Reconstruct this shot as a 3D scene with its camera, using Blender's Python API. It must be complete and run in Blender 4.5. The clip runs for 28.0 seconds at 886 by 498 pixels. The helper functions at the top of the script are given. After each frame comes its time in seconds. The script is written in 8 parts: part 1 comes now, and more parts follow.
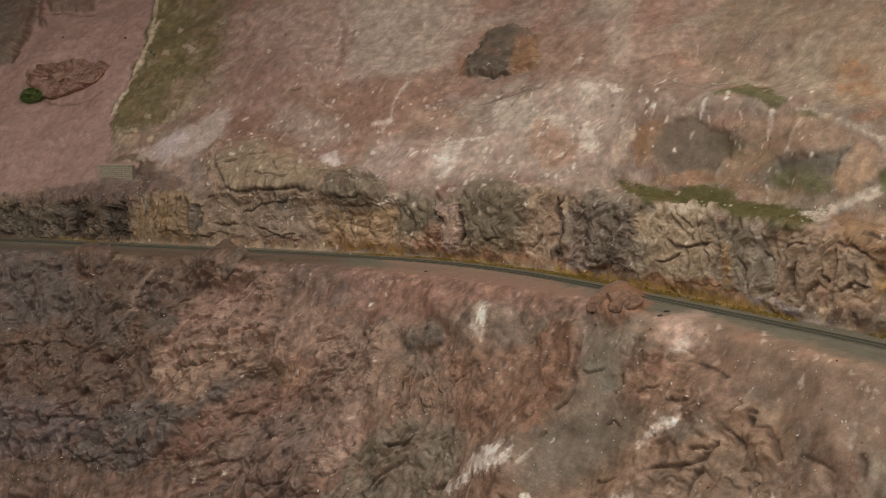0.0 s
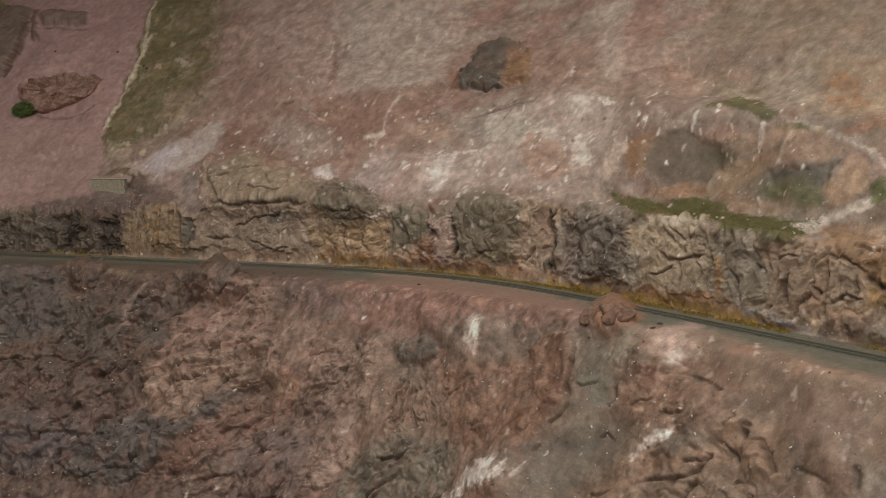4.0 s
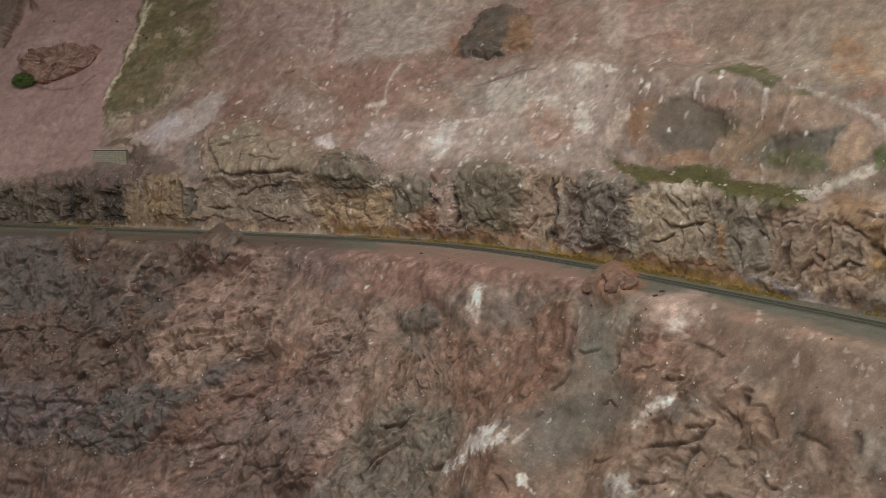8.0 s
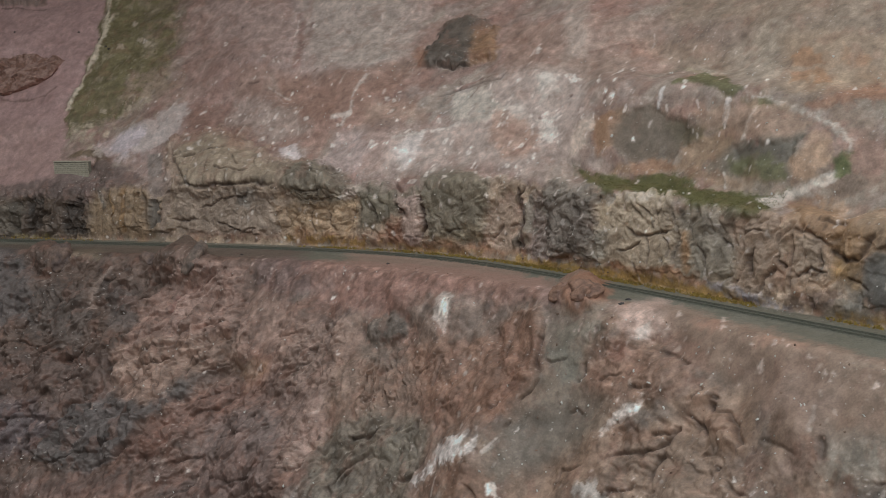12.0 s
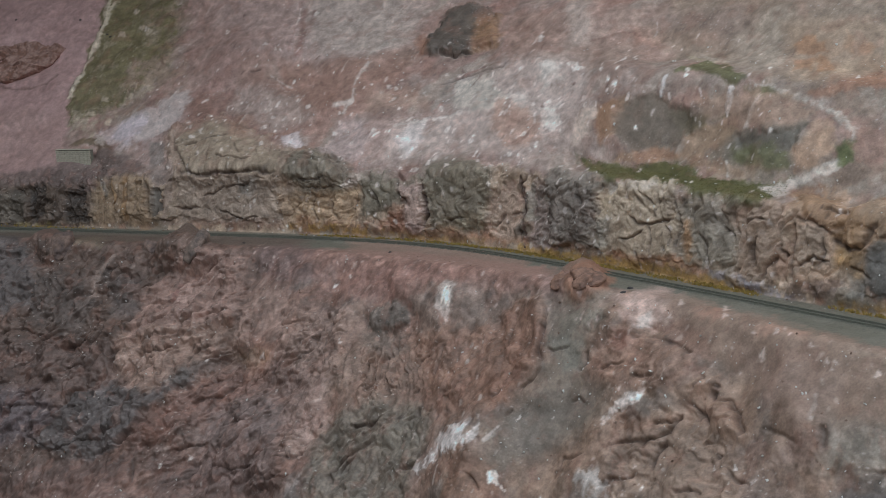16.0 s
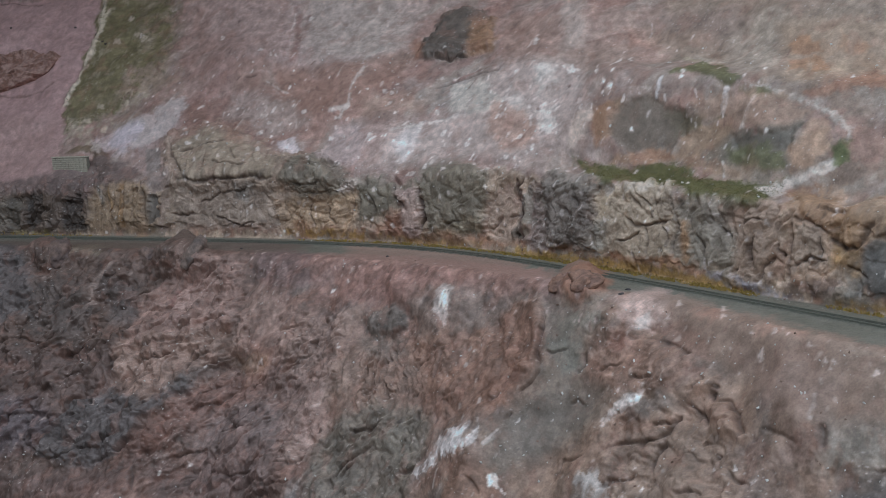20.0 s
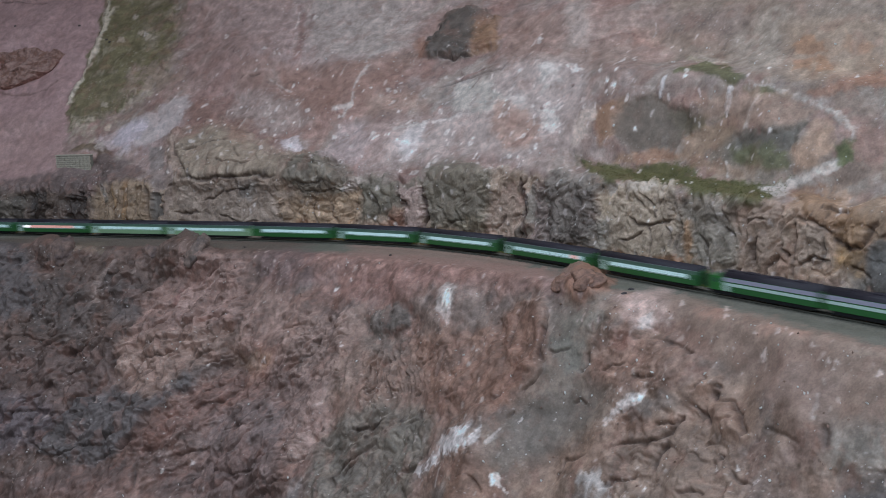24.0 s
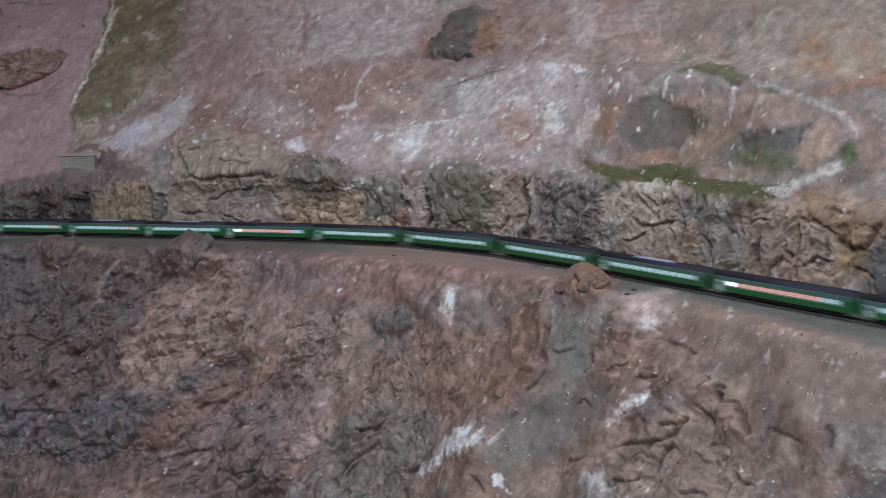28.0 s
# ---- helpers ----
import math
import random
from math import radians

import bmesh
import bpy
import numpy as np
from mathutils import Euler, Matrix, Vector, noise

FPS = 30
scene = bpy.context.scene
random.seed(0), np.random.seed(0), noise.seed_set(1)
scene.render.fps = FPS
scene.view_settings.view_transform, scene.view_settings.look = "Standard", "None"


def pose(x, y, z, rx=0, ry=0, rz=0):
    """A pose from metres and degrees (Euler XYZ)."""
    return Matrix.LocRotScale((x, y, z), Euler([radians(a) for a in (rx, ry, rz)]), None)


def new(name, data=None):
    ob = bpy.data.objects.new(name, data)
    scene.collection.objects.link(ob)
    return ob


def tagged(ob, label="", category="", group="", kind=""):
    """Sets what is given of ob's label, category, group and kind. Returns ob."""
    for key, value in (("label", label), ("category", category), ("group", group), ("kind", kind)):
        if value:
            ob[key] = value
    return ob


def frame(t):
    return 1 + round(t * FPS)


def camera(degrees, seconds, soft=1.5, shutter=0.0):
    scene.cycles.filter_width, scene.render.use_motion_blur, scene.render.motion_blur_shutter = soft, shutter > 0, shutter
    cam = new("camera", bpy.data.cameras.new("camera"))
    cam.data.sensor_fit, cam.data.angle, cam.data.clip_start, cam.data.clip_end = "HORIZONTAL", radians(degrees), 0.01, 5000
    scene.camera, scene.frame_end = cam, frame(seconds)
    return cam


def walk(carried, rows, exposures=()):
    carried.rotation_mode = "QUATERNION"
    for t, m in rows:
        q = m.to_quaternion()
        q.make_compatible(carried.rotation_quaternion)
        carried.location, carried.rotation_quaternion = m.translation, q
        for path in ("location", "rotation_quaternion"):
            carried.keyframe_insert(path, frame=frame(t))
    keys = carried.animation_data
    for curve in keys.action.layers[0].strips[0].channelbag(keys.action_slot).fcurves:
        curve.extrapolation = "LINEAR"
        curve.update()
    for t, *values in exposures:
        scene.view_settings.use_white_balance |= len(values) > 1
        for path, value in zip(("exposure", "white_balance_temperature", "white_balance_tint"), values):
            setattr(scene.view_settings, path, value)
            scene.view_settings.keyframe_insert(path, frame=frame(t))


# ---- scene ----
# A model railway in a hall, built at the size of the model (1:87).
# Hall floor at z = 0, top of the rails at z = RAIL_Z.
RAIL_Z = 1.0
EYE = (0.0, 0.0, RAIL_Z + 0.517)
PATH = [
    (0, EYE, 80.086, 2.033, 1.572),
    (0.5, EYE, 80.182, 2.129, 1.549),
    (1, EYE, 80.336, 2.179, 1.538),
    (1.5, EYE, 80.558, 2.371, 1.467),
    (2, EYE, 80.749, 2.111, 1.475),
    (2.5, EYE, 80.865, 1.924, 1.388),
    (3, EYE, 80.896, 2.050, 1.224),
    (3.5, EYE, 80.874, 2.135, 1.138),
    (5.5, EYE, 80.481, 2.058, 1.194),
    (6, EYE, 80.385, 2.476, 1.156),
    (6.5, EYE, 80.103, 2.025, 1.182),
    (7, EYE, 79.783, 1.933, 1.209),
    (7.5, EYE, 79.328, 2.081, 1.337),
    (8, EYE, 79.054, 2.462, 1.222),
    (8.5, EYE, 79.224, 2.620, 1.154),
    (9, EYE, 79.402, 2.685, 0.879),
    (9.5, EYE, 79.552, 2.478, 0.664),
    (10, EYE, 79.783, 2.571, 0.344),
    (10.5, EYE, 79.932, 2.477, -0.046),
    (11, EYE, 79.907, 2.596, -0.331),
    (11.5, EYE, 79.792, 2.617, -0.515),
    (12, EYE, 79.531, 2.565, -0.711),
    (12.5, EYE, 79.327, 2.540, -0.881),
    (14.5, EYE, 78.994, 2.824, -0.758),
    (15, EYE, 78.968, 2.805, -0.646),
    (15.5, EYE, 78.935, 2.722, -0.602),
    (16, EYE, 78.884, 2.551, -0.592),
    (16.5, EYE, 78.875, 2.842, -0.686),
    (17, EYE, 78.861, 2.939, -0.698),
    (17.5, EYE, 78.900, 3.051, -0.783),
    (18, EYE, 78.977, 2.988, -0.851),
    (18.5, EYE, 79.001, 2.944, -0.855),
    (19, EYE, 79.045, 2.958, -0.852),
    (19.5, EYE, 79.045, 3.065, -0.844),
    (20, EYE, 79.072, 3.134, -0.852),
    (20.5, EYE, 79.085, 3.051, -0.818),
    (21, EYE, 79.104, 3.125, -0.790),
    (21.5, EYE, 79.116, 2.981, -0.721),
    (23.5, EYE, 79.065, 3.045, -0.650),
    (24, EYE, 79.027, 3.003, -0.649),
    (24.5, EYE, 78.994, 3.020, -0.626),
    (25, EYE, 78.990, 3.067, -0.596),
    (25.5, EYE, 79.007, 3.169, -0.556),
    (26, EYE, 79.064, 3.209, -0.495),
    (26.5, EYE, 79.106, 3.126, -0.465),
    (27, EYE, 79.094, 3.041, -0.490),
    (27.5, EYE, 79.075, 3.022, -0.504),
    (28, EYE, 79.067, 2.985, -0.460),
]
cam = camera(47.07, 28.0, soft=0.9, shutter=0.9)
walk(cam, [(t, pose(*eye, rx, ry, rz)) for t, eye, rx, ry, rz in PATH], exposures=[
    (0.0, -0.09, 6890, 6.5), (3.5, -0.10, 6550, 5.0), (8.0, -0.05, 6080, 2.0), (12.5, -0.03, 5560, 1.0),
    (17.0, 0.0, 5140, 1.3), (21.5, 0.01, 4940, 2.5), (28.0, 0.03, 4900, 4.2)])

# ---- light: the hall's ceiling panels ----
world = bpy.data.worlds.new("world")
scene.world = world
world.use_nodes = True
world.node_tree.nodes["Background"].inputs[0].default_value = (0.75, 0.80, 0.90, 1)
world.node_tree.nodes["Background"].inputs[1].default_value = 0.02


def panel_lamp(x, y, power, size_x=0.6, size_y=0.3, z=3.46):
    data = bpy.data.lights.new("ceiling_panel_lamp", "AREA")
    data.shape, data.size, data.size_y, data.energy = "RECTANGLE", size_x, size_y, power
    data.color = (1.0, 0.96, 0.90)
    lamp = new("ceiling_panel_lamp", data)
    lamp.matrix_world = pose(x, y, z)
    return lamp


for px, py, power in ((-2.8, 2.2, 17), (0.0, 2.2, 17), (2.8, 2.2, 17), (-2.8, -0.4, 46), (0.0, -0.4, 46), (2.8, -0.4, 46)):
    panel_lamp(px, py, power)


# ---- helpers of this scene ----
def srgb(r, g, b, k=1.0):
    """Linear colour from 0-255 display values."""
    out = []
    for c in (r, g, b):
        c /= 255.0
        c = c / 12.92 if c <= 0.04045 else ((c + 0.055) / 1.055) ** 2.4
        out.append(min(1.0, c * k))
    return tuple(out)


def material(name, colour, rough=0.8, metal=0.0, vary=0.25, scale=60.0, bump=0.2, bump_scale=300.0, emit=None, strength=0.0, attribute=None, fleck=0.0, spec=0.4):
    m = bpy.data.materials.new(name)
    m.use_nodes = True
    nt = m.node_tree
    bsdf = nt.nodes["Principled BSDF"]
    bsdf.inputs["Roughness"].default_value = rough
    bsdf.inputs["Metallic"].default_value = metal
    bsdf.inputs["Specular IOR Level"].default_value = spec
    tc = nt.nodes.new("ShaderNodeTexCoord")
    n1 = nt.nodes.new("ShaderNodeTexNoise")
    n1.inputs["Scale"].default_value, n1.inputs["Detail"].default_value, n1.inputs["Roughness"].default_value = scale, 6, 0.65
    nt.links.new(tc.outputs["Object"], n1.inputs["Vector"])
    ramp = nt.nodes.new("ShaderNodeMapRange")
    ramp.inputs[1].default_value, ramp.inputs[2].default_value = 0.3, 0.7
    ramp.inputs[3].default_value, ramp.inputs[4].default_value = 1 - vary, 1 + vary
    nt.links.new(n1.outputs["Fac"], ramp.inputs[0])
    mul = nt.nodes.new("ShaderNodeVectorMath")
    mul.operation = "SCALE"
    if attribute:
        at = nt.nodes.new("ShaderNodeAttribute")
        at.attribute_name = attribute
        nt.links.new(at.outputs["Color"], mul.inputs[0])
    else:
        mul.inputs[0].default_value = colour
    nt.links.new(ramp.outputs[0], mul.inputs["Scale"])
    nt.links.new(mul.outputs[0], bsdf.inputs["Base Color"])
    if bump > 0:
        n2 = nt.nodes.new("ShaderNodeTexNoise")
        n2.inputs["Scale"].default_value, n2.inputs["Detail"].default_value = bump_scale, 5
        nt.links.new(tc.outputs["Object"], n2.inputs["Vector"])
        bp = nt.nodes.new("ShaderNodeBump")
        bp.inputs["Strength"].default_value, bp.inputs["Distance"].default_value = bump, 0.002
        nt.links.new(n2.outputs["Fac"], bp.inputs["Height"])
        nt.links.new(bp.outputs[0], bsdf.inputs["Normal"])
    if emit:
        bsdf.inputs["Emission Color"].default_value = (*emit, 1)
        bsdf.inputs["Emission Strength"].default_value = strength
    return m


def part(name, bm, mat, parent=None, label="", smooth=False):
    me = bpy.data.meshes.new(name)
    bm.to_mesh(me)
    bm.free()
    me.materials.append(mat)
    if smooth:
        me.shade_smooth()
    ob = new(name, me)
    if parent is not None:
        ob.parent = parent
    if label:
        ob["label"] = label
    return ob


def empty(name, m=None):
    ob = new(name)
    ob.empty_display_size = 0.02
    if m is not None:
        ob.matrix_world = m
    return ob


def box(bm, x0, y0, z0, x1, y1, z1, bevel=0.0):
    made = bmesh.ops.create_cube(bm, size=1.0, matrix=Matrix.Translation(((x0 + x1) / 2, (y0 + y1) / 2, (z0 + z1) / 2)) @ Matrix.Diagonal((x1 - x0, y1 - y0, z1 - z0, 1)))
    if bevel > 0:
        edges = list({e for v in made["verts"] for e in v.link_edges})
        bmesh.ops.bevel(bm, geom=edges, offset=bevel, segments=2, affect="EDGES", profile=0.6)
    return bm


def boxed(*a, bevel=0.0):
    return box(bmesh.new(), *a, bevel=bevel)


# ---- noise on arrays ----
DICE = np.random.RandomState(7).rand(65536).astype(np.float32)
DICE_COS, DICE_SIN = np.cos(DICE * 2 * np.pi), np.sin(DICE * 2 * np.pi)


def cell(ix, iy, seed):
    return (ix.astype(np.int32) * 7 + iy.astype(np.int32) * 1031 + ((ix.astype(np.int32) * 13) ^ (iy.astype(np.int32) * 57)) * 271 + seed * 7919) & 65535


def gradient_noise(x, y, seed=0):
    """Smooth noise, about -1 to 1."""
    ix, iy = np.floor(x), np.floor(y)
    fx, fy = (x - ix).astype(np.float32), (y - iy).astype(np.float32)
    ux, uy = fx * fx * fx * (fx * (fx * 6 - 15) + 10), fy * fy * fy * (fy * (fy * 6 - 15) + 10)
    out = 0
    for dx in (0, 1):
        for dy in (0, 1):
            c = cell(ix + dx, iy + dy, seed)
            out = out + (DICE_COS[c] * (fx - dx) + DICE_SIN[c] * (fy - dy)) * (ux if dx else 1 - ux) * (uy if dy else 1 - uy)
    return out * 1.5


def fractal(x, y, seed=0, octaves=4, gain=0.5):
    out, amp = 0, 1.0
    for k in range(octaves):
        out = out + amp * gradient_noise(x, y, seed + 17 * k)
        x, y, amp = x * 2.03 + 5.1, y * 2.03 - 3.7, amp * gain
    return out


def creased(x, y, seed=0, octaves=4, gain=0.5):
    """Crumpled relief: sharp creases between bulges, 0 to about 1."""
    out, amp = 0, 1.0
    for k in range(octaves):
        out = out + amp * np.abs(gradient_noise(x, y, seed + 17 * k))
        x, y, amp = x * 1.93 + 0.35 * y, y * 1.93 - 0.35 * x, amp * gain
    return out


def facets(x, y, seed=0, tilt=1.0):
    """Broken stone: tilted flat faces meeting in edges. Returns height and a random value for each face."""
    ix, iy = np.floor(x), np.floor(y)
    best = np.full(x.shape, -1e9, np.float32)
    tag = np.zeros(x.shape, np.float32)
    for dx in (-1, 0, 1):
        for dy in (-1, 0, 1):
            cx, cy = ix + dx, iy + dy
            c = cell(cx, cy, seed)
            ox, oy = (x - cx - DICE[c]).astype(np.float32), (y - cy - DICE[c ^ 21845]).astype(np.float32)
            h = tilt * ((DICE[c ^ 4097] - 0.5) * ox + (DICE[c ^ 9362] - 0.5) * oy) - 0.55 * np.maximum(np.abs(ox), np.abs(oy)) + 0.45 * DICE[c ^ 1285]
            more = h > best
            best = np.where(more, h, best)
            tag = np.where(more, DICE[c ^ 30583], tag)
    return best, tag


def step(a, b, x):
    t = np.clip((x - a) / (b - a), 0, 1)
    return t * t * (3 - 2 * t)


# ---- the line of the track ----
TRACK_X, TRACK_Y = -1.2399, 3.2640


def heading(s):
    return np.radians(-21.95 - 30.85 / (1 + np.exp(-(s - 1.335) / 0.1835)))


LINE_S = np.linspace(-9.0, 4.0, 13001)
_dx, _dy = np.cos(heading(LINE_S)) * 0.001, np.sin(heading(LINE_S)) * 0.001
LINE_X, LINE_Y = np.concatenate(([0], np.cumsum(_dx[:-1]))), np.concatenate(([0], np.cumsum(_dy[:-1])))
LINE_X += TRACK_X - LINE_X[9000]
LINE_Y += TRACK_Y - LINE_Y[9000]


def on_line(s):
    """Place and heading on the track's centre line at the length s."""
    return np.interp(s, LINE_S, LINE_X), np.interp(s, LINE_S, LINE_Y), heading(s)


# ---- the shape of the mountain: s runs along the track, w up the slope, both along the surface ----
BED_BACK = 0.072


def bed_front(s):
    """Where the ballast ends on the valley side."""
    return -np.interp(s, (-1.7, 0.0, 0.3, 0.7, 1.12, 1.5, 1.8, 2.18, 2.33, 2.5, 3.05), (0.120, 0.105, 0.112, 0.105, 0.128, 0.124, 0.092, 0.066, 0.076, 0.100, 0.110))


def cliff_height(s):
    return np.interp(s, (-1.0, 0.0, 0.3, 0.62, 1.2, 1.5, 1.85, 2.2, 3.1), (0.13, 0.14, 0.165, 0.19, 0.165, 0.21, 0.195, 0.18, 0.17))


def slope_angle(s, w):
    """Steepness of the surface, in degrees."""
    low = 49 + 7 * gradient_noise(s * 2.1, w * 2.3, 11) + 5 * gradient_noise(s * 5, w * 5, 12)
    top = BED_BACK + cliff_height(s)
    high = 43 + 7 * gradient_noise(s * 1.7 + 3, w * 2.0, 13)
    # terraces with grass and pools
    terrace = step(1.55, 1.75, s) * (1 - step(2.6, 2.8, s))
    d = w - top
    high = high + terrace * (-30 * (step(0.0, 0.02, d) - step(0.05, 0.08, d)) + 16 * (step(0.06, 0.09, d) - step(0.30, 0.34, d)) - 22 * (step(0.32, 0.35, d) - step(0.42, 0.46, d)))
    a = np.where(w < 0, low * (1 - step(-0.05, 0.012, w - bed_front(s))), 0.0)
    a = a + step(BED_BACK - 0.006, BED_BACK + 0.006, w) * (77 - (77 - high) * step(top - 0.012, top + 0.02, w)) * (w > 0)
    return a


def surface(s, w):
    """Smooth mountain surface on a grid: s (n), w (m), returns x, y, z as (n, m)."""
    S, W = np.meshgrid(s, w, indexing="ij")
    a = np.radians(slope_angle(S, W))
    dw = np.diff(w)
    mid = (a[:, 1:] + a[:, :-1]) / 2
    k = int(np.argmin(np.abs(w)))
    lat = np.concatenate((np.zeros((len(s), 1)), np.cumsum(np.cos(mid) * dw, axis=1)), axis=1)
    hgt = np.concatenate((np.zeros((len(s), 1)), np.cumsum(np.sin(mid) * dw, axis=1)), axis=1)
    lat -= lat[:, k:k + 1] - w[k]
    hgt -= hgt[:, k:k + 1]
    tx, ty, th = on_line(s)
    wide = np.radians(-21.95 - 30.85 / (1 + np.exp(-(s - 1.335) / 0.55)))
    near = np.clip(lat, -0.14, 0.14)
    far = lat - near
    x = tx[:, None] - np.sin(th)[:, None] * near - np.sin(wide)[:, None] * far
    y = ty[:, None] + np.cos(th)[:, None] * near + np.cos(wide)[:, None] * far
    return S, W, x, y, hgt


# ---- paint on the mountain ----
REGIONS = []


def region(outline, colour, soft=0.012, ragged=0.02, strength=1.0, relief=0.0, mottle=0.0, rocky=0.0, calm=0.0):
    """A painted patch: outline in (s, w), edges broken by brush marks. relief: metres that it stands proud. mottle: share left bare.
    rocky, calm: how far it is broken like the cliff, or smoothed."""
    REGIONS.append(("fill", np.array(outline, float), srgb(*colour), soft, ragged, strength, relief, mottle, rocky, calm))


def stroke(points, width, colour, soft=0.006, ragged=0.008, strength=1.0, relief=0.0, mottle=0.0, rocky=0.0, calm=0.0):
    """A painted or poured stripe along points in (s, w)."""
    REGIONS.append((width, np.array(points, float), srgb(*colour), soft, ragged, strength, relief, mottle, rocky, calm))


def distance_to(kind, pts, s, w):
    """Signed distance to an outline (negative inside), or to a stripe's edge."""
    n = len(pts)
    best = np.full(s.shape, 1e9)
    inside = np.zeros(s.shape, bool)
    closed = kind == "fill"
    for i in range(n if closed else n - 1):
        ax, ay = pts[i]
        bx, by = pts[(i + 1) % n]
        ex, ey = bx - ax, by - ay
        t = np.clip(((s - ax) * ex + (w - ay) * ey) / (ex * ex + ey * ey + 1e-12), 0, 1)
        best = np.minimum(best, np.hypot(s - ax - t * ex, w - ay - t * ey))
        if closed and by != ay:
            inside ^= ((ay > w) != (by > w)) & (s < (bx - ax) * (w - ay) / (by - ay) + ax)
    return np.where(inside, -best, best) if closed else best - kind / 2


CRACKS, FOLDS = [], []


def crack(points, width, depth, lip, dark):
    """A crevice along points in (s, w), its shade painted dark into the colour. lip: metres by which the side on its
    left stands proud.
    """
    CRACKS.append((np.array(points, float), width, depth, lip, dark))


def folds(outline, angle, spacing, stretch, height, soft):
    """Parallel folds in the plaster cloth inside an outline, running at an angle to the track."""
    FOLDS.append((np.array(outline, float), radians(angle), spacing, stretch, height, soft))


def side_of(pts, s, w):
    """Distance to a line, with its sign: positive on the left; and how far along it, 0 to 1."""
    best = np.full(s.shape, 1e9)
    sign = np.ones(s.shape)
    along = np.zeros(s.shape)
    n = len(pts) - 1
    for i in range(n):
        (ax, ay), (bx, by) = pts[i], pts[i + 1]
        ex, ey = bx - ax, by - ay
        t = np.clip(((s - ax) * ex + (w - ay) * ey) / (ex * ex + ey * ey + 1e-12), 0, 1)
        d = np.hypot(s - ax - t * ex, w - ay - t * ey)
        near = d < best
        best = np.where(near, d, best)
        sign = np.where(near, np.sign(ex * (w - ay) - ey * (s - ax)), sign)
        along = np.where(near, (i + t) / n, along)
    return best, sign, along


# smooth mauve-pink side valley
region(((-1.557, 1.480), (-0.502, 1.480), (-0.270, 0.880), (-0.252, 0.617), (-0.174, 0.471), (-0.160, 0.355), (-0.100, 0.276), (-0.710, 0.213)), (160, 127, 125), 0.02, 0.01, strength=0.95, calm=0.95)
region(((-0.941, 0.561), (-0.231, 0.543), (-0.076, 0.276), (-0.728, 0.238)), (152, 122, 116), 0.04, 0.02, strength=0.6)
region(((0.028, 1.397), (0.670, 1.270), (0.860, 0.734), (0.706, 0.626), (0.530, 0.725), (0.349, 0.689)), (156, 133, 128), 0.03, 0.03, strength=0.8)
region(((0.162, 0.826), (0.524, 0.746), (0.658, 0.555), (0.518, 0.409), (0.274, 0.448), (0.239, 0.623)), (140, 108, 100), 0.03, 0.03, strength=0.7)
region(((0.605, 0.680), (0.875, 0.704), (1.032, 0.659), (0.952, 0.492), (0.839, 0.391), (0.631, 0.465)), (146, 112, 100), 0.03, 0.03, strength=0.8)
region(((0.272, 0.555), (0.426, 0.579), (0.646, 0.477), (0.759, 0.403), (0.548, 0.433), (0.331, 0.463)), (128, 98, 88), 0.02, 0.02, strength=0.8)
region(((0.670, 1.270), (0.920, 1.276), (1.000, 0.787), (0.884, 0.677)), (160, 138, 130), 0.03, 0.03, strength=0.7)
region(((1.254, 0.897), (1.731, 0.912), (1.823, 0.728), (1.731, 0.629), (1.343, 0.683)), (158, 130, 118), 0.03, 0.03, strength=0.7)
region(((1.642, 1.129), (2.362, 1.014), (2.478, 0.656), (2.208, 0.585), (1.820, 0.701)), (136, 118, 102), 0.04, 0.03, strength=0.8)
region(((1.758, 0.886), (1.960, 0.868), (2.017, 0.778), (1.922, 0.754), (1.806, 0.802)), (142, 118, 104), 0.03, 0.03, strength=0.8)
region(((2.014, 0.841), (2.108, 0.835), (2.135, 0.689), (2.141, 0.591), (2.049, 0.710)), (165, 148, 132), 0.02, 0.02, strength=0.7)
region(((2.160, 0.734), (2.222, 0.748), (2.265, 0.695), (2.224, 0.665)), (152, 116, 86), 0.01, 0.015, strength=0.8)
region(((2.286, 0.728), (2.324, 0.751), (2.359, 0.671), (2.308, 0.674)), (154, 118, 88), 0.01, 0.015, strength=0.8)
region(((2.168, 0.677), (2.241, 0.659), (2.295, 0.597), (2.224, 0.608)), (150, 116, 90), 0.012, 0.015, strength=0.7)
region(((2.286, 0.585), (2.370, 0.668), (2.510, 0.582), (2.346, 0.558)), (140, 100, 80), 0.01, 0.015, strength=0.6)
region(((2.214, 0.665), (2.289, 0.692), (2.335, 0.629), (2.276, 0.608)), (178, 152, 126), 0.012, 0.015, strength=0.6)
# white-washed rock
region(((1.165, 0.632), (1.227, 0.650), (1.259, 0.543), (1.186, 0.522)), (150, 138, 132), 0.008, 0.01, strength=0.8)
stroke(((0.560, 1.023), (0.596, 0.862), (0.616, 0.763)), 0.012, (178, 160, 152), 0.006, 0.012, strength=0.7)
stroke(((0.527, 1.029), (0.566, 0.891), (0.596, 0.769)), 0.012, (132, 96, 92), 0.006, 0.01, strength=0.7)
stroke(((1.178, 0.635), (1.308, 0.683)), 0.008, (128, 96, 88), 0.004, 0.008, strength=0.8)
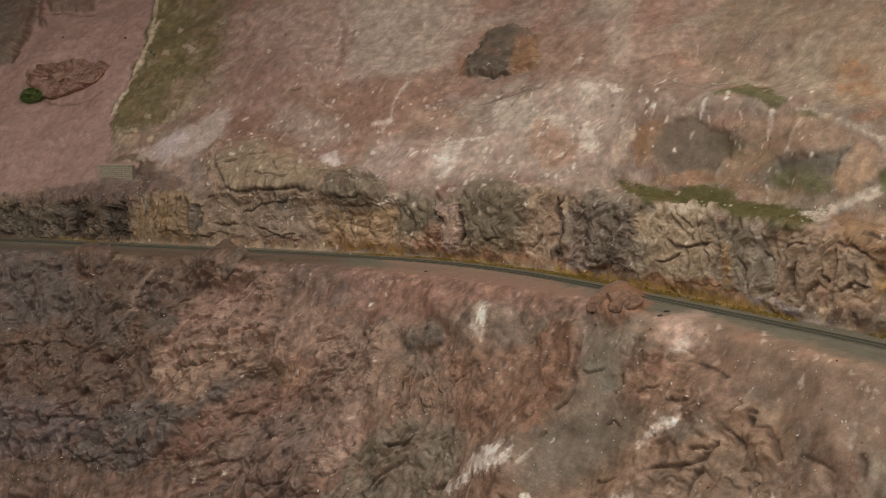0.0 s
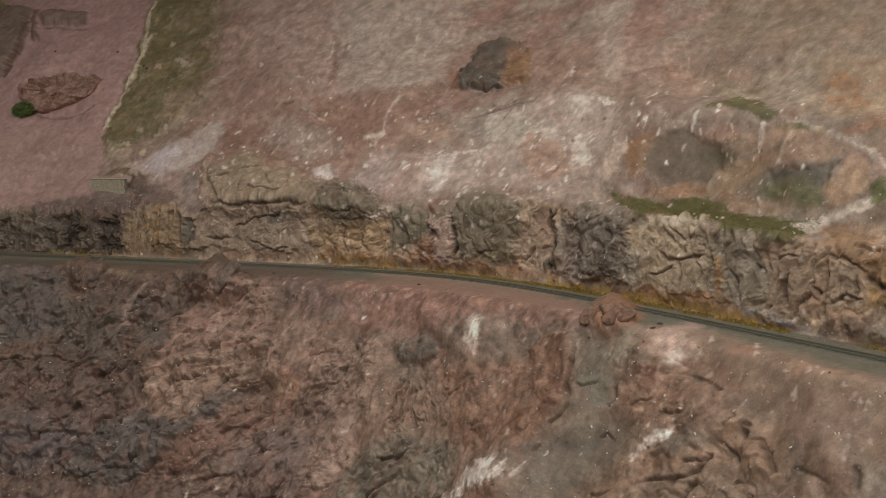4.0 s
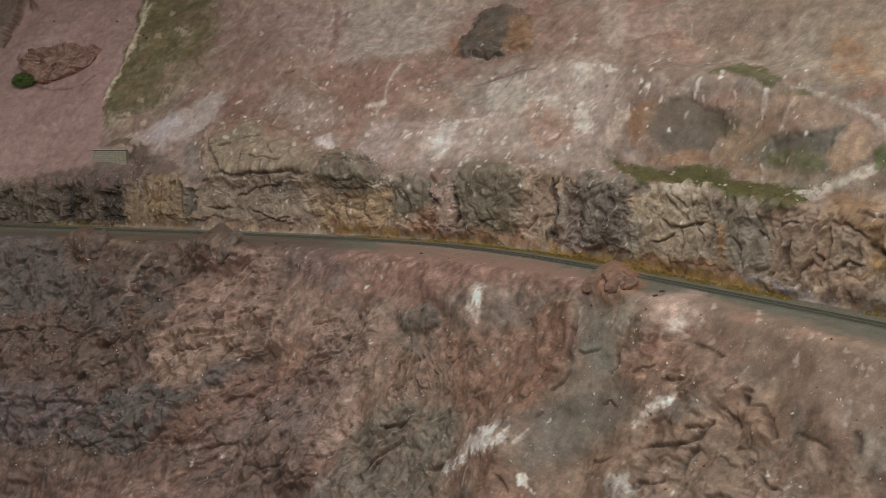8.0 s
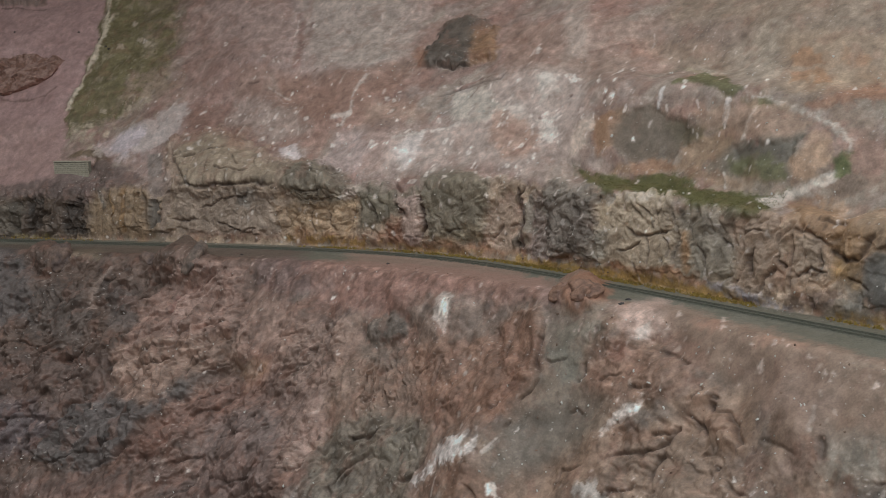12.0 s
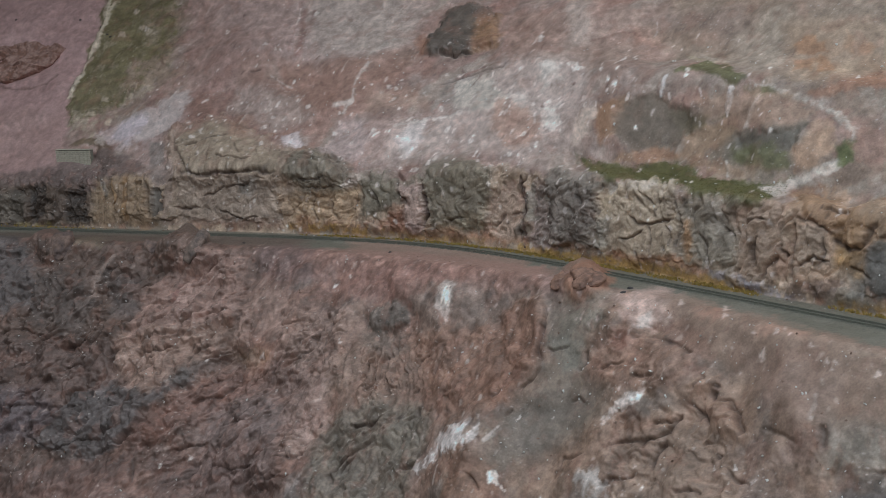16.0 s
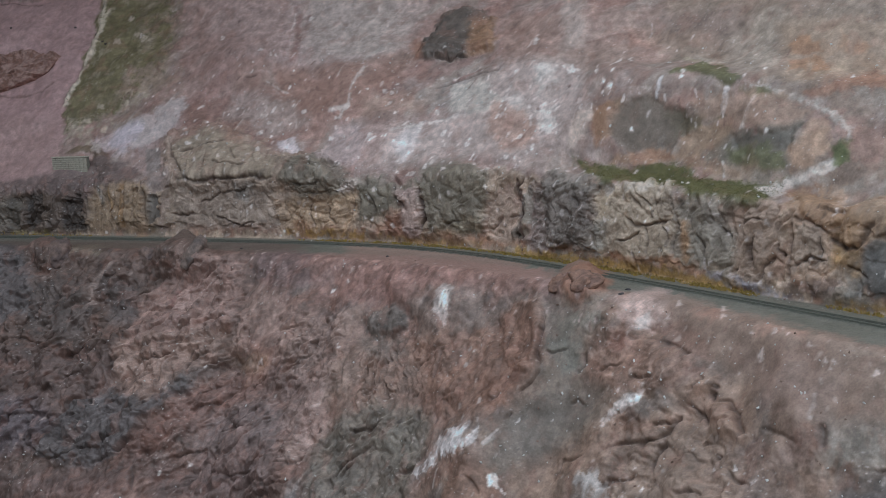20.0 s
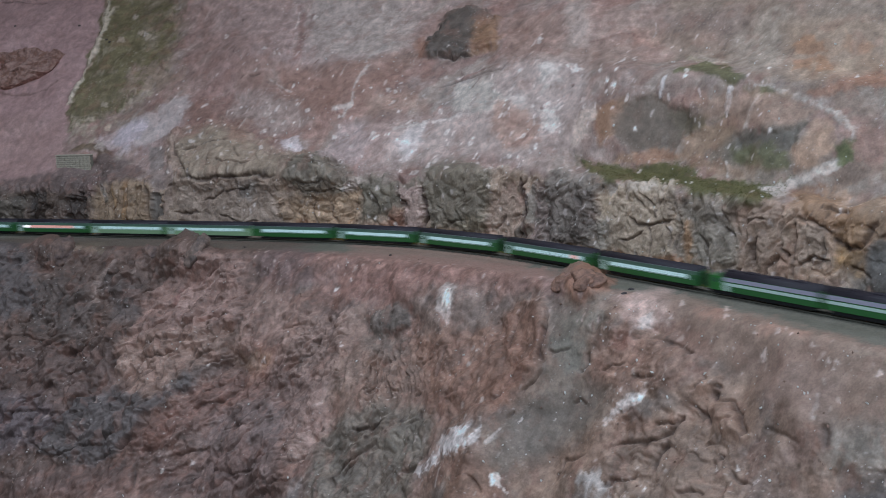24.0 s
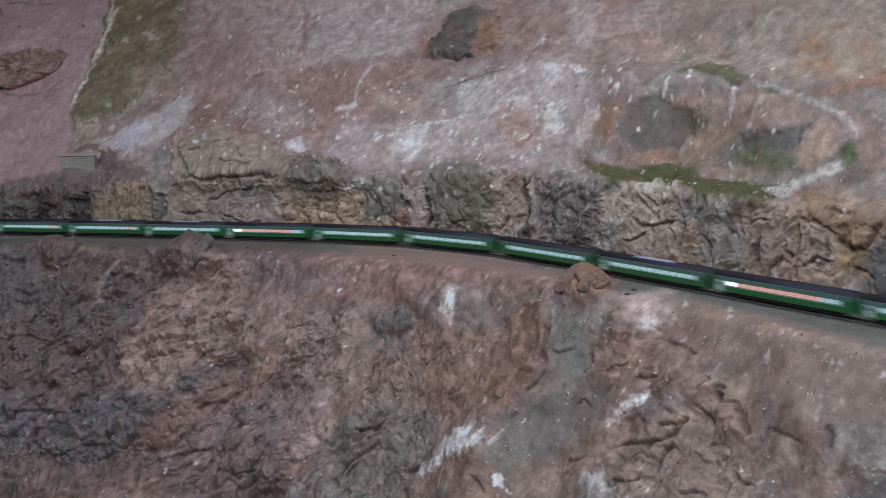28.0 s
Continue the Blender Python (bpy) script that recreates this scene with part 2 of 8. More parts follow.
# dark outcrop
region(((1.030, 0.734), (1.043, 0.850), (1.046, 0.948), (1.103, 0.987), (1.205, 0.921), (1.270, 0.790), (1.200, 0.740)), (102, 86, 76), 0.008, 0.014, strength=0.95, relief=0.018, rocky=0.6)
region(((1.121, 0.924), (1.210, 0.909), (1.264, 0.793), (1.194, 0.754)), (134, 100, 74), 0.008, 0.014, strength=0.8)
region(((1.027, 0.874), (1.100, 0.939), (1.151, 0.844), (1.089, 0.778)), (88, 76, 66), 0.006, 0.01, strength=0.56)
# grass flock on the ridge
region(((-0.478, 1.480), (-0.192, 1.474), (0.072, 0.888), (0.105, 0.746), (0.040, 0.638), (-0.026, 0.561), (-0.154, 0.486), (-0.231, 0.555), (-0.258, 0.772), (-0.293, 0.948)), (106, 97, 65), 0.01, 0.018, strength=0.95, relief=0.008)
region(((-0.044, 0.778), (0.162, 0.826), (0.248, 0.650), (0.200, 0.567), (0.007, 0.501), (-0.041, 0.543)), (140, 118, 104), 0.01, 0.03, strength=0.9, mottle=0.5)
region(((-0.243, 1.480), (-0.100, 1.435), (0.132, 0.903), (0.111, 0.793)), (120, 104, 84), 0.01, 0.02, strength=0.7, mottle=0.4)
stroke(((-0.469, 1.480), (-0.293, 1.008), (-0.255, 0.865), (-0.252, 0.772), (-0.237, 0.695), (-0.240, 0.605)), 0.02, (178, 164, 144), 0.004, 0.008, strength=0.95, relief=0.004, mottle=0.15)
region(((-0.210, 0.546), (0.007, 0.561), (-0.035, 0.448), (-0.139, 0.454)), (150, 136, 118), 0.004, 0.02, strength=0.8, mottle=0.55)
region(((-0.053, 0.460), (0.114, 0.513), (0.292, 0.558), (0.289, 0.460), (0.209, 0.367), (0.049, 0.379)), (172, 154, 152), 0.014, 0.02, strength=0.85, mottle=0.35)
region(((0.173, 0.424), (0.313, 0.516), (0.379, 0.373), (0.295, 0.276), (0.185, 0.306)), (148, 124, 118), 0.014, 0.014, strength=0.8)
# terraces and pools
region(((1.707, 0.468), (1.755, 0.522), (1.796, 0.522), (1.796, 0.415), (1.747, 0.400)), (140, 106, 84), 0.014, 0.014, strength=0.8)
region(((1.817, 0.388), (1.995, 0.388), (1.984, 0.364), (1.788, 0.358)), (150, 118, 92), 0.008, 0.01, strength=0.8)
region(((1.763, 0.522), (1.871, 0.537), (1.963, 0.510), (1.987, 0.445), (1.957, 0.391), (1.850, 0.382), (1.774, 0.421)), (108, 93, 78), 0.012, 0.012, strength=0.76, relief=-0.006, calm=0.9)
region(((1.798, 0.492), (1.925, 0.501), (1.966, 0.427), (1.844, 0.406)), (102, 90, 78), 0.02, 0.02, strength=0.48)
region(((1.947, 0.486), (2.038, 0.495), (2.011, 0.457), (1.966, 0.427)), (100, 88, 66), 0.01, 0.014, strength=0.8)
region(((2.028, 0.418), (2.114, 0.442), (2.222, 0.460), (2.278, 0.480), (2.278, 0.412), (2.278, 0.376), (2.200, 0.346), (2.119, 0.361), (2.046, 0.373)), (112, 100, 86), 0.01, 0.012, strength=0.95)
region(((2.119, 0.433), (2.224, 0.451), (2.276, 0.471), (2.273, 0.412), (2.197, 0.391), (2.133, 0.403)), (86, 80, 72), 0.008, 0.01, strength=0.78, relief=-0.006, calm=0.9)
region(((2.262, 0.406), (2.295, 0.489), (2.343, 0.477), (2.359, 0.406), (2.319, 0.376), (2.284, 0.367)), (164, 138, 116), 0.008, 0.014, strength=0.8)
region(((1.682, 0.355), (1.739, 0.352), (1.844, 0.349), (1.982, 0.373), (2.071, 0.331), (2.224, 0.331), (2.284, 0.355), (2.268, 0.302), (2.260, 0.248), (2.162, 0.256), (2.038, 0.274), (1.806, 0.278)), (88, 84, 46), 0.01, 0.014, relief=0.005, calm=0.7)
region(((2.079, 0.331), (2.138, 0.379), (2.203, 0.373), (2.195, 0.340)), (150, 130, 112), 0.006, 0.012, strength=0.8)
region(((1.895, 0.603), (1.941, 0.683), (2.028, 0.638), (2.092, 0.582), (2.076, 0.567), (1.968, 0.605)), (98, 94, 62), 0.006, 0.01, strength=0.95, relief=0.004)
region(((1.860, 0.713), (1.941, 0.710), (2.036, 0.650), (1.933, 0.668)), (150, 138, 112), 0.006, 0.014, strength=0.7, mottle=0.4)
region(((2.084, 0.567), (2.179, 0.561), (2.227, 0.540), (2.146, 0.537)), (110, 106, 80), 0.006, 0.01, strength=0.8)
region(((2.365, 0.427), (2.392, 0.442), (2.386, 0.391), (2.365, 0.385)), (98, 100, 62), 0.005, 0.008, strength=0.95)
stroke(((1.877, 0.585), (1.879, 0.561), (1.882, 0.534)), 0.009, (196, 190, 188), 0.003, 0.005, strength=0.95, relief=0.003, mottle=0.15)
stroke(((2.068, 0.558), (2.071, 0.528), (2.071, 0.498)), 0.013, (206, 200, 198), 0.003, 0.006, strength=0.95, relief=0.004, mottle=0.15)
stroke(((2.138, 0.537), (2.141, 0.492), (2.141, 0.457)), 0.014, (190, 180, 172), 0.004, 0.008, strength=0.85, relief=0.003, mottle=0.2)
stroke(((2.111, 0.376), (2.127, 0.343)), 0.008, (190, 184, 176), 0.003, 0.005, strength=0.9, relief=0.003, mottle=0.1)
stroke(((1.917, 0.427), (1.936, 0.391)), 0.018, (160, 150, 140), 0.006, 0.01, strength=0.6)
stroke(((2.106, 0.573), (2.165, 0.564), (2.227, 0.543), (2.292, 0.525), (2.338, 0.507), (2.381, 0.474), (2.386, 0.442)), 0.016, (172, 164, 154), 0.007, 0.014, strength=0.8, relief=0.002, mottle=0.35)
stroke(((2.365, 0.385), (2.322, 0.361), (2.278, 0.340), (2.230, 0.314)), 0.02, (190, 180, 170), 0.006, 0.01, strength=0.9)
region(((2.216, 0.312), (2.284, 0.349), (2.316, 0.328), (2.273, 0.284)), (186, 174, 164), 0.006, 0.012, strength=0.8)
region(((-0.570, 0.173), (-0.362, 0.195), (-0.059, 0.229), (0.051, 0.284), (0.090, 0.085), (-0.528, 0.034)), (88, 72, 60), 0.015, 0.022, strength=0.72)
# three sunk recesses whose shade is painted in as dark colour
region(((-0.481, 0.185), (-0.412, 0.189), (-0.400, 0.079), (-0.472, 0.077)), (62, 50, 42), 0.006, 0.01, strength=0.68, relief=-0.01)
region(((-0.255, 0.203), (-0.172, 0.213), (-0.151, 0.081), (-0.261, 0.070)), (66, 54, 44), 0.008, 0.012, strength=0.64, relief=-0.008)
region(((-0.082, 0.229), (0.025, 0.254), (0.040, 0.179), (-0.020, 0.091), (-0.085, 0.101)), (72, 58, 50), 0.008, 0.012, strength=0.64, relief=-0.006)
region(((0.075, 0.252), (0.260, 0.258), (0.322, 0.195), (0.301, 0.081), (0.078, 0.079)), (128, 104, 78), 0.015, 0.022, strength=0.86)
region(((0.206, 0.403), (0.280, 0.391), (0.361, 0.215), (0.313, 0.215)), (128, 116, 110), 0.006, 0.008, strength=0.9)
region(((0.304, 0.205), (0.361, 0.205), (0.346, 0.125), (0.307, 0.125)), (116, 106, 96), 0.005, 0.006, strength=0.72)
region(((0.260, 0.436), (0.304, 0.483), (0.468, 0.498), (0.658, 0.412), (0.738, 0.364), (0.923, 0.340), (0.994, 0.266), (0.988, 0.225), (0.792, 0.215), (0.382, 0.215)), (147, 126, 109), 0.015, 0.022, strength=0.82, relief=0.016, rocky=1)
# two clefts with shade painted along the groove
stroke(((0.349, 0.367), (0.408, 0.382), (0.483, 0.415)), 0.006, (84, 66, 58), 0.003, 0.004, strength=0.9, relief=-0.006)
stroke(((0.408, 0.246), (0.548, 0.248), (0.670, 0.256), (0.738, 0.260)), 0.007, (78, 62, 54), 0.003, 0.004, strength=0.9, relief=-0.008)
region(((0.735, 0.328), (0.857, 0.352), (0.976, 0.266), (0.946, 0.233), (0.789, 0.242)), (124, 109, 93), 0.015, 0.022, strength=0.69, relief=0.008)
region(((0.376, 0.242), (0.753, 0.250), (0.798, 0.097), (0.387, 0.089)), (139, 120, 103), 0.015, 0.022, strength=0.75)
region(((0.908, 0.215), (1.038, 0.219), (1.024, 0.087), (0.816, 0.081), (0.813, 0.181)), (149, 120, 86), 0.015, 0.022, strength=0.78)
region(((1.030, 0.235), (1.146, 0.250), (1.200, 0.205), (1.173, 0.131), (1.054, 0.129)), (109, 101, 82), 0.015, 0.022, strength=0.9, relief=0.008)
region(((1.154, 0.139), (1.251, 0.143), (1.246, 0.087), (1.140, 0.087)), (128, 86, 65), 0.015, 0.022, strength=0.82)
region(((1.170, 0.238), (1.248, 0.221), (1.270, 0.121), (1.229, 0.091), (1.200, 0.115)), (153, 128, 120), 0.015, 0.022, strength=0.82, relief=0.01)
region(((1.243, 0.274), (1.324, 0.308), (1.440, 0.292), (1.496, 0.187), (1.472, 0.111), (1.291, 0.105)), (113, 103, 82), 0.015, 0.022, strength=0.72, relief=0.01)
# cleft between blocks, its shade put into the paint
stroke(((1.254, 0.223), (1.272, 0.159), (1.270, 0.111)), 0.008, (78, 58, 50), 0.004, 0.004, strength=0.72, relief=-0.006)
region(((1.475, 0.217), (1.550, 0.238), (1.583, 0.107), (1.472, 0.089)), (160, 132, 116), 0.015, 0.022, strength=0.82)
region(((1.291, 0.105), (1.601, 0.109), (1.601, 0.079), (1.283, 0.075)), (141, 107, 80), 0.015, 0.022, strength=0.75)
# deep upright cleft, shade painted into its colour
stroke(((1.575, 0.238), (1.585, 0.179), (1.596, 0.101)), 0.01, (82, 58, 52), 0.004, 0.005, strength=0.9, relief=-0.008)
region(((1.593, 0.238), (1.634, 0.264), (1.696, 0.103), (1.615, 0.095)), (147, 124, 118), 0.015, 0.022, strength=0.82)
region(((1.647, 0.258), (1.669, 0.284), (1.771, 0.278), (1.817, 0.242), (1.806, 0.103), (1.669, 0.087)), (105, 92, 84), 0.015, 0.022, strength=0.75, relief=0.014)
region(((1.645, 0.282), (1.790, 0.278), (1.815, 0.254), (1.677, 0.246)), (128, 118, 105), 0.015, 0.022, strength=0.6)
region(((1.817, 0.248), (1.895, 0.272), (2.014, 0.284), (2.068, 0.195), (2.055, 0.107), (1.847, 0.101)), (164, 145, 120), 0.015, 0.022, strength=0.86, relief=0.008)
region(((1.836, 0.272), (2.014, 0.284), (2.033, 0.262), (1.839, 0.242)), (178, 166, 154), 0.006, 0.012, strength=0.8, mottle=0.4)
region(((2.060, 0.252), (2.171, 0.256), (2.214, 0.113), (2.100, 0.103)), (118, 109, 94), 0.015, 0.022, strength=0.86)
region(((2.181, 0.246), (2.311, 0.266), (2.354, 0.123), (2.224, 0.081)), (143, 118, 99), 0.015, 0.022, strength=0.75)
region(((2.319, 0.272), (2.413, 0.340), (2.494, 0.229), (2.429, 0.111), (2.354, 0.123)), (158, 130, 107), 0.015, 0.022, strength=0.82)
region(((2.276, 0.325), (2.381, 0.323), (2.470, 0.248), (2.389, 0.217), (2.340, 0.235)), (139, 109, 84), 0.015, 0.022, strength=0.82)
region(((2.432, 0.221), (2.502, 0.250), (2.497, 0.175), (2.443, 0.157)), (153, 122, 76), 0.015, 0.022, strength=0.75)
region(((2.481, 0.183), (2.626, 0.227), (2.648, 0.093), (2.481, 0.087)), (101, 97, 90), 0.015, 0.022, strength=0.75)
region(((2.154, 0.101), (2.278, 0.101), (2.397, 0.083), (2.394, 0.070), (2.165, 0.079)), (128, 122, 126), 0.006, 0.012, strength=0.8, mottle=0.4)
region(((1.623, 0.111), (1.731, 0.107), (1.712, 0.085), (1.620, 0.081)), (140, 132, 140), 0.006, 0.01, strength=0.7, mottle=0.5)
# lower slope
region(((0.037, -0.138), (0.179, -0.082), (0.387, -0.198), (0.492, -0.372), (0.551, -0.583), (0.316, -0.518), (0.150, -0.349)), (98, 76, 66), 0.03, 0.03, strength=0.8)
region(((0.729, -0.069), (1.003, -0.168), (0.994, -0.247), (0.851, -0.223)), (116, 92, 82), 0.015, 0.02, strength=0.7)
region(((0.982, 0.051), (1.669, -0.001), (1.858, -0.099), (1.542, -0.193), (1.251, -0.188)), (144, 112, 98), 0.02, 0.02, strength=0.6)
region(((1.747, -0.526), (1.863, -0.466), (1.895, -0.496), (1.871, -0.546), (1.769, -0.588), (1.726, -0.630), (1.690, -0.630), (1.742, -0.566)), (202, 192, 188), 0.003, 0.014, strength=0.95, mottle=0.4)
stroke(((1.906, -0.509), (1.931, -0.474)), 0.006, (180, 168, 160), 0.003, 0.004, strength=0.8)
region(((2.073, -0.108), (2.108, -0.005), (2.246, -0.086), (2.241, -0.155), (2.144, -0.173)), (156, 133, 122), 0.02, 0.02, strength=0.8, mottle=0.25)
region(((2.133, -0.150), (2.160, -0.121), (2.171, -0.158), (2.141, -0.200)), (196, 182, 176), 0.006, 0.012, strength=0.8, mottle=0.4)
stroke(((2.222, -0.267), (2.206, -0.307), (2.173, -0.347), (2.162, -0.379)), 0.024, (186, 172, 164), 0.003, 0.014, strength=0.8, mottle=0.45)
region(((2.189, -0.300), (2.224, -0.282), (2.224, -0.300), (2.189, -0.317)), (216, 210, 206), 0.004, 0.006, strength=0.95)
region(((2.125, -0.486), (2.189, -0.456), (2.243, -0.471), (2.251, -0.593), (2.181, -0.613)), (188, 178, 172), 0.003, 0.018, strength=0.85, mottle=0.55)
region(((2.173, -0.048), (2.411, -0.078), (2.594, -0.112), (2.672, -0.145), (2.621, -0.223), (2.389, -0.208), (2.303, -0.160)), (138, 114, 100), 0.03, 0.03, strength=0.75, calm=0.75)
region(((2.597, -0.116), (2.661, -0.125), (2.748, -0.125), (2.634, -0.150)), (176, 158, 140), 0.006, 0.01, strength=0.8)
# lower slope, larger forms
region(((2.057, -0.104), (2.071, -0.035), (2.144, -0.039), (2.181, -0.121), (2.125, -0.155)), (166, 140, 130), 0.017, 0.022, strength=0.62, mottle=0.2)
# brown washes on the terraces
region(((1.971, 0.436), (2.025, 0.474), (2.108, 0.468), (2.103, 0.427), (2.041, 0.403), (2.071, 0.349), (1.984, 0.364)), (134, 106, 82), 0.01, 0.014, strength=0.8)
region(((1.699, 0.504), (1.763, 0.519), (1.782, 0.451), (1.747, 0.415), (1.717, 0.430)), (142, 104, 78), 0.01, 0.012, strength=0.8)
region(((2.135, 0.391), (2.203, 0.400), (2.262, 0.400), (2.262, 0.370), (2.173, 0.358)), (128, 108, 86), 0.008, 0.01, strength=0.7)
region(((2.028, 0.382), (2.122, 0.373), (2.192, 0.352), (2.146, 0.346), (2.071, 0.349)), (146, 120, 98), 0.006, 0.01, strength=0.8)
# wrinkles in the plaster cloth
stroke(((1.664, 0.576), (1.769, 0.555), (1.895, 0.555)), 0.008, (176, 160, 150), 0.005, 0.01, strength=0.6, mottle=0.3)
stroke(((1.221, 0.835), (1.386, 0.790), (1.467, 0.811)), 0.008, (150, 122, 112), 0.006, 0.01, strength=0.6)
stroke(((1.939, 0.847), (2.073, 0.760), (2.192, 0.793)), 0.02, (172, 152, 132), 0.012, 0.015, strength=0.5)
stroke(((0.893, 0.677), (0.911, 0.790), (0.926, 0.844)), 0.014, (150, 136, 130), 0.006, 0.008, strength=0.6)
stroke(((1.003, 0.689), (1.016, 0.611)), 0.006, (120, 90, 84), 0.003, 0.004, strength=0.6)
stroke(((0.450, 0.707), (0.557, 0.707), (0.625, 0.629)), 0.006, (178, 164, 160), 0.003, 0.006, strength=0.6, mottle=0.3)
stroke(((0.563, 0.632), (0.605, 0.632), (0.652, 0.591)), 0.005, (186, 172, 166), 0.003, 0.005, strength=0.7)
region(((1.650, 0.811), (1.758, 0.841), (1.769, 0.775), (1.701, 0.746)), (150, 114, 98), 0.01, 0.012, strength=0.6)
region(((1.693, 0.790), (1.661, 0.746), (1.798, 0.746)), (152, 118, 104), 0.008, 0.01, strength=0.5)
region(((1.477, 0.573), (1.545, 0.617), (1.575, 0.510), (1.499, 0.516)), (150, 132, 122), 0.01, 0.014, strength=0.6)
region(((2.284, 0.325), (2.338, 0.343), (2.392, 0.298), (2.454, 0.223), (2.405, 0.219), (2.365, 0.238)), (128, 96, 74), 0.008, 0.01, strength=0.8)
# hollow beneath the smooth face, its shade painted dark
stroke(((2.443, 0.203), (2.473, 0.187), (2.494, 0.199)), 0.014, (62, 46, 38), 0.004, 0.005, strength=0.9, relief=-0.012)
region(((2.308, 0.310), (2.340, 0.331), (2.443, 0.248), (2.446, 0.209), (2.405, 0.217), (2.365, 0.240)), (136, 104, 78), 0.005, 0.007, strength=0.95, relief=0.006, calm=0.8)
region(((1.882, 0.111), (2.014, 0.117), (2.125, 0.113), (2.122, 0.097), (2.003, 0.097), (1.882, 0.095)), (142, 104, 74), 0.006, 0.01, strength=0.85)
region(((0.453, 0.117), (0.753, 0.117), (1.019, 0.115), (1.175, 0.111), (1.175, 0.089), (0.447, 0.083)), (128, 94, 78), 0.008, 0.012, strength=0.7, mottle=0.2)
# second dark stripe of painted shade in the deep cleft
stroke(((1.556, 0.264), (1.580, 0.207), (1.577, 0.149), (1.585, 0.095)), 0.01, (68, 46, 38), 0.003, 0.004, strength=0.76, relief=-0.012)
stroke(((2.297, 0.310), (2.357, 0.242), (2.405, 0.219), (2.443, 0.217)), 0.005, (184, 160, 140), 0.003, 0.004, strength=0.7, relief=0.004)
region(((2.443, 0.223), (2.464, 0.320), (2.578, 0.349), (2.626, 0.221), (2.473, 0.183)), (146, 118, 90), 0.012, 0.012, strength=0.7, relief=0.006, rocky=0.6)
# knobs on the edge of the ledge
region(((0.503, -0.160), (0.495, -0.078), (0.432, 0.077), (0.468, 0.085), (0.515, 0.042), (0.673, -0.121), (0.726, -0.165), (0.664, -0.205), (0.548, -0.203)), (112, 93, 81), 0.016, 0.012, strength=0.64, relief=0.03, rocky=0.5)
region(((1.887, -0.116), (1.817, -0.018), (1.788, 0.073), (1.844, 0.059), (1.993, -0.048), (2.036, -0.135), (1.955, -0.150)), (130, 101, 84), 0.012, 0.01, strength=0.9, relief=0.026, rocky=0.5)
region(((0.025, -0.158), (-0.035, -0.044), (0.016, -0.022), (0.156, -0.143), (0.138, -0.200), (0.075, -0.203)), (124, 98, 88), 0.012, 0.012, strength=0.8, relief=0.016, rocky=0.4)
# edges of the side valley
# shade under the rock slab's lower edge, painted as a dark stripe
stroke(((-0.674, 0.704), (-0.606, 0.683), (-0.475, 0.668), (-0.380, 0.677), (-0.362, 0.725)), 0.01, (96, 72, 64), 0.006, 0.006, strength=0.6, relief=-0.003)
region(((-0.005, 0.376), (-0.005, 0.406), (0.072, 0.379), (0.126, 0.306), (0.120, 0.252), (0.063, 0.276)), (100, 82, 66), 0.008, 0.012, strength=0.85, relief=0.01)
region(((-0.118, 0.379), (-0.082, 0.409), (0.004, 0.418), (0.016, 0.379)), (98, 82, 58), 0.006, 0.008, strength=0.8, relief=0.004)
region(((-0.115, 0.276), (0.051, 0.272), (0.144, 0.213), (0.040, 0.187), (-0.127, 0.215)), (112, 88, 84), 0.008, 0.014, strength=0.8, relief=0.004)
region(((-1.280, 1.094), (-1.311, 1.340), (-1.187, 1.359), (-1.049, 1.327), (-0.933, 1.149), (-0.918, 1.020), (-0.910, 0.906), (-1.002, 0.835)), (108, 94, 84), 0.006, 0.01, strength=0.9, relief=0.028, rocky=1)
region(((-1.357, 1.251), (-1.257, 1.302), (-1.056, 1.161), (-1.033, 1.026), (-1.141, 1.002)), (108, 98, 92), 0.01, 0.014, strength=0.64, relief=0.008)
stroke(((-0.987, 1.219), (-0.933, 1.055), (-0.910, 0.903)), 0.016, (92, 62, 54), 0.006, 0.008, strength=0.8, relief=-0.004)
region(((-0.964, 1.270), (-0.900, 1.302), (-0.739, 1.308), (-0.686, 1.200), (-0.817, 1.206), (-0.897, 1.200)), (108, 92, 82), 0.005, 0.008, strength=0.72, relief=0.022, rocky=0.9)
stroke(((-0.910, 1.187), (-0.802, 1.187), (-0.662, 1.168)), 0.008, (78, 62, 54), 0.004, 0.005, strength=0.64, relief=-0.005)
region(((-1.026, 1.308), (-1.002, 1.321), (-0.864, 1.110), (-0.897, 1.110)), (98, 76, 66), 0.005, 0.006, strength=0.8, relief=0.012, rocky=0.6)
region(((-1.534, 1.480), (-1.372, 1.474), (-1.187, 1.359), (-1.241, 1.289), (-1.411, 1.308)), (104, 108, 54), 0.008, 0.01, strength=0.85)
# pale blotches among the ridge grass
region(((-0.475, 1.480), (-0.174, 1.467), (0.072, 0.888), (0.105, 0.746), (0.040, 0.638), (-0.026, 0.561), (-0.142, 0.549), (-0.216, 0.743), (-0.267, 0.945)), (142, 130, 108), 0.01, 0.03, strength=0.75, mottle=0.85)
region(((-0.124, 1.005), (-0.017, 0.963), (-0.005, 0.888), (-0.097, 0.927)), (150, 138, 116), 0.008, 0.014, strength=0.7, mottle=0.55)
# reddish wash along the foot of the cliff
region(((0.795, 0.105), (1.175, 0.115), (1.601, 0.109), (1.836, 0.107), (2.079, 0.103), (2.227, 0.093), (2.224, 0.081), (1.842, 0.077), (1.359, 0.075), (0.795, 0.077)), (146, 104, 78), 0.012, 0.02, strength=0.65, mottle=0.45)
region(((0.117, 0.113), (0.753, 0.117), (0.756, 0.089), (0.093, 0.081)), (140, 112, 96), 0.012, 0.02, strength=0.6, mottle=0.45)
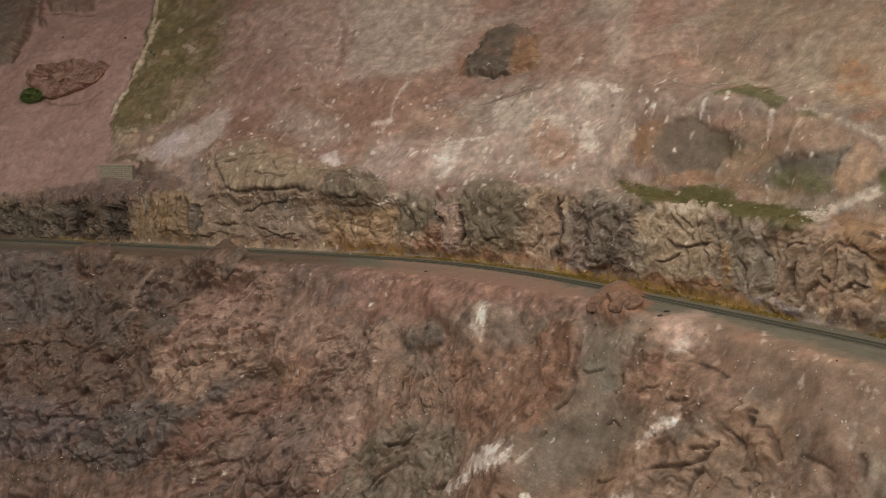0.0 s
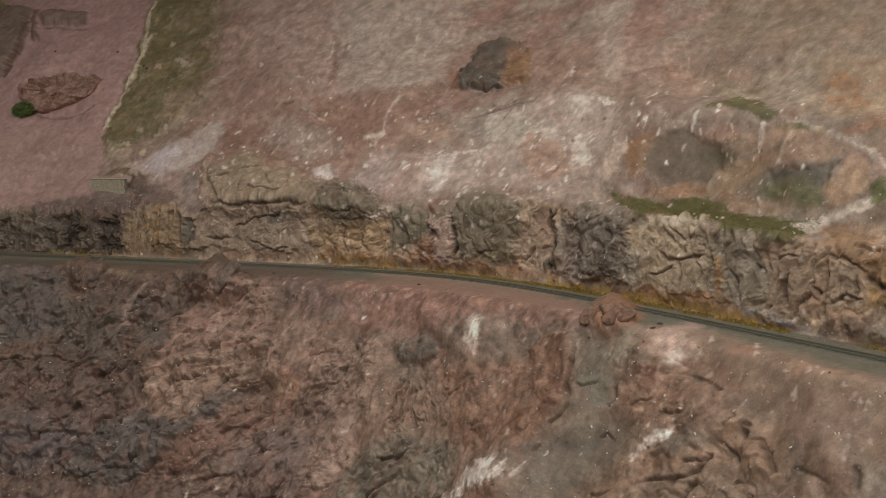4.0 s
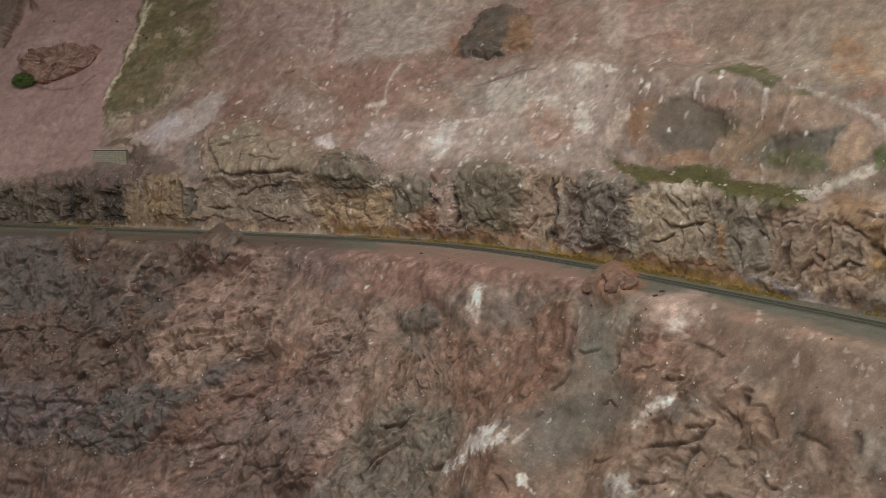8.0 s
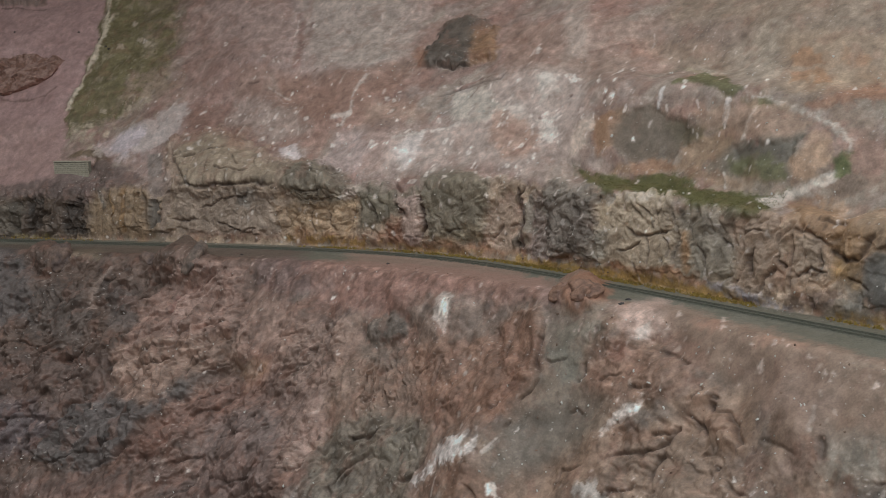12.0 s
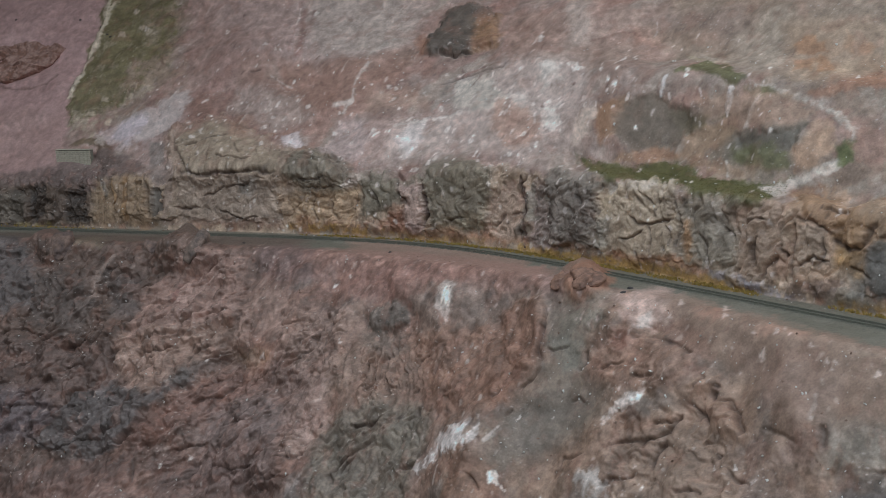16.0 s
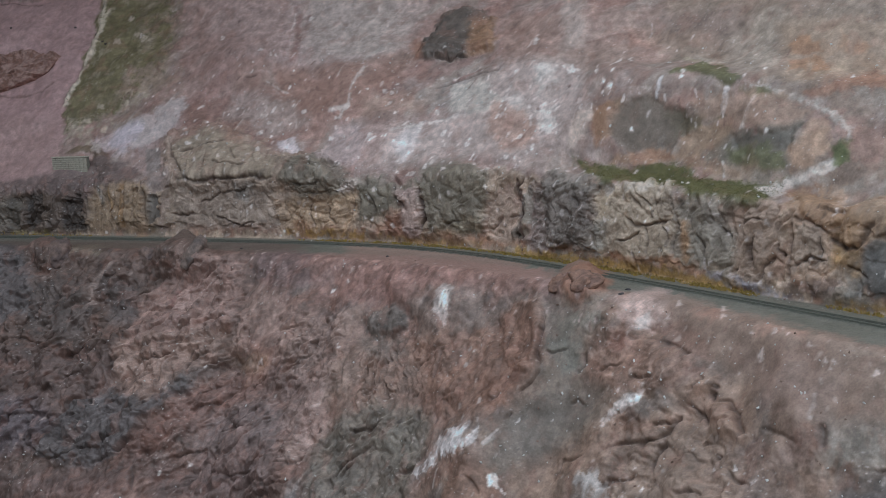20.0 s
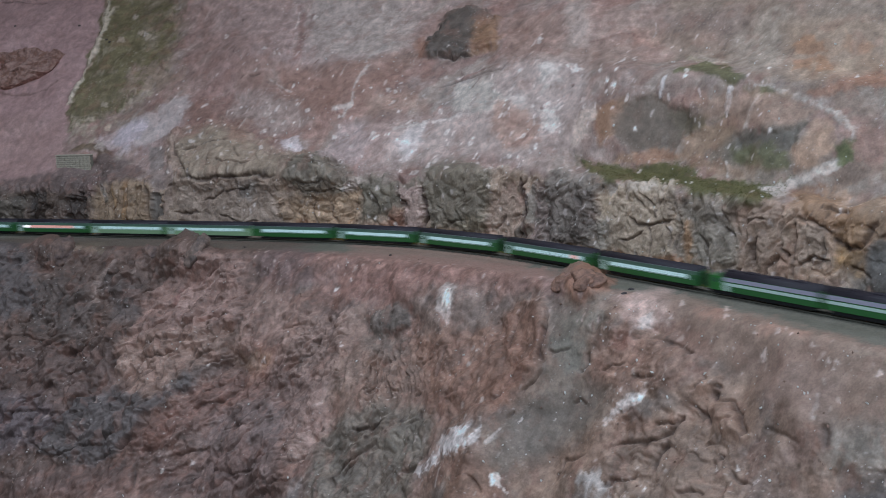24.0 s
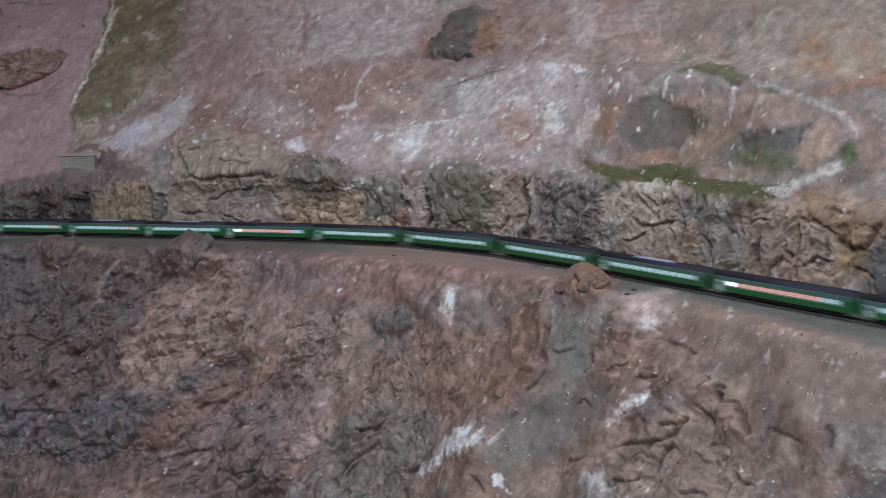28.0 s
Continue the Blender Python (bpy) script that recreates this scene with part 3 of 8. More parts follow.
# lower slope: tones, folds and crevices
region(((-0.523, -0.069), (0.930, 0.038), (1.000, -0.349), (0.924, -0.466), (0.820, -0.578), (0.715, -0.715), (0.660, -0.995), (0.117, -1.037)), (94, 75, 66), 0.05, 0.014, strength=0.704)
region(((0.038, -0.134), (0.553, -0.132), (0.514, -0.290), (0.570, -0.446), (0.506, -0.516), (0.346, -0.539), (-0.231, -0.489), (0.140, -0.375)), (92, 75, 66), 0.03, 0.014, strength=0.616)
region(((-0.231, -0.489), (0.495, -0.448), (0.587, -0.574), (0.551, -0.680), (0.033, -0.826)), (96, 78, 72), 0.03, 0.014, strength=0.616)
region(((-0.497, -0.092), (-0.061, -0.092), (0.070, -0.221), (0.151, -0.354), (-0.249, -0.461)), (88, 83, 82), 0.02, 0.014, strength=0.748, calm=0.4)
region(((0.097, -0.235), (0.268, -0.242), (0.379, -0.346), (0.350, -0.444), (0.161, -0.403)), (86, 78, 74), 0.03, 0.014, strength=0.528)
region(((0.340, -0.232), (0.474, -0.235), (0.532, -0.355), (0.449, -0.384)), (88, 83, 82), 0.02, 0.014, strength=0.44)
region(((-0.152, -0.642), (0.321, -0.618), (0.405, -0.686), (0.369, -0.757), (0.041, -0.840)), (90, 84, 90), 0.03, 0.014, strength=0.528)
region(((0.379, -0.772), (0.394, -0.689), (0.447, -0.610), (0.542, -0.570), (0.709, -0.604), (0.748, -0.527), (0.807, -0.496), (0.813, -0.562), (0.744, -0.640), (0.723, -0.712), (0.670, -0.772), (0.553, -0.796)), (88, 83, 82), 0.014, 0.014, strength=0.748, relief=0.012)
region(((0.772, -0.475), (0.840, -0.414), (0.876, -0.454), (0.838, -0.519), (0.777, -0.588), (0.742, -0.551)), (96, 88, 84), 0.02, 0.014, strength=0.484)
region(((0.049, -0.862), (0.597, -0.799), (0.760, -0.783), (0.894, -0.953), (0.117, -1.037)), (98, 78, 72), 0.03, 0.014, strength=0.66)
region(((0.738, -0.827), (0.797, -0.819), (0.819, -0.865), (0.751, -0.880)), (150, 120, 108), 0.01, 0.014, strength=0.528)
region(((0.436, -0.857), (0.754, -0.825), (0.843, -0.963), (0.409, -0.998)), (126, 96, 86), 0.02, 0.014, strength=0.44)
region(((0.650, -0.141), (0.800, -0.142), (0.852, -0.238), (0.860, -0.354), (0.756, -0.425), (0.599, -0.457), (0.555, -0.426), (0.514, -0.290), (0.570, -0.194)), (142, 114, 103), 0.025, 0.014, strength=0.748)
region(((0.514, -0.429), (0.685, -0.392), (0.909, -0.355), (0.939, -0.424), (0.813, -0.493), (0.725, -0.602), (0.544, -0.536)), (140, 114, 100), 0.02, 0.014, strength=0.66)
region(((0.495, -0.448), (0.716, -0.459), (0.753, -0.541), (0.709, -0.604), (0.535, -0.537)), (156, 128, 114), 0.02, 0.014, strength=0.484)
stroke(((0.349, -0.309), (0.329, -0.237), (0.360, -0.185)), 0.018, (150, 130, 120), 0.008, 0.006, strength=0.7)
stroke(((0.553, -0.443), (0.542, -0.374), (0.526, -0.301)), 0.02, (146, 116, 104), 0.01, 0.006, strength=0.7)
stroke(((0.680, -0.336), (0.646, -0.230), (0.696, -0.174)), 0.03, (150, 122, 112), 0.012, 0.006, strength=0.6)
stroke(((0.635, -0.316), (0.616, -0.253)), 0.012, (118, 80, 72), 0.006, 0.006, strength=0.6)
stroke(((0.674, -0.247), (0.706, -0.189)), 0.012, (120, 82, 74), 0.006, 0.006, strength=0.5)
region(((0.850, -0.224), (1.132, -0.293), (1.220, -0.382), (1.133, -0.468), (0.981, -0.472), (0.892, -0.384)), (144, 116, 104), 0.03, 0.014, strength=0.704)
region(((0.843, -0.138), (0.921, -0.070), (1.040, -0.118), (1.097, -0.227), (0.982, -0.252), (0.864, -0.205)), (112, 90, 86), 0.02, 0.014, strength=0.66)
region(((0.956, -0.409), (1.045, -0.422), (1.060, -0.476), (1.011, -0.491)), (126, 84, 66), 0.015, 0.014, strength=0.44)
region(((0.895, -0.442), (1.028, -0.448), (1.063, -0.501), (0.982, -0.518)), (140, 110, 80), 0.015, 0.014, strength=0.352)
region(((1.023, -0.108), (1.828, -0.031), (1.897, -0.128), (1.685, -0.183), (1.508, -0.189), (1.396, -0.267), (1.121, -0.275)), (138, 104, 93), 0.02, 0.014, strength=0.704)
region(((1.262, -0.183), (1.526, -0.123), (1.657, -0.161), (1.473, -0.195), (1.395, -0.260), (1.194, -0.254)), (126, 90, 80), 0.02, 0.014, strength=0.44)
region(((1.088, -0.196), (1.138, -0.183), (1.188, -0.239), (1.117, -0.249)), (112, 92, 86), 0.015, 0.014, strength=0.44)
region(((0.787, -0.604), (0.916, -0.490), (1.079, -0.474), (1.076, -0.530), (0.919, -0.620), (0.827, -0.693), (0.768, -0.746), (0.736, -0.707)), (120, 86, 74), 0.02, 0.014, strength=0.66)
region(((1.036, -0.500), (1.153, -0.339), (1.284, -0.343), (1.287, -0.488), (1.251, -0.557), (1.154, -0.630), (1.016, -0.672), (0.891, -0.737), (0.806, -0.797), (0.792, -0.758), (0.887, -0.658)), (114, 93, 85), 0.03, 0.014, strength=0.66)
region(((0.911, -0.605), (1.093, -0.560), (1.224, -0.653), (1.211, -0.745), (1.092, -0.823), (0.952, -0.838), (0.903, -0.700)), (112, 96, 92), 0.03, 0.014, strength=0.572)
region(((0.794, -0.771), (1.234, -0.715), (1.313, -0.892), (0.894, -0.953)), (100, 80, 74), 0.03, 0.014, strength=0.616)
region(((1.250, -0.669), (1.282, -0.630), (1.336, -0.700), (1.270, -0.725)), (164, 138, 126), 0.015, 0.014, strength=0.528)
region(((1.181, -0.623), (1.216, -0.540), (1.227, -0.462), (1.273, -0.394), (1.303, -0.474), (1.297, -0.550), (1.312, -0.615), (1.321, -0.685)), (150, 124, 114), 0.02, 0.014, strength=0.616)
region(((1.037, -0.347), (1.142, -0.316), (1.265, -0.334), (1.312, -0.455), (1.254, -0.506), (1.100, -0.474)), (134, 110, 98), 0.025, 0.014, strength=0.528)
region(((1.287, -0.428), (1.348, -0.366), (1.520, -0.334), (1.655, -0.433), (1.551, -0.521), (1.365, -0.566), (1.302, -0.547)), (130, 105, 90), 0.03, 0.014, strength=0.748)
region(((1.228, -0.305), (1.301, -0.282), (1.331, -0.330), (1.289, -0.412), (1.236, -0.383)), (150, 122, 108), 0.015, 0.014, strength=0.616)
region(((1.332, -0.339), (1.327, -0.302), (1.356, -0.277), (1.417, -0.261), (1.448, -0.271), (1.473, -0.311), (1.458, -0.342), (1.375, -0.357)), (98, 88, 80), 0.006, 0.008, strength=0.9, relief=0.014)
region(((1.421, -0.346), (1.464, -0.314), (1.471, -0.341)), (110, 76, 62), 0.006, 0.012, strength=0.6)
region(((1.325, -0.364), (1.474, -0.340), (1.536, -0.377), (1.450, -0.401), (1.358, -0.409)), (104, 94, 86), 0.015, 0.014, strength=0.528)
region(((1.342, -0.682), (1.356, -0.583), (1.471, -0.518), (1.617, -0.486), (1.721, -0.523), (1.693, -0.619), (1.725, -0.764), (1.414, -0.870)), (106, 99, 87), 0.028, 0.014, strength=0.704, relief=0.004)
region(((1.516, -0.598), (1.577, -0.553), (1.645, -0.541), (1.638, -0.635), (1.557, -0.639)), (116, 108, 96), 0.015, 0.014, strength=0.44)
region(((1.483, -0.345), (1.626, -0.279), (1.726, -0.205), (1.944, -0.297), (1.921, -0.417), (1.874, -0.456), (1.753, -0.496), (1.624, -0.466)), (124, 92, 75), 0.025, 0.014, strength=0.748)
region(((1.738, -0.225), (1.777, -0.181), (1.867, -0.162), (1.909, -0.220), (1.941, -0.309), (1.909, -0.347), (1.836, -0.308)), (116, 84, 67), 0.012, 0.014, strength=0.704, relief=0.01)
region(((1.517, -0.203), (1.657, -0.161), (1.758, -0.179), (1.751, -0.251), (1.629, -0.285)), (116, 102, 93), 0.02, 0.014, strength=0.66)
region(((1.461, -0.249), (1.551, -0.228), (1.595, -0.305), (1.514, -0.327)), (128, 112, 102), 0.015, 0.014, strength=0.528)
region(((1.800, -0.384), (1.893, -0.329), (1.927, -0.340), (1.915, -0.420), (1.884, -0.451)), (118, 82, 64), 0.015, 0.014, strength=0.528)
region(((1.884, -0.166), (1.956, -0.139), (2.040, -0.098), (2.070, -0.174), (2.031, -0.212), (2.062, -0.280), (2.140, -0.299), (2.146, -0.368), (2.066, -0.460), (1.947, -0.582), (1.907, -0.541), (1.924, -0.432), (1.949, -0.335), (1.936, -0.249)), (114, 103, 91), 0.032, 0.014, strength=0.704, calm=0.6, relief=-0.006)
region(((1.930, -0.237), (2.030, -0.225), (2.050, -0.289), (1.991, -0.300)), (112, 112, 102), 0.015, 0.014, strength=0.528, calm=0.8)
region(((1.924, -0.432), (2.026, -0.335), (2.123, -0.325), (2.073, -0.434), (1.942, -0.519)), (98, 90, 82), 0.02, 0.014, strength=0.484, calm=0.8)
region(((1.935, -0.183), (2.052, -0.153), (2.050, -0.190), (1.985, -0.228)), (122, 118, 106), 0.012, 0.014, strength=0.44)
region(((1.873, -0.077), (1.876, 0.073), (2.024, -0.083), (1.993, -0.143), (1.928, -0.128)), (138, 96, 74), 0.012, 0.014, strength=0.704)
region(((1.801, -0.089), (1.873, -0.077), (1.932, -0.133), (1.879, -0.156)), (150, 122, 114), 0.012, 0.014, strength=0.616)
region(((2.062, -0.104), (2.128, -0.030), (2.212, -0.129), (2.147, -0.180), (2.105, -0.157)), (166, 138, 126), 0.015, 0.014, strength=0.66)
region(((2.041, -0.220), (2.120, -0.150), (2.257, -0.177), (2.346, -0.211), (2.300, -0.266), (2.165, -0.304), (2.090, -0.295)), (132, 100, 83), 0.02, 0.014, strength=0.66)
region(((2.106, -0.180), (2.164, -0.187), (2.149, -0.217), (2.092, -0.231)), (124, 76, 62), 0.012, 0.014, strength=0.44)
region(((2.274, -0.272), (2.316, -0.205), (2.317, -0.274)), (110, 88, 78), 0.01, 0.014, strength=0.528)
region(((2.144, -0.049), (2.583, -0.095), (2.727, -0.122), (2.776, -0.237), (2.613, -0.273), (2.467, -0.245), (2.348, -0.196), (2.203, -0.143)), (126, 104, 89), 0.025, 0.014, strength=0.748, calm=0.85)
region(((2.167, -0.148), (2.239, -0.125), (2.320, -0.152), (2.338, -0.199), (2.236, -0.184)), (118, 88, 74), 0.016, 0.014, strength=0.616)
region(((2.408, -0.181), (2.547, -0.153), (2.634, -0.201), (2.590, -0.291), (2.489, -0.265)), (128, 104, 92), 0.03, 0.014, strength=0.572, calm=0.85)
region(((2.248, -0.088), (2.308, -0.059), (2.328, -0.105), (2.276, -0.112)), (160, 112, 92), 0.012, 0.014, strength=0.44)
region(((2.392, -0.104), (2.522, -0.103), (2.523, -0.123), (2.420, -0.128)), (162, 120, 100), 0.012, 0.014, strength=0.44)
region(((2.274, -0.272), (2.357, -0.217), (2.430, -0.219), (2.501, -0.302), (2.451, -0.341), (2.367, -0.350)), (140, 114, 96), 0.015, 0.014, strength=0.704, calm=0.4)
region(((2.313, -0.254), (2.334, -0.232), (2.374, -0.208), (2.386, -0.232), (2.376, -0.258), (2.336, -0.275)), (146, 118, 100), 0.006, 0.008, strength=0.85, relief=0.014, calm=0.4)
region(((2.365, -0.287), (2.410, -0.253), (2.452, -0.286), (2.459, -0.325), (2.422, -0.337)), (140, 113, 95), 0.006, 0.008, strength=0.85, relief=0.014, calm=0.4)
region(((2.177, -0.392), (2.300, -0.353), (2.384, -0.305), (2.451, -0.341), (2.543, -0.484), (2.269, -0.562)), (134, 112, 96), 0.02, 0.014, strength=0.704, rocky=0.2)
region(((2.172, -0.356), (2.292, -0.313), (2.268, -0.359), (2.177, -0.392)), (122, 90, 72), 0.012, 0.014, strength=0.616)
region(((2.126, -0.508), (2.196, -0.462), (2.279, -0.558), (2.164, -0.595)), (146, 138, 132), 0.012, 0.014, strength=0.528, mottle=0.45)
region(((2.451, -0.341), (2.572, -0.320), (2.653, -0.437), (2.532, -0.487)), (128, 106, 94), 0.03, 0.014, strength=0.616)
region(((2.616, -0.282), (2.772, -0.222), (2.796, -0.305), (2.642, -0.339)), (140, 134, 124), 0.025, 0.014, strength=0.66, mottle=0.25)
region(((2.673, -0.347), (2.794, -0.297), (2.823, -0.387), (2.653, -0.437)), (84, 80, 78), 0.02, 0.014, strength=0.704)
region(((2.593, -0.285), (2.618, -0.276), (2.631, -0.311), (2.613, -0.321)), (120, 84, 66), 0.012, 0.014, strength=0.616)
region(((1.907, -0.541), (1.992, -0.559), (2.023, -0.659), (1.871, -0.727), (1.842, -0.560)), (116, 84, 66), 0.02, 0.014, strength=0.704)
region(((1.974, -0.528), (2.076, -0.444), (2.133, -0.372), (2.182, -0.389), (2.196, -0.462), (2.105, -0.513), (2.114, -0.616), (2.047, -0.648)), (128, 102, 84), 0.02, 0.014, strength=0.66)
region(((2.148, -0.374), (2.171, -0.329), (2.184, -0.297), (2.220, -0.286), (2.220, -0.307), (2.187, -0.335)), (182, 168, 160), 0.004, 0.008, strength=0.85, mottle=0.2)
region(((2.199, -0.308), (2.205, -0.291), (2.228, -0.292), (2.217, -0.306)), (224, 212, 203), 0.003, 0.007, strength=0.95, mottle=0.12)
region(((2.154, -0.169), (2.149, -0.136), (2.159, -0.110), (2.173, -0.133), (2.170, -0.167)), (182, 168, 160), 0.005, 0.008, strength=0.8, mottle=0.3)
region(((1.559, -0.261), (1.534, -0.204), (1.546, -0.181), (1.590, -0.180), (1.595, -0.217), (1.612, -0.292)), (182, 168, 160), 0.006, 0.008, strength=0.8, mottle=0.12)
region(((1.568, -0.245), (1.559, -0.200), (1.578, -0.191), (1.590, -0.247)), (226, 212, 202), 0.004, 0.007, strength=0.95, mottle=0.12)
stroke(((1.901, -0.507), (1.922, -0.474)), 0.005, (182, 168, 160), 0.002, 0.003, strength=0.9)
stroke(((1.797, -0.631), (1.789, -0.598)), 0.005, (182, 168, 160), 0.002, 0.003, strength=0.8)
region(((1.958, -0.588), (1.947, -0.562), (1.959, -0.552), (1.980, -0.566), (1.995, -0.584)), (224, 212, 203), 0.003, 0.007, strength=0.95, mottle=0.2)
stroke(((2.589, -0.272), (2.581, -0.230)), 0.005, (182, 168, 160), 0.003, 0.006, strength=0.3)
region(((2.323, -0.106), (2.316, -0.086), (2.332, -0.100)), (190, 172, 162), 0.003, 0.007, strength=0.75, mottle=0.12)
region(((2.311, -0.079), (2.286, -0.037), (2.314, -0.067)), (190, 172, 162), 0.003, 0.007, strength=0.75, mottle=0.12)
region(((2.453, -0.130), (2.449, -0.114), (2.461, -0.125)), (190, 172, 162), 0.003, 0.007, strength=0.75, mottle=0.12)
region(((2.435, -0.166), (2.441, -0.155), (2.446, -0.162)), (190, 172, 162), 0.003, 0.007, strength=0.75, mottle=0.12)
region(((2.430, -0.181), (2.435, -0.169), (2.441, -0.177)), (190, 172, 162), 0.003, 0.007, strength=0.75, mottle=0.12)
region(((2.573, -0.166), (2.572, -0.153), (2.581, -0.161)), (190, 172, 162), 0.003, 0.007, strength=0.75, mottle=0.12)
region(((2.588, -0.175), (2.588, -0.161), (2.596, -0.170)), (190, 172, 162), 0.003, 0.007, strength=0.75, mottle=0.12)
region(((2.485, -0.125), (2.478, -0.104), (2.492, -0.119)), (190, 172, 162), 0.003, 0.007, strength=0.75, mottle=0.12)
region(((2.472, -0.121), (2.462, -0.097), (2.478, -0.114)), (190, 172, 162), 0.003, 0.007, strength=0.75, mottle=0.12)
region(((2.405, -0.135), (2.405, -0.121), (2.415, -0.131)), (190, 172, 162), 0.003, 0.007, strength=0.75, mottle=0.12)
region(((2.207, -0.089), (2.191, -0.060), (2.214, -0.081)), (190, 172, 162), 0.003, 0.007, strength=0.75, mottle=0.12)
region(((2.192, -0.127), (2.195, -0.113), (2.202, -0.121)), (190, 172, 162), 0.003, 0.007, strength=0.75, mottle=0.12)
region(((2.537, -0.138), (2.536, -0.124), (2.545, -0.133)), (190, 172, 162), 0.003, 0.007, strength=0.75, mottle=0.12)
region(((2.670, -0.172), (2.669, -0.158), (2.677, -0.167)), (190, 172, 162), 0.003, 0.007, strength=0.75, mottle=0.12)
region(((2.519, -0.231), (2.519, -0.218), (2.528, -0.227)), (190, 172, 162), 0.003, 0.007, strength=0.75, mottle=0.12)
region(((2.589, -0.163), (2.588, -0.150), (2.596, -0.158)), (190, 172, 162), 0.003, 0.007, strength=0.75, mottle=0.12)
region(((1.110, -0.549), (1.113, -0.538), (1.116, -0.543)), (206, 196, 190), 0.002, 0.007, strength=0.85, mottle=0.12)
region(((1.002, -0.468), (1.010, -0.457), (1.011, -0.464)), (206, 196, 190), 0.002, 0.007, strength=0.85, mottle=0.12)
region(((0.935, -0.256), (0.930, -0.239), (0.945, -0.252)), (206, 196, 190), 0.002, 0.007, strength=0.85, mottle=0.12)
region(((1.199, -0.222), (1.199, -0.208), (1.207, -0.217)), (206, 196, 190), 0.002, 0.007, strength=0.85, mottle=0.12)
region(((0.735, -0.502), (0.735, -0.488), (0.740, -0.496)), (206, 196, 190), 0.002, 0.007, strength=0.85, mottle=0.12)
region(((1.160, -0.244), (1.161, -0.230), (1.173, -0.240)), (206, 196, 190), 0.002, 0.007, strength=0.85, mottle=0.12)
region(((0.832, -0.494), (0.833, -0.480), (0.837, -0.488)), (206, 196, 190), 0.002, 0.007, strength=0.85, mottle=0.12)
region(((1.282, -0.410), (1.278, -0.396), (1.289, -0.404)), (206, 196, 190), 0.002, 0.007, strength=0.85, mottle=0.12)
region(((2.020, -0.403), (2.021, -0.392), (2.024, -0.397)), (206, 196, 190), 0.002, 0.007, strength=0.85, mottle=0.12)
region(((1.947, -0.439), (1.948, -0.428), (1.952, -0.434)), (206, 196, 190), 0.002, 0.007, strength=0.85, mottle=0.12)
region(((2.262, -0.432), (2.260, -0.422), (2.265, -0.427)), (206, 196, 190), 0.002, 0.007, strength=0.85, mottle=0.12)
region(((2.291, -0.473), (2.290, -0.463), (2.294, -0.468)), (206, 196, 190), 0.002, 0.007, strength=0.85, mottle=0.12)
region(((2.375, -0.375), (2.373, -0.365), (2.376, -0.369)), (206, 196, 190), 0.002, 0.007, strength=0.85, mottle=0.12)
region(((2.465, -0.384), (2.465, -0.375), (2.468, -0.380)), (206, 196, 190), 0.002, 0.007, strength=0.85, mottle=0.12)
region(((2.514, -0.396), (2.516, -0.387), (2.519, -0.392)), (206, 196, 190), 0.002, 0.007, strength=0.85, mottle=0.12)
region(((2.424, -0.397), (2.422, -0.387), (2.427, -0.392)), (206, 196, 190), 0.002, 0.007, strength=0.85, mottle=0.12)
region(((0.900, -0.753), (0.896, -0.738), (0.908, -0.748)), (206, 196, 190), 0.002, 0.007, strength=0.85, mottle=0.12)
region(((0.834, -0.797), (0.835, -0.785), (0.840, -0.792)), (206, 196, 190), 0.002, 0.007, strength=0.85, mottle=0.12)
folds(((-0.431, -0.143), (0.619, -0.141), (0.785, -0.156), (0.946, -0.466), (0.827, -0.593), (0.749, -0.735), (0.041, -0.840)), 52, 0.056, 1.8, 0.021, 0.03)
folds(((0.465, -0.381), (0.902, -0.316), (1.063, -0.501), (0.880, -0.677), (0.775, -0.760), (0.705, -0.623)), 48, 0.034, 1.8, 0.011, 0.03)
folds(((0.736, -0.707), (1.063, -0.501), (1.291, -0.553), (1.399, -0.790), (0.823, -0.879)), 40, 0.05, 2, 0.015, 0.03)
folds(((1.015, -0.333), (1.253, -0.311), (1.324, -0.482), (1.093, -0.560)), 40, 0.026, 1.8, 0.012, 0.03)
folds(((1.336, -0.405), (1.527, -0.348), (1.627, -0.451), (1.433, -0.538)), 108, 0.026, 4, 0.022, 0.03)
folds(((1.343, -0.667), (1.400, -0.547), (1.664, -0.486), (1.747, -0.752), (1.432, -0.865)), 60, 0.05, 2.2, 0.014, 0.03)
folds(((1.571, -0.324), (1.897, -0.214), (1.915, -0.420), (1.664, -0.486)), 60, 0.04, 3, 0.009, 0.03)
folds(((0.571, -0.173), (0.819, -0.149), (0.909, -0.355), (0.590, -0.427)), 62, 0.04, 3.5, 0.01, 0.03)
folds(((-0.152, -0.642), (0.321, -0.618), (0.709, -0.604), (0.695, -0.772), (0.394, -0.789)), 25, 0.05, 1.8, 0.014, 0.03)
folds(((2.155, -0.318), (2.442, -0.265), (2.559, -0.476), (2.243, -0.570)), 30, 0.055, 1.5, 0.01, 0.03)
folds(((2.031, -0.178), (2.195, -0.121), (2.300, -0.266), (2.111, -0.302)), 35, 0.035, 2.4, 0.007, 0.03)
folds(((0.041, -0.840), (0.792, -0.758), (0.894, -0.953), (0.117, -1.037)), 15, 0.035, 2.6, 0.009, 0.03)
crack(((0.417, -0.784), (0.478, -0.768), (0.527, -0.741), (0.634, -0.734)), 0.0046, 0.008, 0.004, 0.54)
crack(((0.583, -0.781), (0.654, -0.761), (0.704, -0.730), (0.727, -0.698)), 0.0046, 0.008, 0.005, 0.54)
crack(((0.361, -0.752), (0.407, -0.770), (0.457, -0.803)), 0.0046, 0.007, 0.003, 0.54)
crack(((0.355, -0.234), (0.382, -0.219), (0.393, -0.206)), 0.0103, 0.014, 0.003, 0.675)
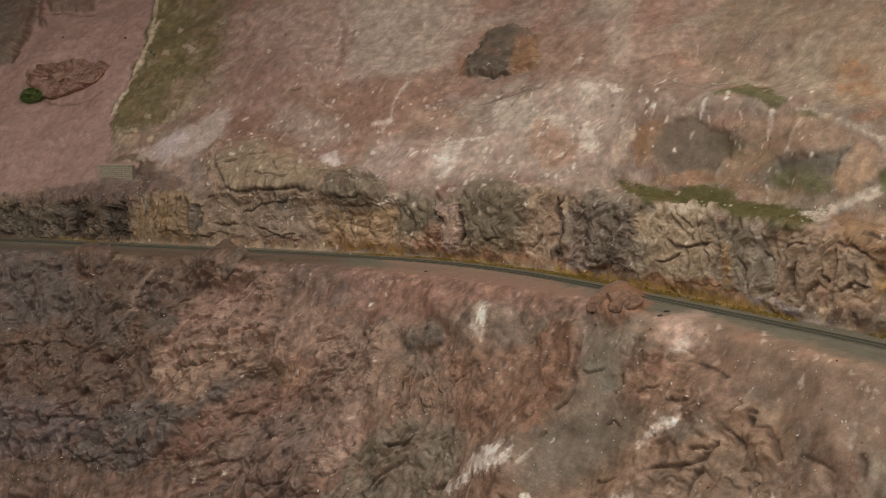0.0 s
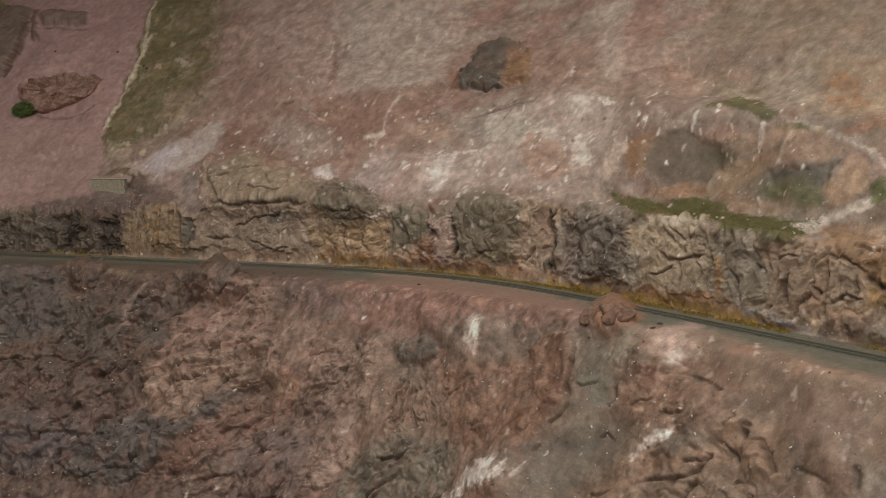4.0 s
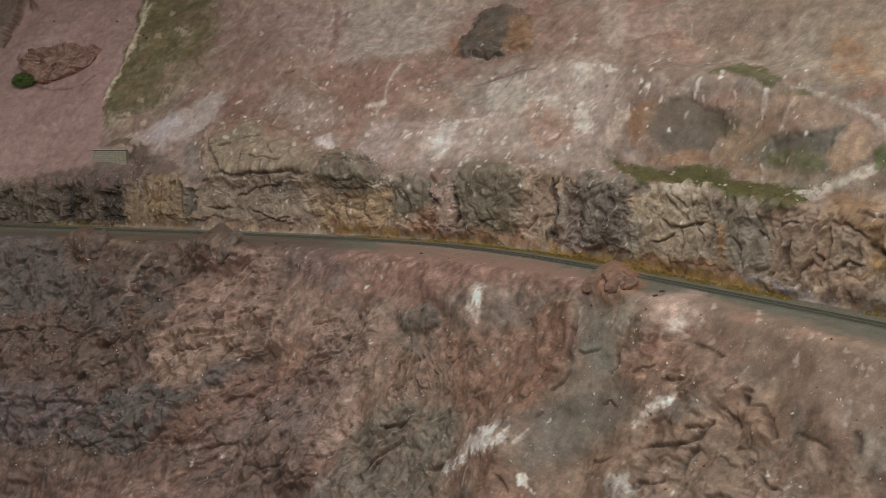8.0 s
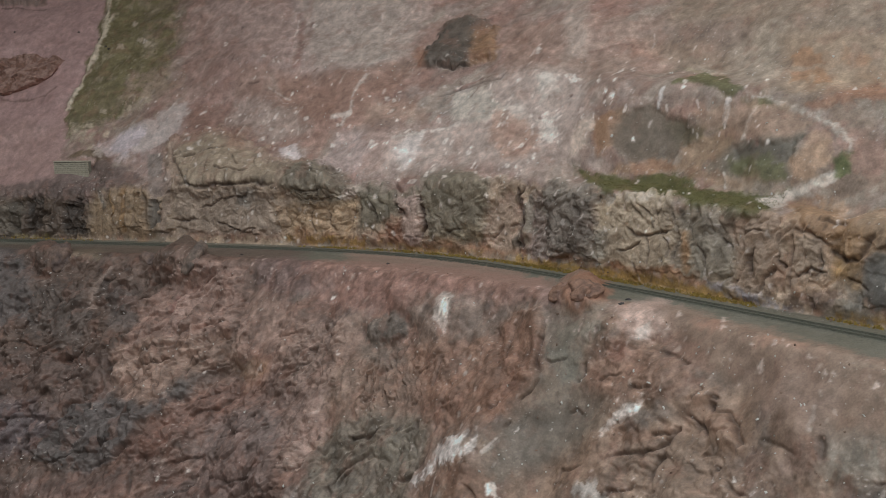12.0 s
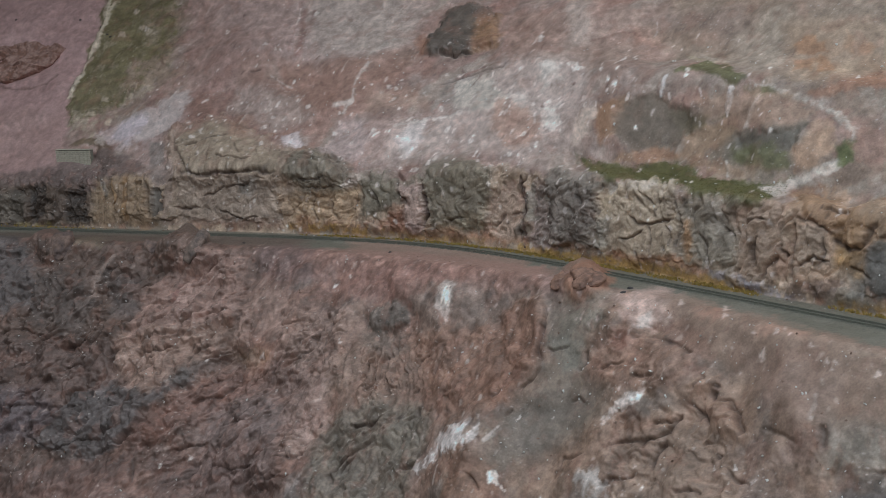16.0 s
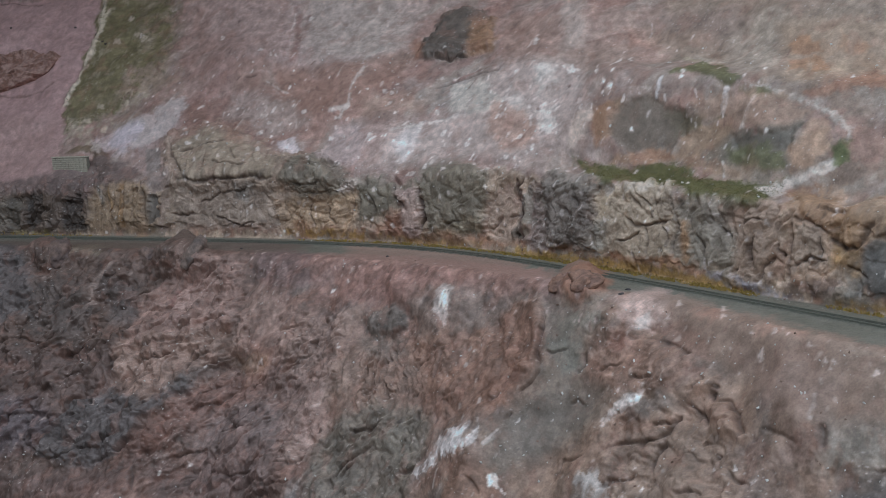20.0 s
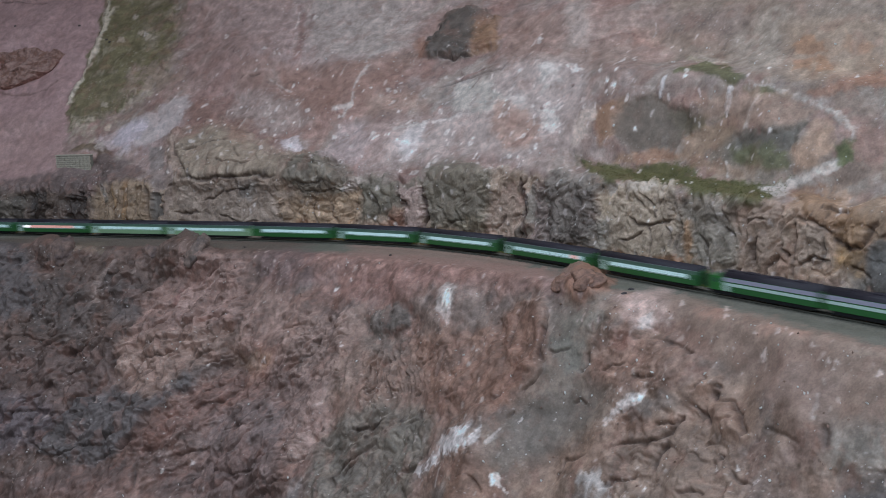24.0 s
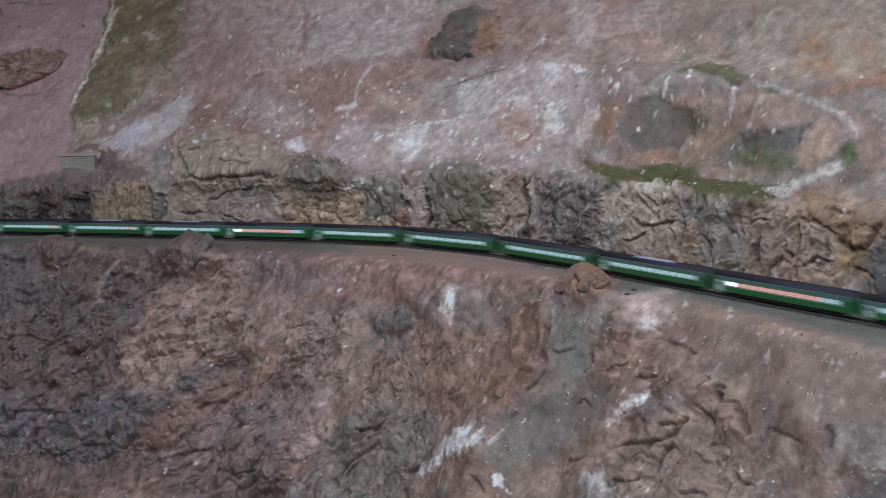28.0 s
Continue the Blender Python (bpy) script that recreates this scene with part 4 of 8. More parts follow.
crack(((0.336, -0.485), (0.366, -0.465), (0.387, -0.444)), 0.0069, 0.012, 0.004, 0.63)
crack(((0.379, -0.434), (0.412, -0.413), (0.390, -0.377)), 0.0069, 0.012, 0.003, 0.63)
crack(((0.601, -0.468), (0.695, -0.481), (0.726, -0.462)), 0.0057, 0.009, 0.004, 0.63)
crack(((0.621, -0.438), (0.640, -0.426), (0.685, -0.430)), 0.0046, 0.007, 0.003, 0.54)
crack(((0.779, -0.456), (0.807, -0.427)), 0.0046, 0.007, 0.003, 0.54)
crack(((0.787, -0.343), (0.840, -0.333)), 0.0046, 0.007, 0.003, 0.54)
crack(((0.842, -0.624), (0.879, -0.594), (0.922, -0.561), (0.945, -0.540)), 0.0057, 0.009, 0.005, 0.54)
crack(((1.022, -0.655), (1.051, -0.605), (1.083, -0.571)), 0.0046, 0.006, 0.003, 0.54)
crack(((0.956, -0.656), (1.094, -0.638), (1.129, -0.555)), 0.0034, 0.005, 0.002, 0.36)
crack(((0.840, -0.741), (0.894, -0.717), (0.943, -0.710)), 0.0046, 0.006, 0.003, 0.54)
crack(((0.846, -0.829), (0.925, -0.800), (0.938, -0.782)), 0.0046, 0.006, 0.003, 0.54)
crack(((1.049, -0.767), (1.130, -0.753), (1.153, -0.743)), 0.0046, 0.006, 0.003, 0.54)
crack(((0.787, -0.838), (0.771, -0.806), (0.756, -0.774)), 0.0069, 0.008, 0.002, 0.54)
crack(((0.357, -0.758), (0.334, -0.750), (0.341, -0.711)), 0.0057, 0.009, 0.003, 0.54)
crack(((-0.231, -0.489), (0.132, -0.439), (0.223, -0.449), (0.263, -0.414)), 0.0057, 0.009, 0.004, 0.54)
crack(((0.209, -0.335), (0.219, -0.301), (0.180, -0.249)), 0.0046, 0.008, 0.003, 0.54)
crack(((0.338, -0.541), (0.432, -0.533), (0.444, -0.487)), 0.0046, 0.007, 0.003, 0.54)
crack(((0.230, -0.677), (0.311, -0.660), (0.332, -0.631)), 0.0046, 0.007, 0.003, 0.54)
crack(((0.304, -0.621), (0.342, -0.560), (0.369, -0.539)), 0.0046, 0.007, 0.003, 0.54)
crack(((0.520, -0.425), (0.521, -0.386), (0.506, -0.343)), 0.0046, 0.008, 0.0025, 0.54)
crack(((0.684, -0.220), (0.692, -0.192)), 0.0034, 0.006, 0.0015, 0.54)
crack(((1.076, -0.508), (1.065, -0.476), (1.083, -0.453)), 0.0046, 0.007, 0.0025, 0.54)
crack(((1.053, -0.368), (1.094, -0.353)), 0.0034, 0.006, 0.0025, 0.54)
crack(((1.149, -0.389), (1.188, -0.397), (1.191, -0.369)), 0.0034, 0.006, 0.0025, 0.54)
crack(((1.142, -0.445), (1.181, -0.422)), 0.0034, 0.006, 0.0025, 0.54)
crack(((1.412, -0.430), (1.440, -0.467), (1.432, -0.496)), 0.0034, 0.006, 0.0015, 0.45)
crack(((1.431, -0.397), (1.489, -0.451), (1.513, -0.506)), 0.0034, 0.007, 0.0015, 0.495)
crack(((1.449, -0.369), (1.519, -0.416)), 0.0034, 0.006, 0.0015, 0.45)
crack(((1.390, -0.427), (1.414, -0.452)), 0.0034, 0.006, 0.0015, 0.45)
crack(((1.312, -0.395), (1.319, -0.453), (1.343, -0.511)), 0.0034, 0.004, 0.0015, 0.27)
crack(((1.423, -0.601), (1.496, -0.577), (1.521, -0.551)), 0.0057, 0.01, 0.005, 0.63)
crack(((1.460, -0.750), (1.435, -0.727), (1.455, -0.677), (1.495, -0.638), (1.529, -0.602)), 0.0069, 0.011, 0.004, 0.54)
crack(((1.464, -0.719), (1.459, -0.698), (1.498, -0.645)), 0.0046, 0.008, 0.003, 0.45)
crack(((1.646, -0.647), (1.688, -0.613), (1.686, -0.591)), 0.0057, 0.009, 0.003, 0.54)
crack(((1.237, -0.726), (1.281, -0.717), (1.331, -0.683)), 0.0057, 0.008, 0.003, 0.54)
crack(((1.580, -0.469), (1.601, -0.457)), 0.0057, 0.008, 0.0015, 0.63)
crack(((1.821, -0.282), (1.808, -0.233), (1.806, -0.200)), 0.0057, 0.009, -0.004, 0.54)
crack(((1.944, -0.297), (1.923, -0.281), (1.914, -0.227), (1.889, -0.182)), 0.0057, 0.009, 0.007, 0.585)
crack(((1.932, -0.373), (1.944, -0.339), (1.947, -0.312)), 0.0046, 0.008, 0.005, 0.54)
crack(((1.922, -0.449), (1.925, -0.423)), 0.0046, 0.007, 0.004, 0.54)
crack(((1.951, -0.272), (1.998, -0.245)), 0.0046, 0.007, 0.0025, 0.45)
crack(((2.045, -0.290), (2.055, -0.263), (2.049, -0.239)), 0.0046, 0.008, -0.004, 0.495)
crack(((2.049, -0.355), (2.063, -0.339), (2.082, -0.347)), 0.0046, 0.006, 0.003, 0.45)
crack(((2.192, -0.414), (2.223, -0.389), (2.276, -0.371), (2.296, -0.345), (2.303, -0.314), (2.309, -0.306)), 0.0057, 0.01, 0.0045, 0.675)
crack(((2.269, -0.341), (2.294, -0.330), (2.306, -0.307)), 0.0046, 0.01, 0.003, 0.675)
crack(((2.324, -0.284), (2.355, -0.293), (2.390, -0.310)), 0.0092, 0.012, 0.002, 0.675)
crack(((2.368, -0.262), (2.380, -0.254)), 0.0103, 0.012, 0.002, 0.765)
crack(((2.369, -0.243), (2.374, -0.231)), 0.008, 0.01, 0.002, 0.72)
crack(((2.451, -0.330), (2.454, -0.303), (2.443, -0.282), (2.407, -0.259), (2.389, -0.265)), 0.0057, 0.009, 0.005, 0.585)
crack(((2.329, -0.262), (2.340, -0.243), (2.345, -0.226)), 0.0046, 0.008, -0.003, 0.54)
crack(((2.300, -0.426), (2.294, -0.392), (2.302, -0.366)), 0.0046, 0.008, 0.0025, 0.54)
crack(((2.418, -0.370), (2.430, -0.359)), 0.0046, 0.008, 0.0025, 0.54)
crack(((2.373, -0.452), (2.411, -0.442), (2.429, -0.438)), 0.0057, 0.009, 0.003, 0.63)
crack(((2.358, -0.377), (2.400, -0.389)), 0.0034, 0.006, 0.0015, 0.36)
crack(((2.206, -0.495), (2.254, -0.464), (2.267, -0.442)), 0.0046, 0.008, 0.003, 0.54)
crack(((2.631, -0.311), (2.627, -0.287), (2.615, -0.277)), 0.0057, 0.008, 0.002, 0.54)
crack(((2.190, -0.176), (2.257, -0.177), (2.305, -0.187)), 0.0046, 0.005, 0.002, 0.36)
crack(((2.501, -0.302), (2.559, -0.310), (2.583, -0.314)), 0.0046, 0.004, 0.002, 0.27)
crack(((2.716, -0.322), (2.790, -0.288)), 0.0046, 0.006, 0.002, 0.45)
region(((0.093, -0.086), (0.251, -0.065), (0.298, -0.150), (0.147, -0.142)), (112, 101, 82), 0.012, 0.014, strength=0.44)
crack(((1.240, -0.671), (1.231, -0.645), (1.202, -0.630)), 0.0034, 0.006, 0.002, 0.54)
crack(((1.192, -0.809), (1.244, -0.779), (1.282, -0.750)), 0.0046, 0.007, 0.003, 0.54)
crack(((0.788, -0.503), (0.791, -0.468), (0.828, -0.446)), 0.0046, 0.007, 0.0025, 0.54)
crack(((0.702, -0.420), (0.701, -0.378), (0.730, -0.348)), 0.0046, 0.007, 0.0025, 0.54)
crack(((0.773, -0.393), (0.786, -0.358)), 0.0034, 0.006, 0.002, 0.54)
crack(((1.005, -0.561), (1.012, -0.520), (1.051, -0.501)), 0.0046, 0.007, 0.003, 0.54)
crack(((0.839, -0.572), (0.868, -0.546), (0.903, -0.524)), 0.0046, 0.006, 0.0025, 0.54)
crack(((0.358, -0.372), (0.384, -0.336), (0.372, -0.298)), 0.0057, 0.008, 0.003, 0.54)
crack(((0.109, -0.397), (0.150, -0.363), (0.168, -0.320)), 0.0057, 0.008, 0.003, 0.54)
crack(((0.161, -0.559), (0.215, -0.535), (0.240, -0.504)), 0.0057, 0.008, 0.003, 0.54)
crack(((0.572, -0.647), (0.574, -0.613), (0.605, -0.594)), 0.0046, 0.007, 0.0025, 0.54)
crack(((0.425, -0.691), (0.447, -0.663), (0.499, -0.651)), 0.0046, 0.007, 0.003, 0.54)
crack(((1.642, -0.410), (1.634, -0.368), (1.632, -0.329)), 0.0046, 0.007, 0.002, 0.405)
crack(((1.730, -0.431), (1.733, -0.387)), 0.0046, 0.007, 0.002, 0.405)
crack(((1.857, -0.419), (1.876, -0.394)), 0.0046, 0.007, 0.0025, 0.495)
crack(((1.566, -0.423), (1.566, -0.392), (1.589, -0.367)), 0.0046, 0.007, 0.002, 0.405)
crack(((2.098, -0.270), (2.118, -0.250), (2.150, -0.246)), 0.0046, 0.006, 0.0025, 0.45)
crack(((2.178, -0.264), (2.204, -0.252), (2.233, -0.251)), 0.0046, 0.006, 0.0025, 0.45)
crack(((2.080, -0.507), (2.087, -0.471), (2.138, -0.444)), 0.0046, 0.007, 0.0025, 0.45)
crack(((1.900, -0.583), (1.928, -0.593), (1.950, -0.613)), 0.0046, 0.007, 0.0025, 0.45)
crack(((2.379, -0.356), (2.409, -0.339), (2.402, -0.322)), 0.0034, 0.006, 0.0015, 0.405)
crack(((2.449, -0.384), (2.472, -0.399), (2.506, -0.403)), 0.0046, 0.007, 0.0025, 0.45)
# rock cutting: blocks, folds and crevices
region(((-0.690, 0.212), (-0.179, 0.224), (-0.075, 0.266), (0.037, 0.271), (0.079, 0.088), (-0.677, 0.069)), (92, 78, 69), 0.0168, 0.014, strength=0.656)
region(((-0.663, 0.171), (-0.215, 0.187), (-0.212, 0.082), (-0.677, 0.069)), (96, 90, 80), 0.0144, 0.014, strength=0.574)
# two recesses, near-black colour standing in for the shade inside
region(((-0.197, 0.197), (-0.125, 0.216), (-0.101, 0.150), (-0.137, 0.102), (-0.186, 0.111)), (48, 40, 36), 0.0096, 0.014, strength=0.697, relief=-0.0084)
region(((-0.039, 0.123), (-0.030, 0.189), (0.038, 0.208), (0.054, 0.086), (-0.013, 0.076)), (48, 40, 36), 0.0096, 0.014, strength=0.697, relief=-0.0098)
region(((0.068, 0.243), (0.281, 0.258), (0.302, 0.101), (0.078, 0.093)), (138, 116, 92), 0.0168, 0.014, strength=0.656)
stroke(((0.154, 0.229), (0.170, 0.153)), 0.012, (144, 112, 72), 0.005, 0.006, strength=0.7)
stroke(((0.205, 0.242), (0.220, 0.108)), 0.016, (140, 106, 66), 0.005, 0.006, strength=0.7)
stroke(((0.103, 0.236), (0.121, 0.180)), 0.014, (120, 110, 98), 0.005, 0.006, strength=0.8)
region(((0.268, 0.295), (0.361, 0.290), (0.386, 0.219), (0.316, 0.205)), (142, 124, 116), 0.0072, 0.014, strength=0.738, calm=0.9)
region(((0.312, 0.195), (0.362, 0.200), (0.354, 0.134), (0.318, 0.116)), (98, 92, 86), 0.006, 0.014, strength=0.738, calm=0.9, relief=-0.0042)
region(((0.363, 0.209), (0.401, 0.219), (0.382, 0.085), (0.354, 0.093)), (136, 116, 104), 0.0096, 0.014, strength=0.656)
region(((0.333, 0.397), (0.437, 0.452), (0.572, 0.408), (0.749, 0.314), (0.780, 0.254), (0.429, 0.247)), (142, 126, 106), 0.0096, 0.014, strength=0.738, calm=0.35, relief=0.0042)
region(((0.411, 0.240), (0.637, 0.245), (0.828, 0.214), (0.832, 0.103), (0.413, 0.094)), (140, 122, 108), 0.012, 0.014, strength=0.697, calm=0.25)
region(((0.636, 0.228), (0.717, 0.242), (0.681, 0.178), (0.642, 0.186)), (112, 110, 106), 0.012, 0.014, strength=0.492)
region(((0.506, 0.446), (0.570, 0.465), (0.597, 0.386), (0.555, 0.377)), (136, 100, 84), 0.0144, 0.014, strength=0.574)
region(((0.810, 0.255), (0.823, 0.320), (0.888, 0.360), (0.999, 0.295), (1.053, 0.226), (1.007, 0.191), (0.866, 0.189)), (112, 104, 90), 0.012, 0.014, strength=0.738, relief=0.0084)
region(((0.987, 0.215), (1.063, 0.267), (1.071, 0.236), (1.019, 0.202)), (170, 152, 142), 0.0072, 0.014, strength=0.656)
region(((0.771, 0.196), (1.056, 0.201), (1.052, 0.111), (0.795, 0.097)), (152, 126, 100), 0.0144, 0.014, strength=0.697)
region(((0.839, 0.138), (0.912, 0.122), (0.893, 0.097), (0.843, 0.095)), (146, 100, 66), 0.012, 0.014, strength=0.492)
region(((1.056, 0.247), (1.162, 0.264), (1.186, 0.165), (1.133, 0.130), (1.055, 0.136)), (112, 102, 88), 0.0168, 0.014, strength=0.656, calm=0.5)
region(((1.143, 0.163), (1.190, 0.181), (1.216, 0.101), (1.152, 0.098)), (120, 82, 62), 0.012, 0.014, strength=0.656)
region(((1.190, 0.196), (1.253, 0.206), (1.267, 0.120), (1.211, 0.124)), (158, 134, 122), 0.0096, 0.014, strength=0.697, relief=0.0042)
region(((1.223, 0.292), (1.298, 0.340), (1.409, 0.305), (1.468, 0.277), (1.479, 0.151), (1.284, 0.121)), (110, 101, 87), 0.0168, 0.014, strength=0.656, calm=0.6, relief=0.0042)
region(((1.278, 0.179), (1.331, 0.187), (1.333, 0.135), (1.277, 0.137)), (136, 124, 108), 0.0096, 0.014, strength=0.492)
region(((1.474, 0.218), (1.548, 0.217), (1.576, 0.100), (1.489, 0.107)), (158, 136, 118), 0.012, 0.014, strength=0.656)
region(((1.578, 0.233), (1.610, 0.250), (1.629, 0.150), (1.590, 0.146)), (140, 132, 120), 0.0072, 0.014, strength=0.697)
region(((1.611, 0.243), (1.692, 0.288), (1.800, 0.285), (1.849, 0.164), (1.807, 0.105), (1.639, 0.107)), (104, 95, 87), 0.0216, 0.014, strength=0.656, calm=0.4, relief=0.0056)
region(((1.837, 0.190), (1.886, 0.202), (1.887, 0.116), (1.834, 0.109)), (118, 114, 106), 0.012, 0.014, strength=0.574)
region(((1.856, 0.240), (2.032, 0.267), (2.068, 0.200), (2.069, 0.150), (2.003, 0.119), (1.872, 0.115)), (154, 136, 116), 0.012, 0.014, strength=0.738, calm=0.35)
region(((2.061, 0.255), (2.208, 0.257), (2.225, 0.122), (2.210, 0.083), (2.123, 0.107), (2.073, 0.163)), (120, 109, 96), 0.0192, 0.014, strength=0.656, calm=0.3)
stroke(((2.084, 0.196), (2.100, 0.123)), 0.02, (150, 112, 74), 0.008, 0.006, strength=0.75)
region(((2.127, 0.246), (2.155, 0.254), (2.201, 0.204), (2.160, 0.187)), (140, 128, 116), 0.012, 0.014, strength=0.492)
region(((2.211, 0.241), (2.273, 0.262), (2.340, 0.240), (2.344, 0.127), (2.276, 0.082), (2.235, 0.111)), (142, 121, 104), 0.0144, 0.014, strength=0.697)
region(((2.307, 0.168), (2.351, 0.195), (2.350, 0.128), (2.315, 0.111)), (132, 98, 78), 0.012, 0.014, strength=0.492)
region(((2.296, 0.307), (2.315, 0.323), (2.377, 0.324), (2.454, 0.244), (2.439, 0.223), (2.401, 0.225), (2.351, 0.246)), (140, 110, 82), 0.0072, 0.014, strength=0.738, calm=0.85, relief=0.0028)
region(((2.356, 0.219), (2.413, 0.221), (2.442, 0.153), (2.364, 0.130)), (150, 132, 116), 0.012, 0.014, strength=0.697, calm=0.2)
region(((2.437, 0.229), (2.468, 0.288), (2.518, 0.236), (2.493, 0.191), (2.456, 0.192)), (138, 106, 74), 0.012, 0.014, strength=0.656)
region(((2.453, 0.176), (2.506, 0.193), (2.514, 0.129), (2.458, 0.144)), (148, 114, 70), 0.012, 0.014, strength=0.615)
region(((2.505, 0.203), (2.603, 0.245), (2.623, 0.105), (2.511, 0.097)), (86, 86, 84), 0.012, 0.014, strength=0.697, relief=0.0042)
region(((2.341, 0.104), (2.475, 0.124), (2.457, 0.089), (2.359, 0.078)), (106, 86, 80), 0.012, 0.014, strength=0.574)
region(((2.151, 0.105), (2.212, 0.108), (2.304, 0.087), (2.282, 0.069), (2.158, 0.088)), (140, 134, 142), 0.006, 0.014, strength=0.574, mottle=0.4)
folds(((0.059, 0.256), (0.281, 0.258), (0.303, 0.097), (0.078, 0.093)), 93, 0.03, 5, 0.014, 0.012)
folds(((-0.699, 0.224), (0.068, 0.243), (0.080, 0.082), (-0.653, 0.047)), 95, 0.055, 2, 0.02, 0.012)
folds(((0.322, 0.414), (0.688, 0.416), (0.832, 0.103), (0.413, 0.094)), 20, 0.04, 1.8, 0.007, 0.012)
folds(((0.784, 0.308), (0.986, 0.326), (1.056, 0.201), (0.830, 0.188)), -15, 0.026, 2.4, 0.01, 0.012)
folds(((0.771, 0.196), (1.056, 0.201), (1.052, 0.103), (0.776, 0.094)), 60, 0.034, 1.6, 0.011, 0.012)
folds(((1.045, 0.267), (1.585, 0.285), (1.623, 0.112), (1.052, 0.103)), 95, 0.06, 2.2, 0.012, 0.012)
folds(((1.601, 0.271), (1.812, 0.287), (1.854, 0.112), (1.630, 0.099)), 75, 0.03, 1.4, 0.011, 0.012)
folds(((1.842, 0.272), (2.022, 0.292), (2.062, 0.219), (1.876, 0.201)), 125, 0.022, 2.6, 0.009, 0.012)
folds(((1.867, 0.207), (2.059, 0.225), (2.073, 0.126), (1.869, 0.100)), 40, 0.06, 1.4, 0.008, 0.012)
folds(((2.043, 0.262), (2.204, 0.262), (2.238, 0.088), (2.076, 0.113)), 100, 0.034, 2.6, 0.012, 0.012)
folds(((2.197, 0.262), (2.469, 0.240), (2.481, 0.092), (2.231, 0.075)), 80, 0.044, 2.2, 0.017, 0.012)
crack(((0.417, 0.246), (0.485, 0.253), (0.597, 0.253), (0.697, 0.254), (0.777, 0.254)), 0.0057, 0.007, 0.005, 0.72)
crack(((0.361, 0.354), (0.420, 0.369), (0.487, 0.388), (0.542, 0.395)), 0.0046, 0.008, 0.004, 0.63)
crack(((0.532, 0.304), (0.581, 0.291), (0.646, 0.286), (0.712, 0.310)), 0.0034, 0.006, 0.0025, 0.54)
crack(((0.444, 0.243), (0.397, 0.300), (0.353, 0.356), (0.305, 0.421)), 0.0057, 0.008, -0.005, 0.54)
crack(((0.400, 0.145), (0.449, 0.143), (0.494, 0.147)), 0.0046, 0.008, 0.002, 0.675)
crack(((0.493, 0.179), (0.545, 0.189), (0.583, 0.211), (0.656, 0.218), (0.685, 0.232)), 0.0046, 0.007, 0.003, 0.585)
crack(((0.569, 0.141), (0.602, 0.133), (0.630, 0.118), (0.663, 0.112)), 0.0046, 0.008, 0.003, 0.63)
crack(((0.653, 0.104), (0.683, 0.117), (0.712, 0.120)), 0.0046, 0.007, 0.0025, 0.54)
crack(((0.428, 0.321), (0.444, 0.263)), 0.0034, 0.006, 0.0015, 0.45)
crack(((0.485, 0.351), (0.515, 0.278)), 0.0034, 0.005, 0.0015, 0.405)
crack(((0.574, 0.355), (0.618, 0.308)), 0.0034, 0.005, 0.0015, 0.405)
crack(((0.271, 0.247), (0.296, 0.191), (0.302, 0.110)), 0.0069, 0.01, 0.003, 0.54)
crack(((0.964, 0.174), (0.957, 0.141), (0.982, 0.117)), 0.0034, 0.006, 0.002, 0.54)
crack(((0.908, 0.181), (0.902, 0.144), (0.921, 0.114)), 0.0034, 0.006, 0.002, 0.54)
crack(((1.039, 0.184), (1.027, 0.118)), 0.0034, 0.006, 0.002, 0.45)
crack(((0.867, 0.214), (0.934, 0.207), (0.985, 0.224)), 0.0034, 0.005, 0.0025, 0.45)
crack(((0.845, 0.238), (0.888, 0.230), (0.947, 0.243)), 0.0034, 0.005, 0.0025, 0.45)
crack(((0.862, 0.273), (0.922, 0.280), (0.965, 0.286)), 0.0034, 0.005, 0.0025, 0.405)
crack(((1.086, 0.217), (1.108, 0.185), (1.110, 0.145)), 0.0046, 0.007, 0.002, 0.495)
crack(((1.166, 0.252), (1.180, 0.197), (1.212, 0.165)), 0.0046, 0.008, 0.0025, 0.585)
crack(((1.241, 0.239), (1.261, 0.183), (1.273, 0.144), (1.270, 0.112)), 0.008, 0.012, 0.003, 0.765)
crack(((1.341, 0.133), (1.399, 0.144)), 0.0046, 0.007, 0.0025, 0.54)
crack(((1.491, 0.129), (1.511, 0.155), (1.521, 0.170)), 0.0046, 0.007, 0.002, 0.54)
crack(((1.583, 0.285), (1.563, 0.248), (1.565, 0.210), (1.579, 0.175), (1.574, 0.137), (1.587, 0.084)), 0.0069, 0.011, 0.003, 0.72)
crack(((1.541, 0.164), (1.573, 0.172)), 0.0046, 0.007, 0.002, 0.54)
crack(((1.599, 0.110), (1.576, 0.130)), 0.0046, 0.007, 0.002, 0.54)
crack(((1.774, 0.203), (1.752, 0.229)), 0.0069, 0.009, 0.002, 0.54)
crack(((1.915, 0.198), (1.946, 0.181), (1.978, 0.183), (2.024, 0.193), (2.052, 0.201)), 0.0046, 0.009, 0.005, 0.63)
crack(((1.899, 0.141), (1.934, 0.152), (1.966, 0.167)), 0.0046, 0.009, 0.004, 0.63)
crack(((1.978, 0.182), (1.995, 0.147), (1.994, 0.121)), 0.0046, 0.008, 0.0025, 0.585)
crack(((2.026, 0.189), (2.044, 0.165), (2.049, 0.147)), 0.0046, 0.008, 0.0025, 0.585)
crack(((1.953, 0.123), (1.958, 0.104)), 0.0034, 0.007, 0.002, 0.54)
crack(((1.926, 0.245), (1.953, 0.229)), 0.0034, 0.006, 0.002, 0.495)
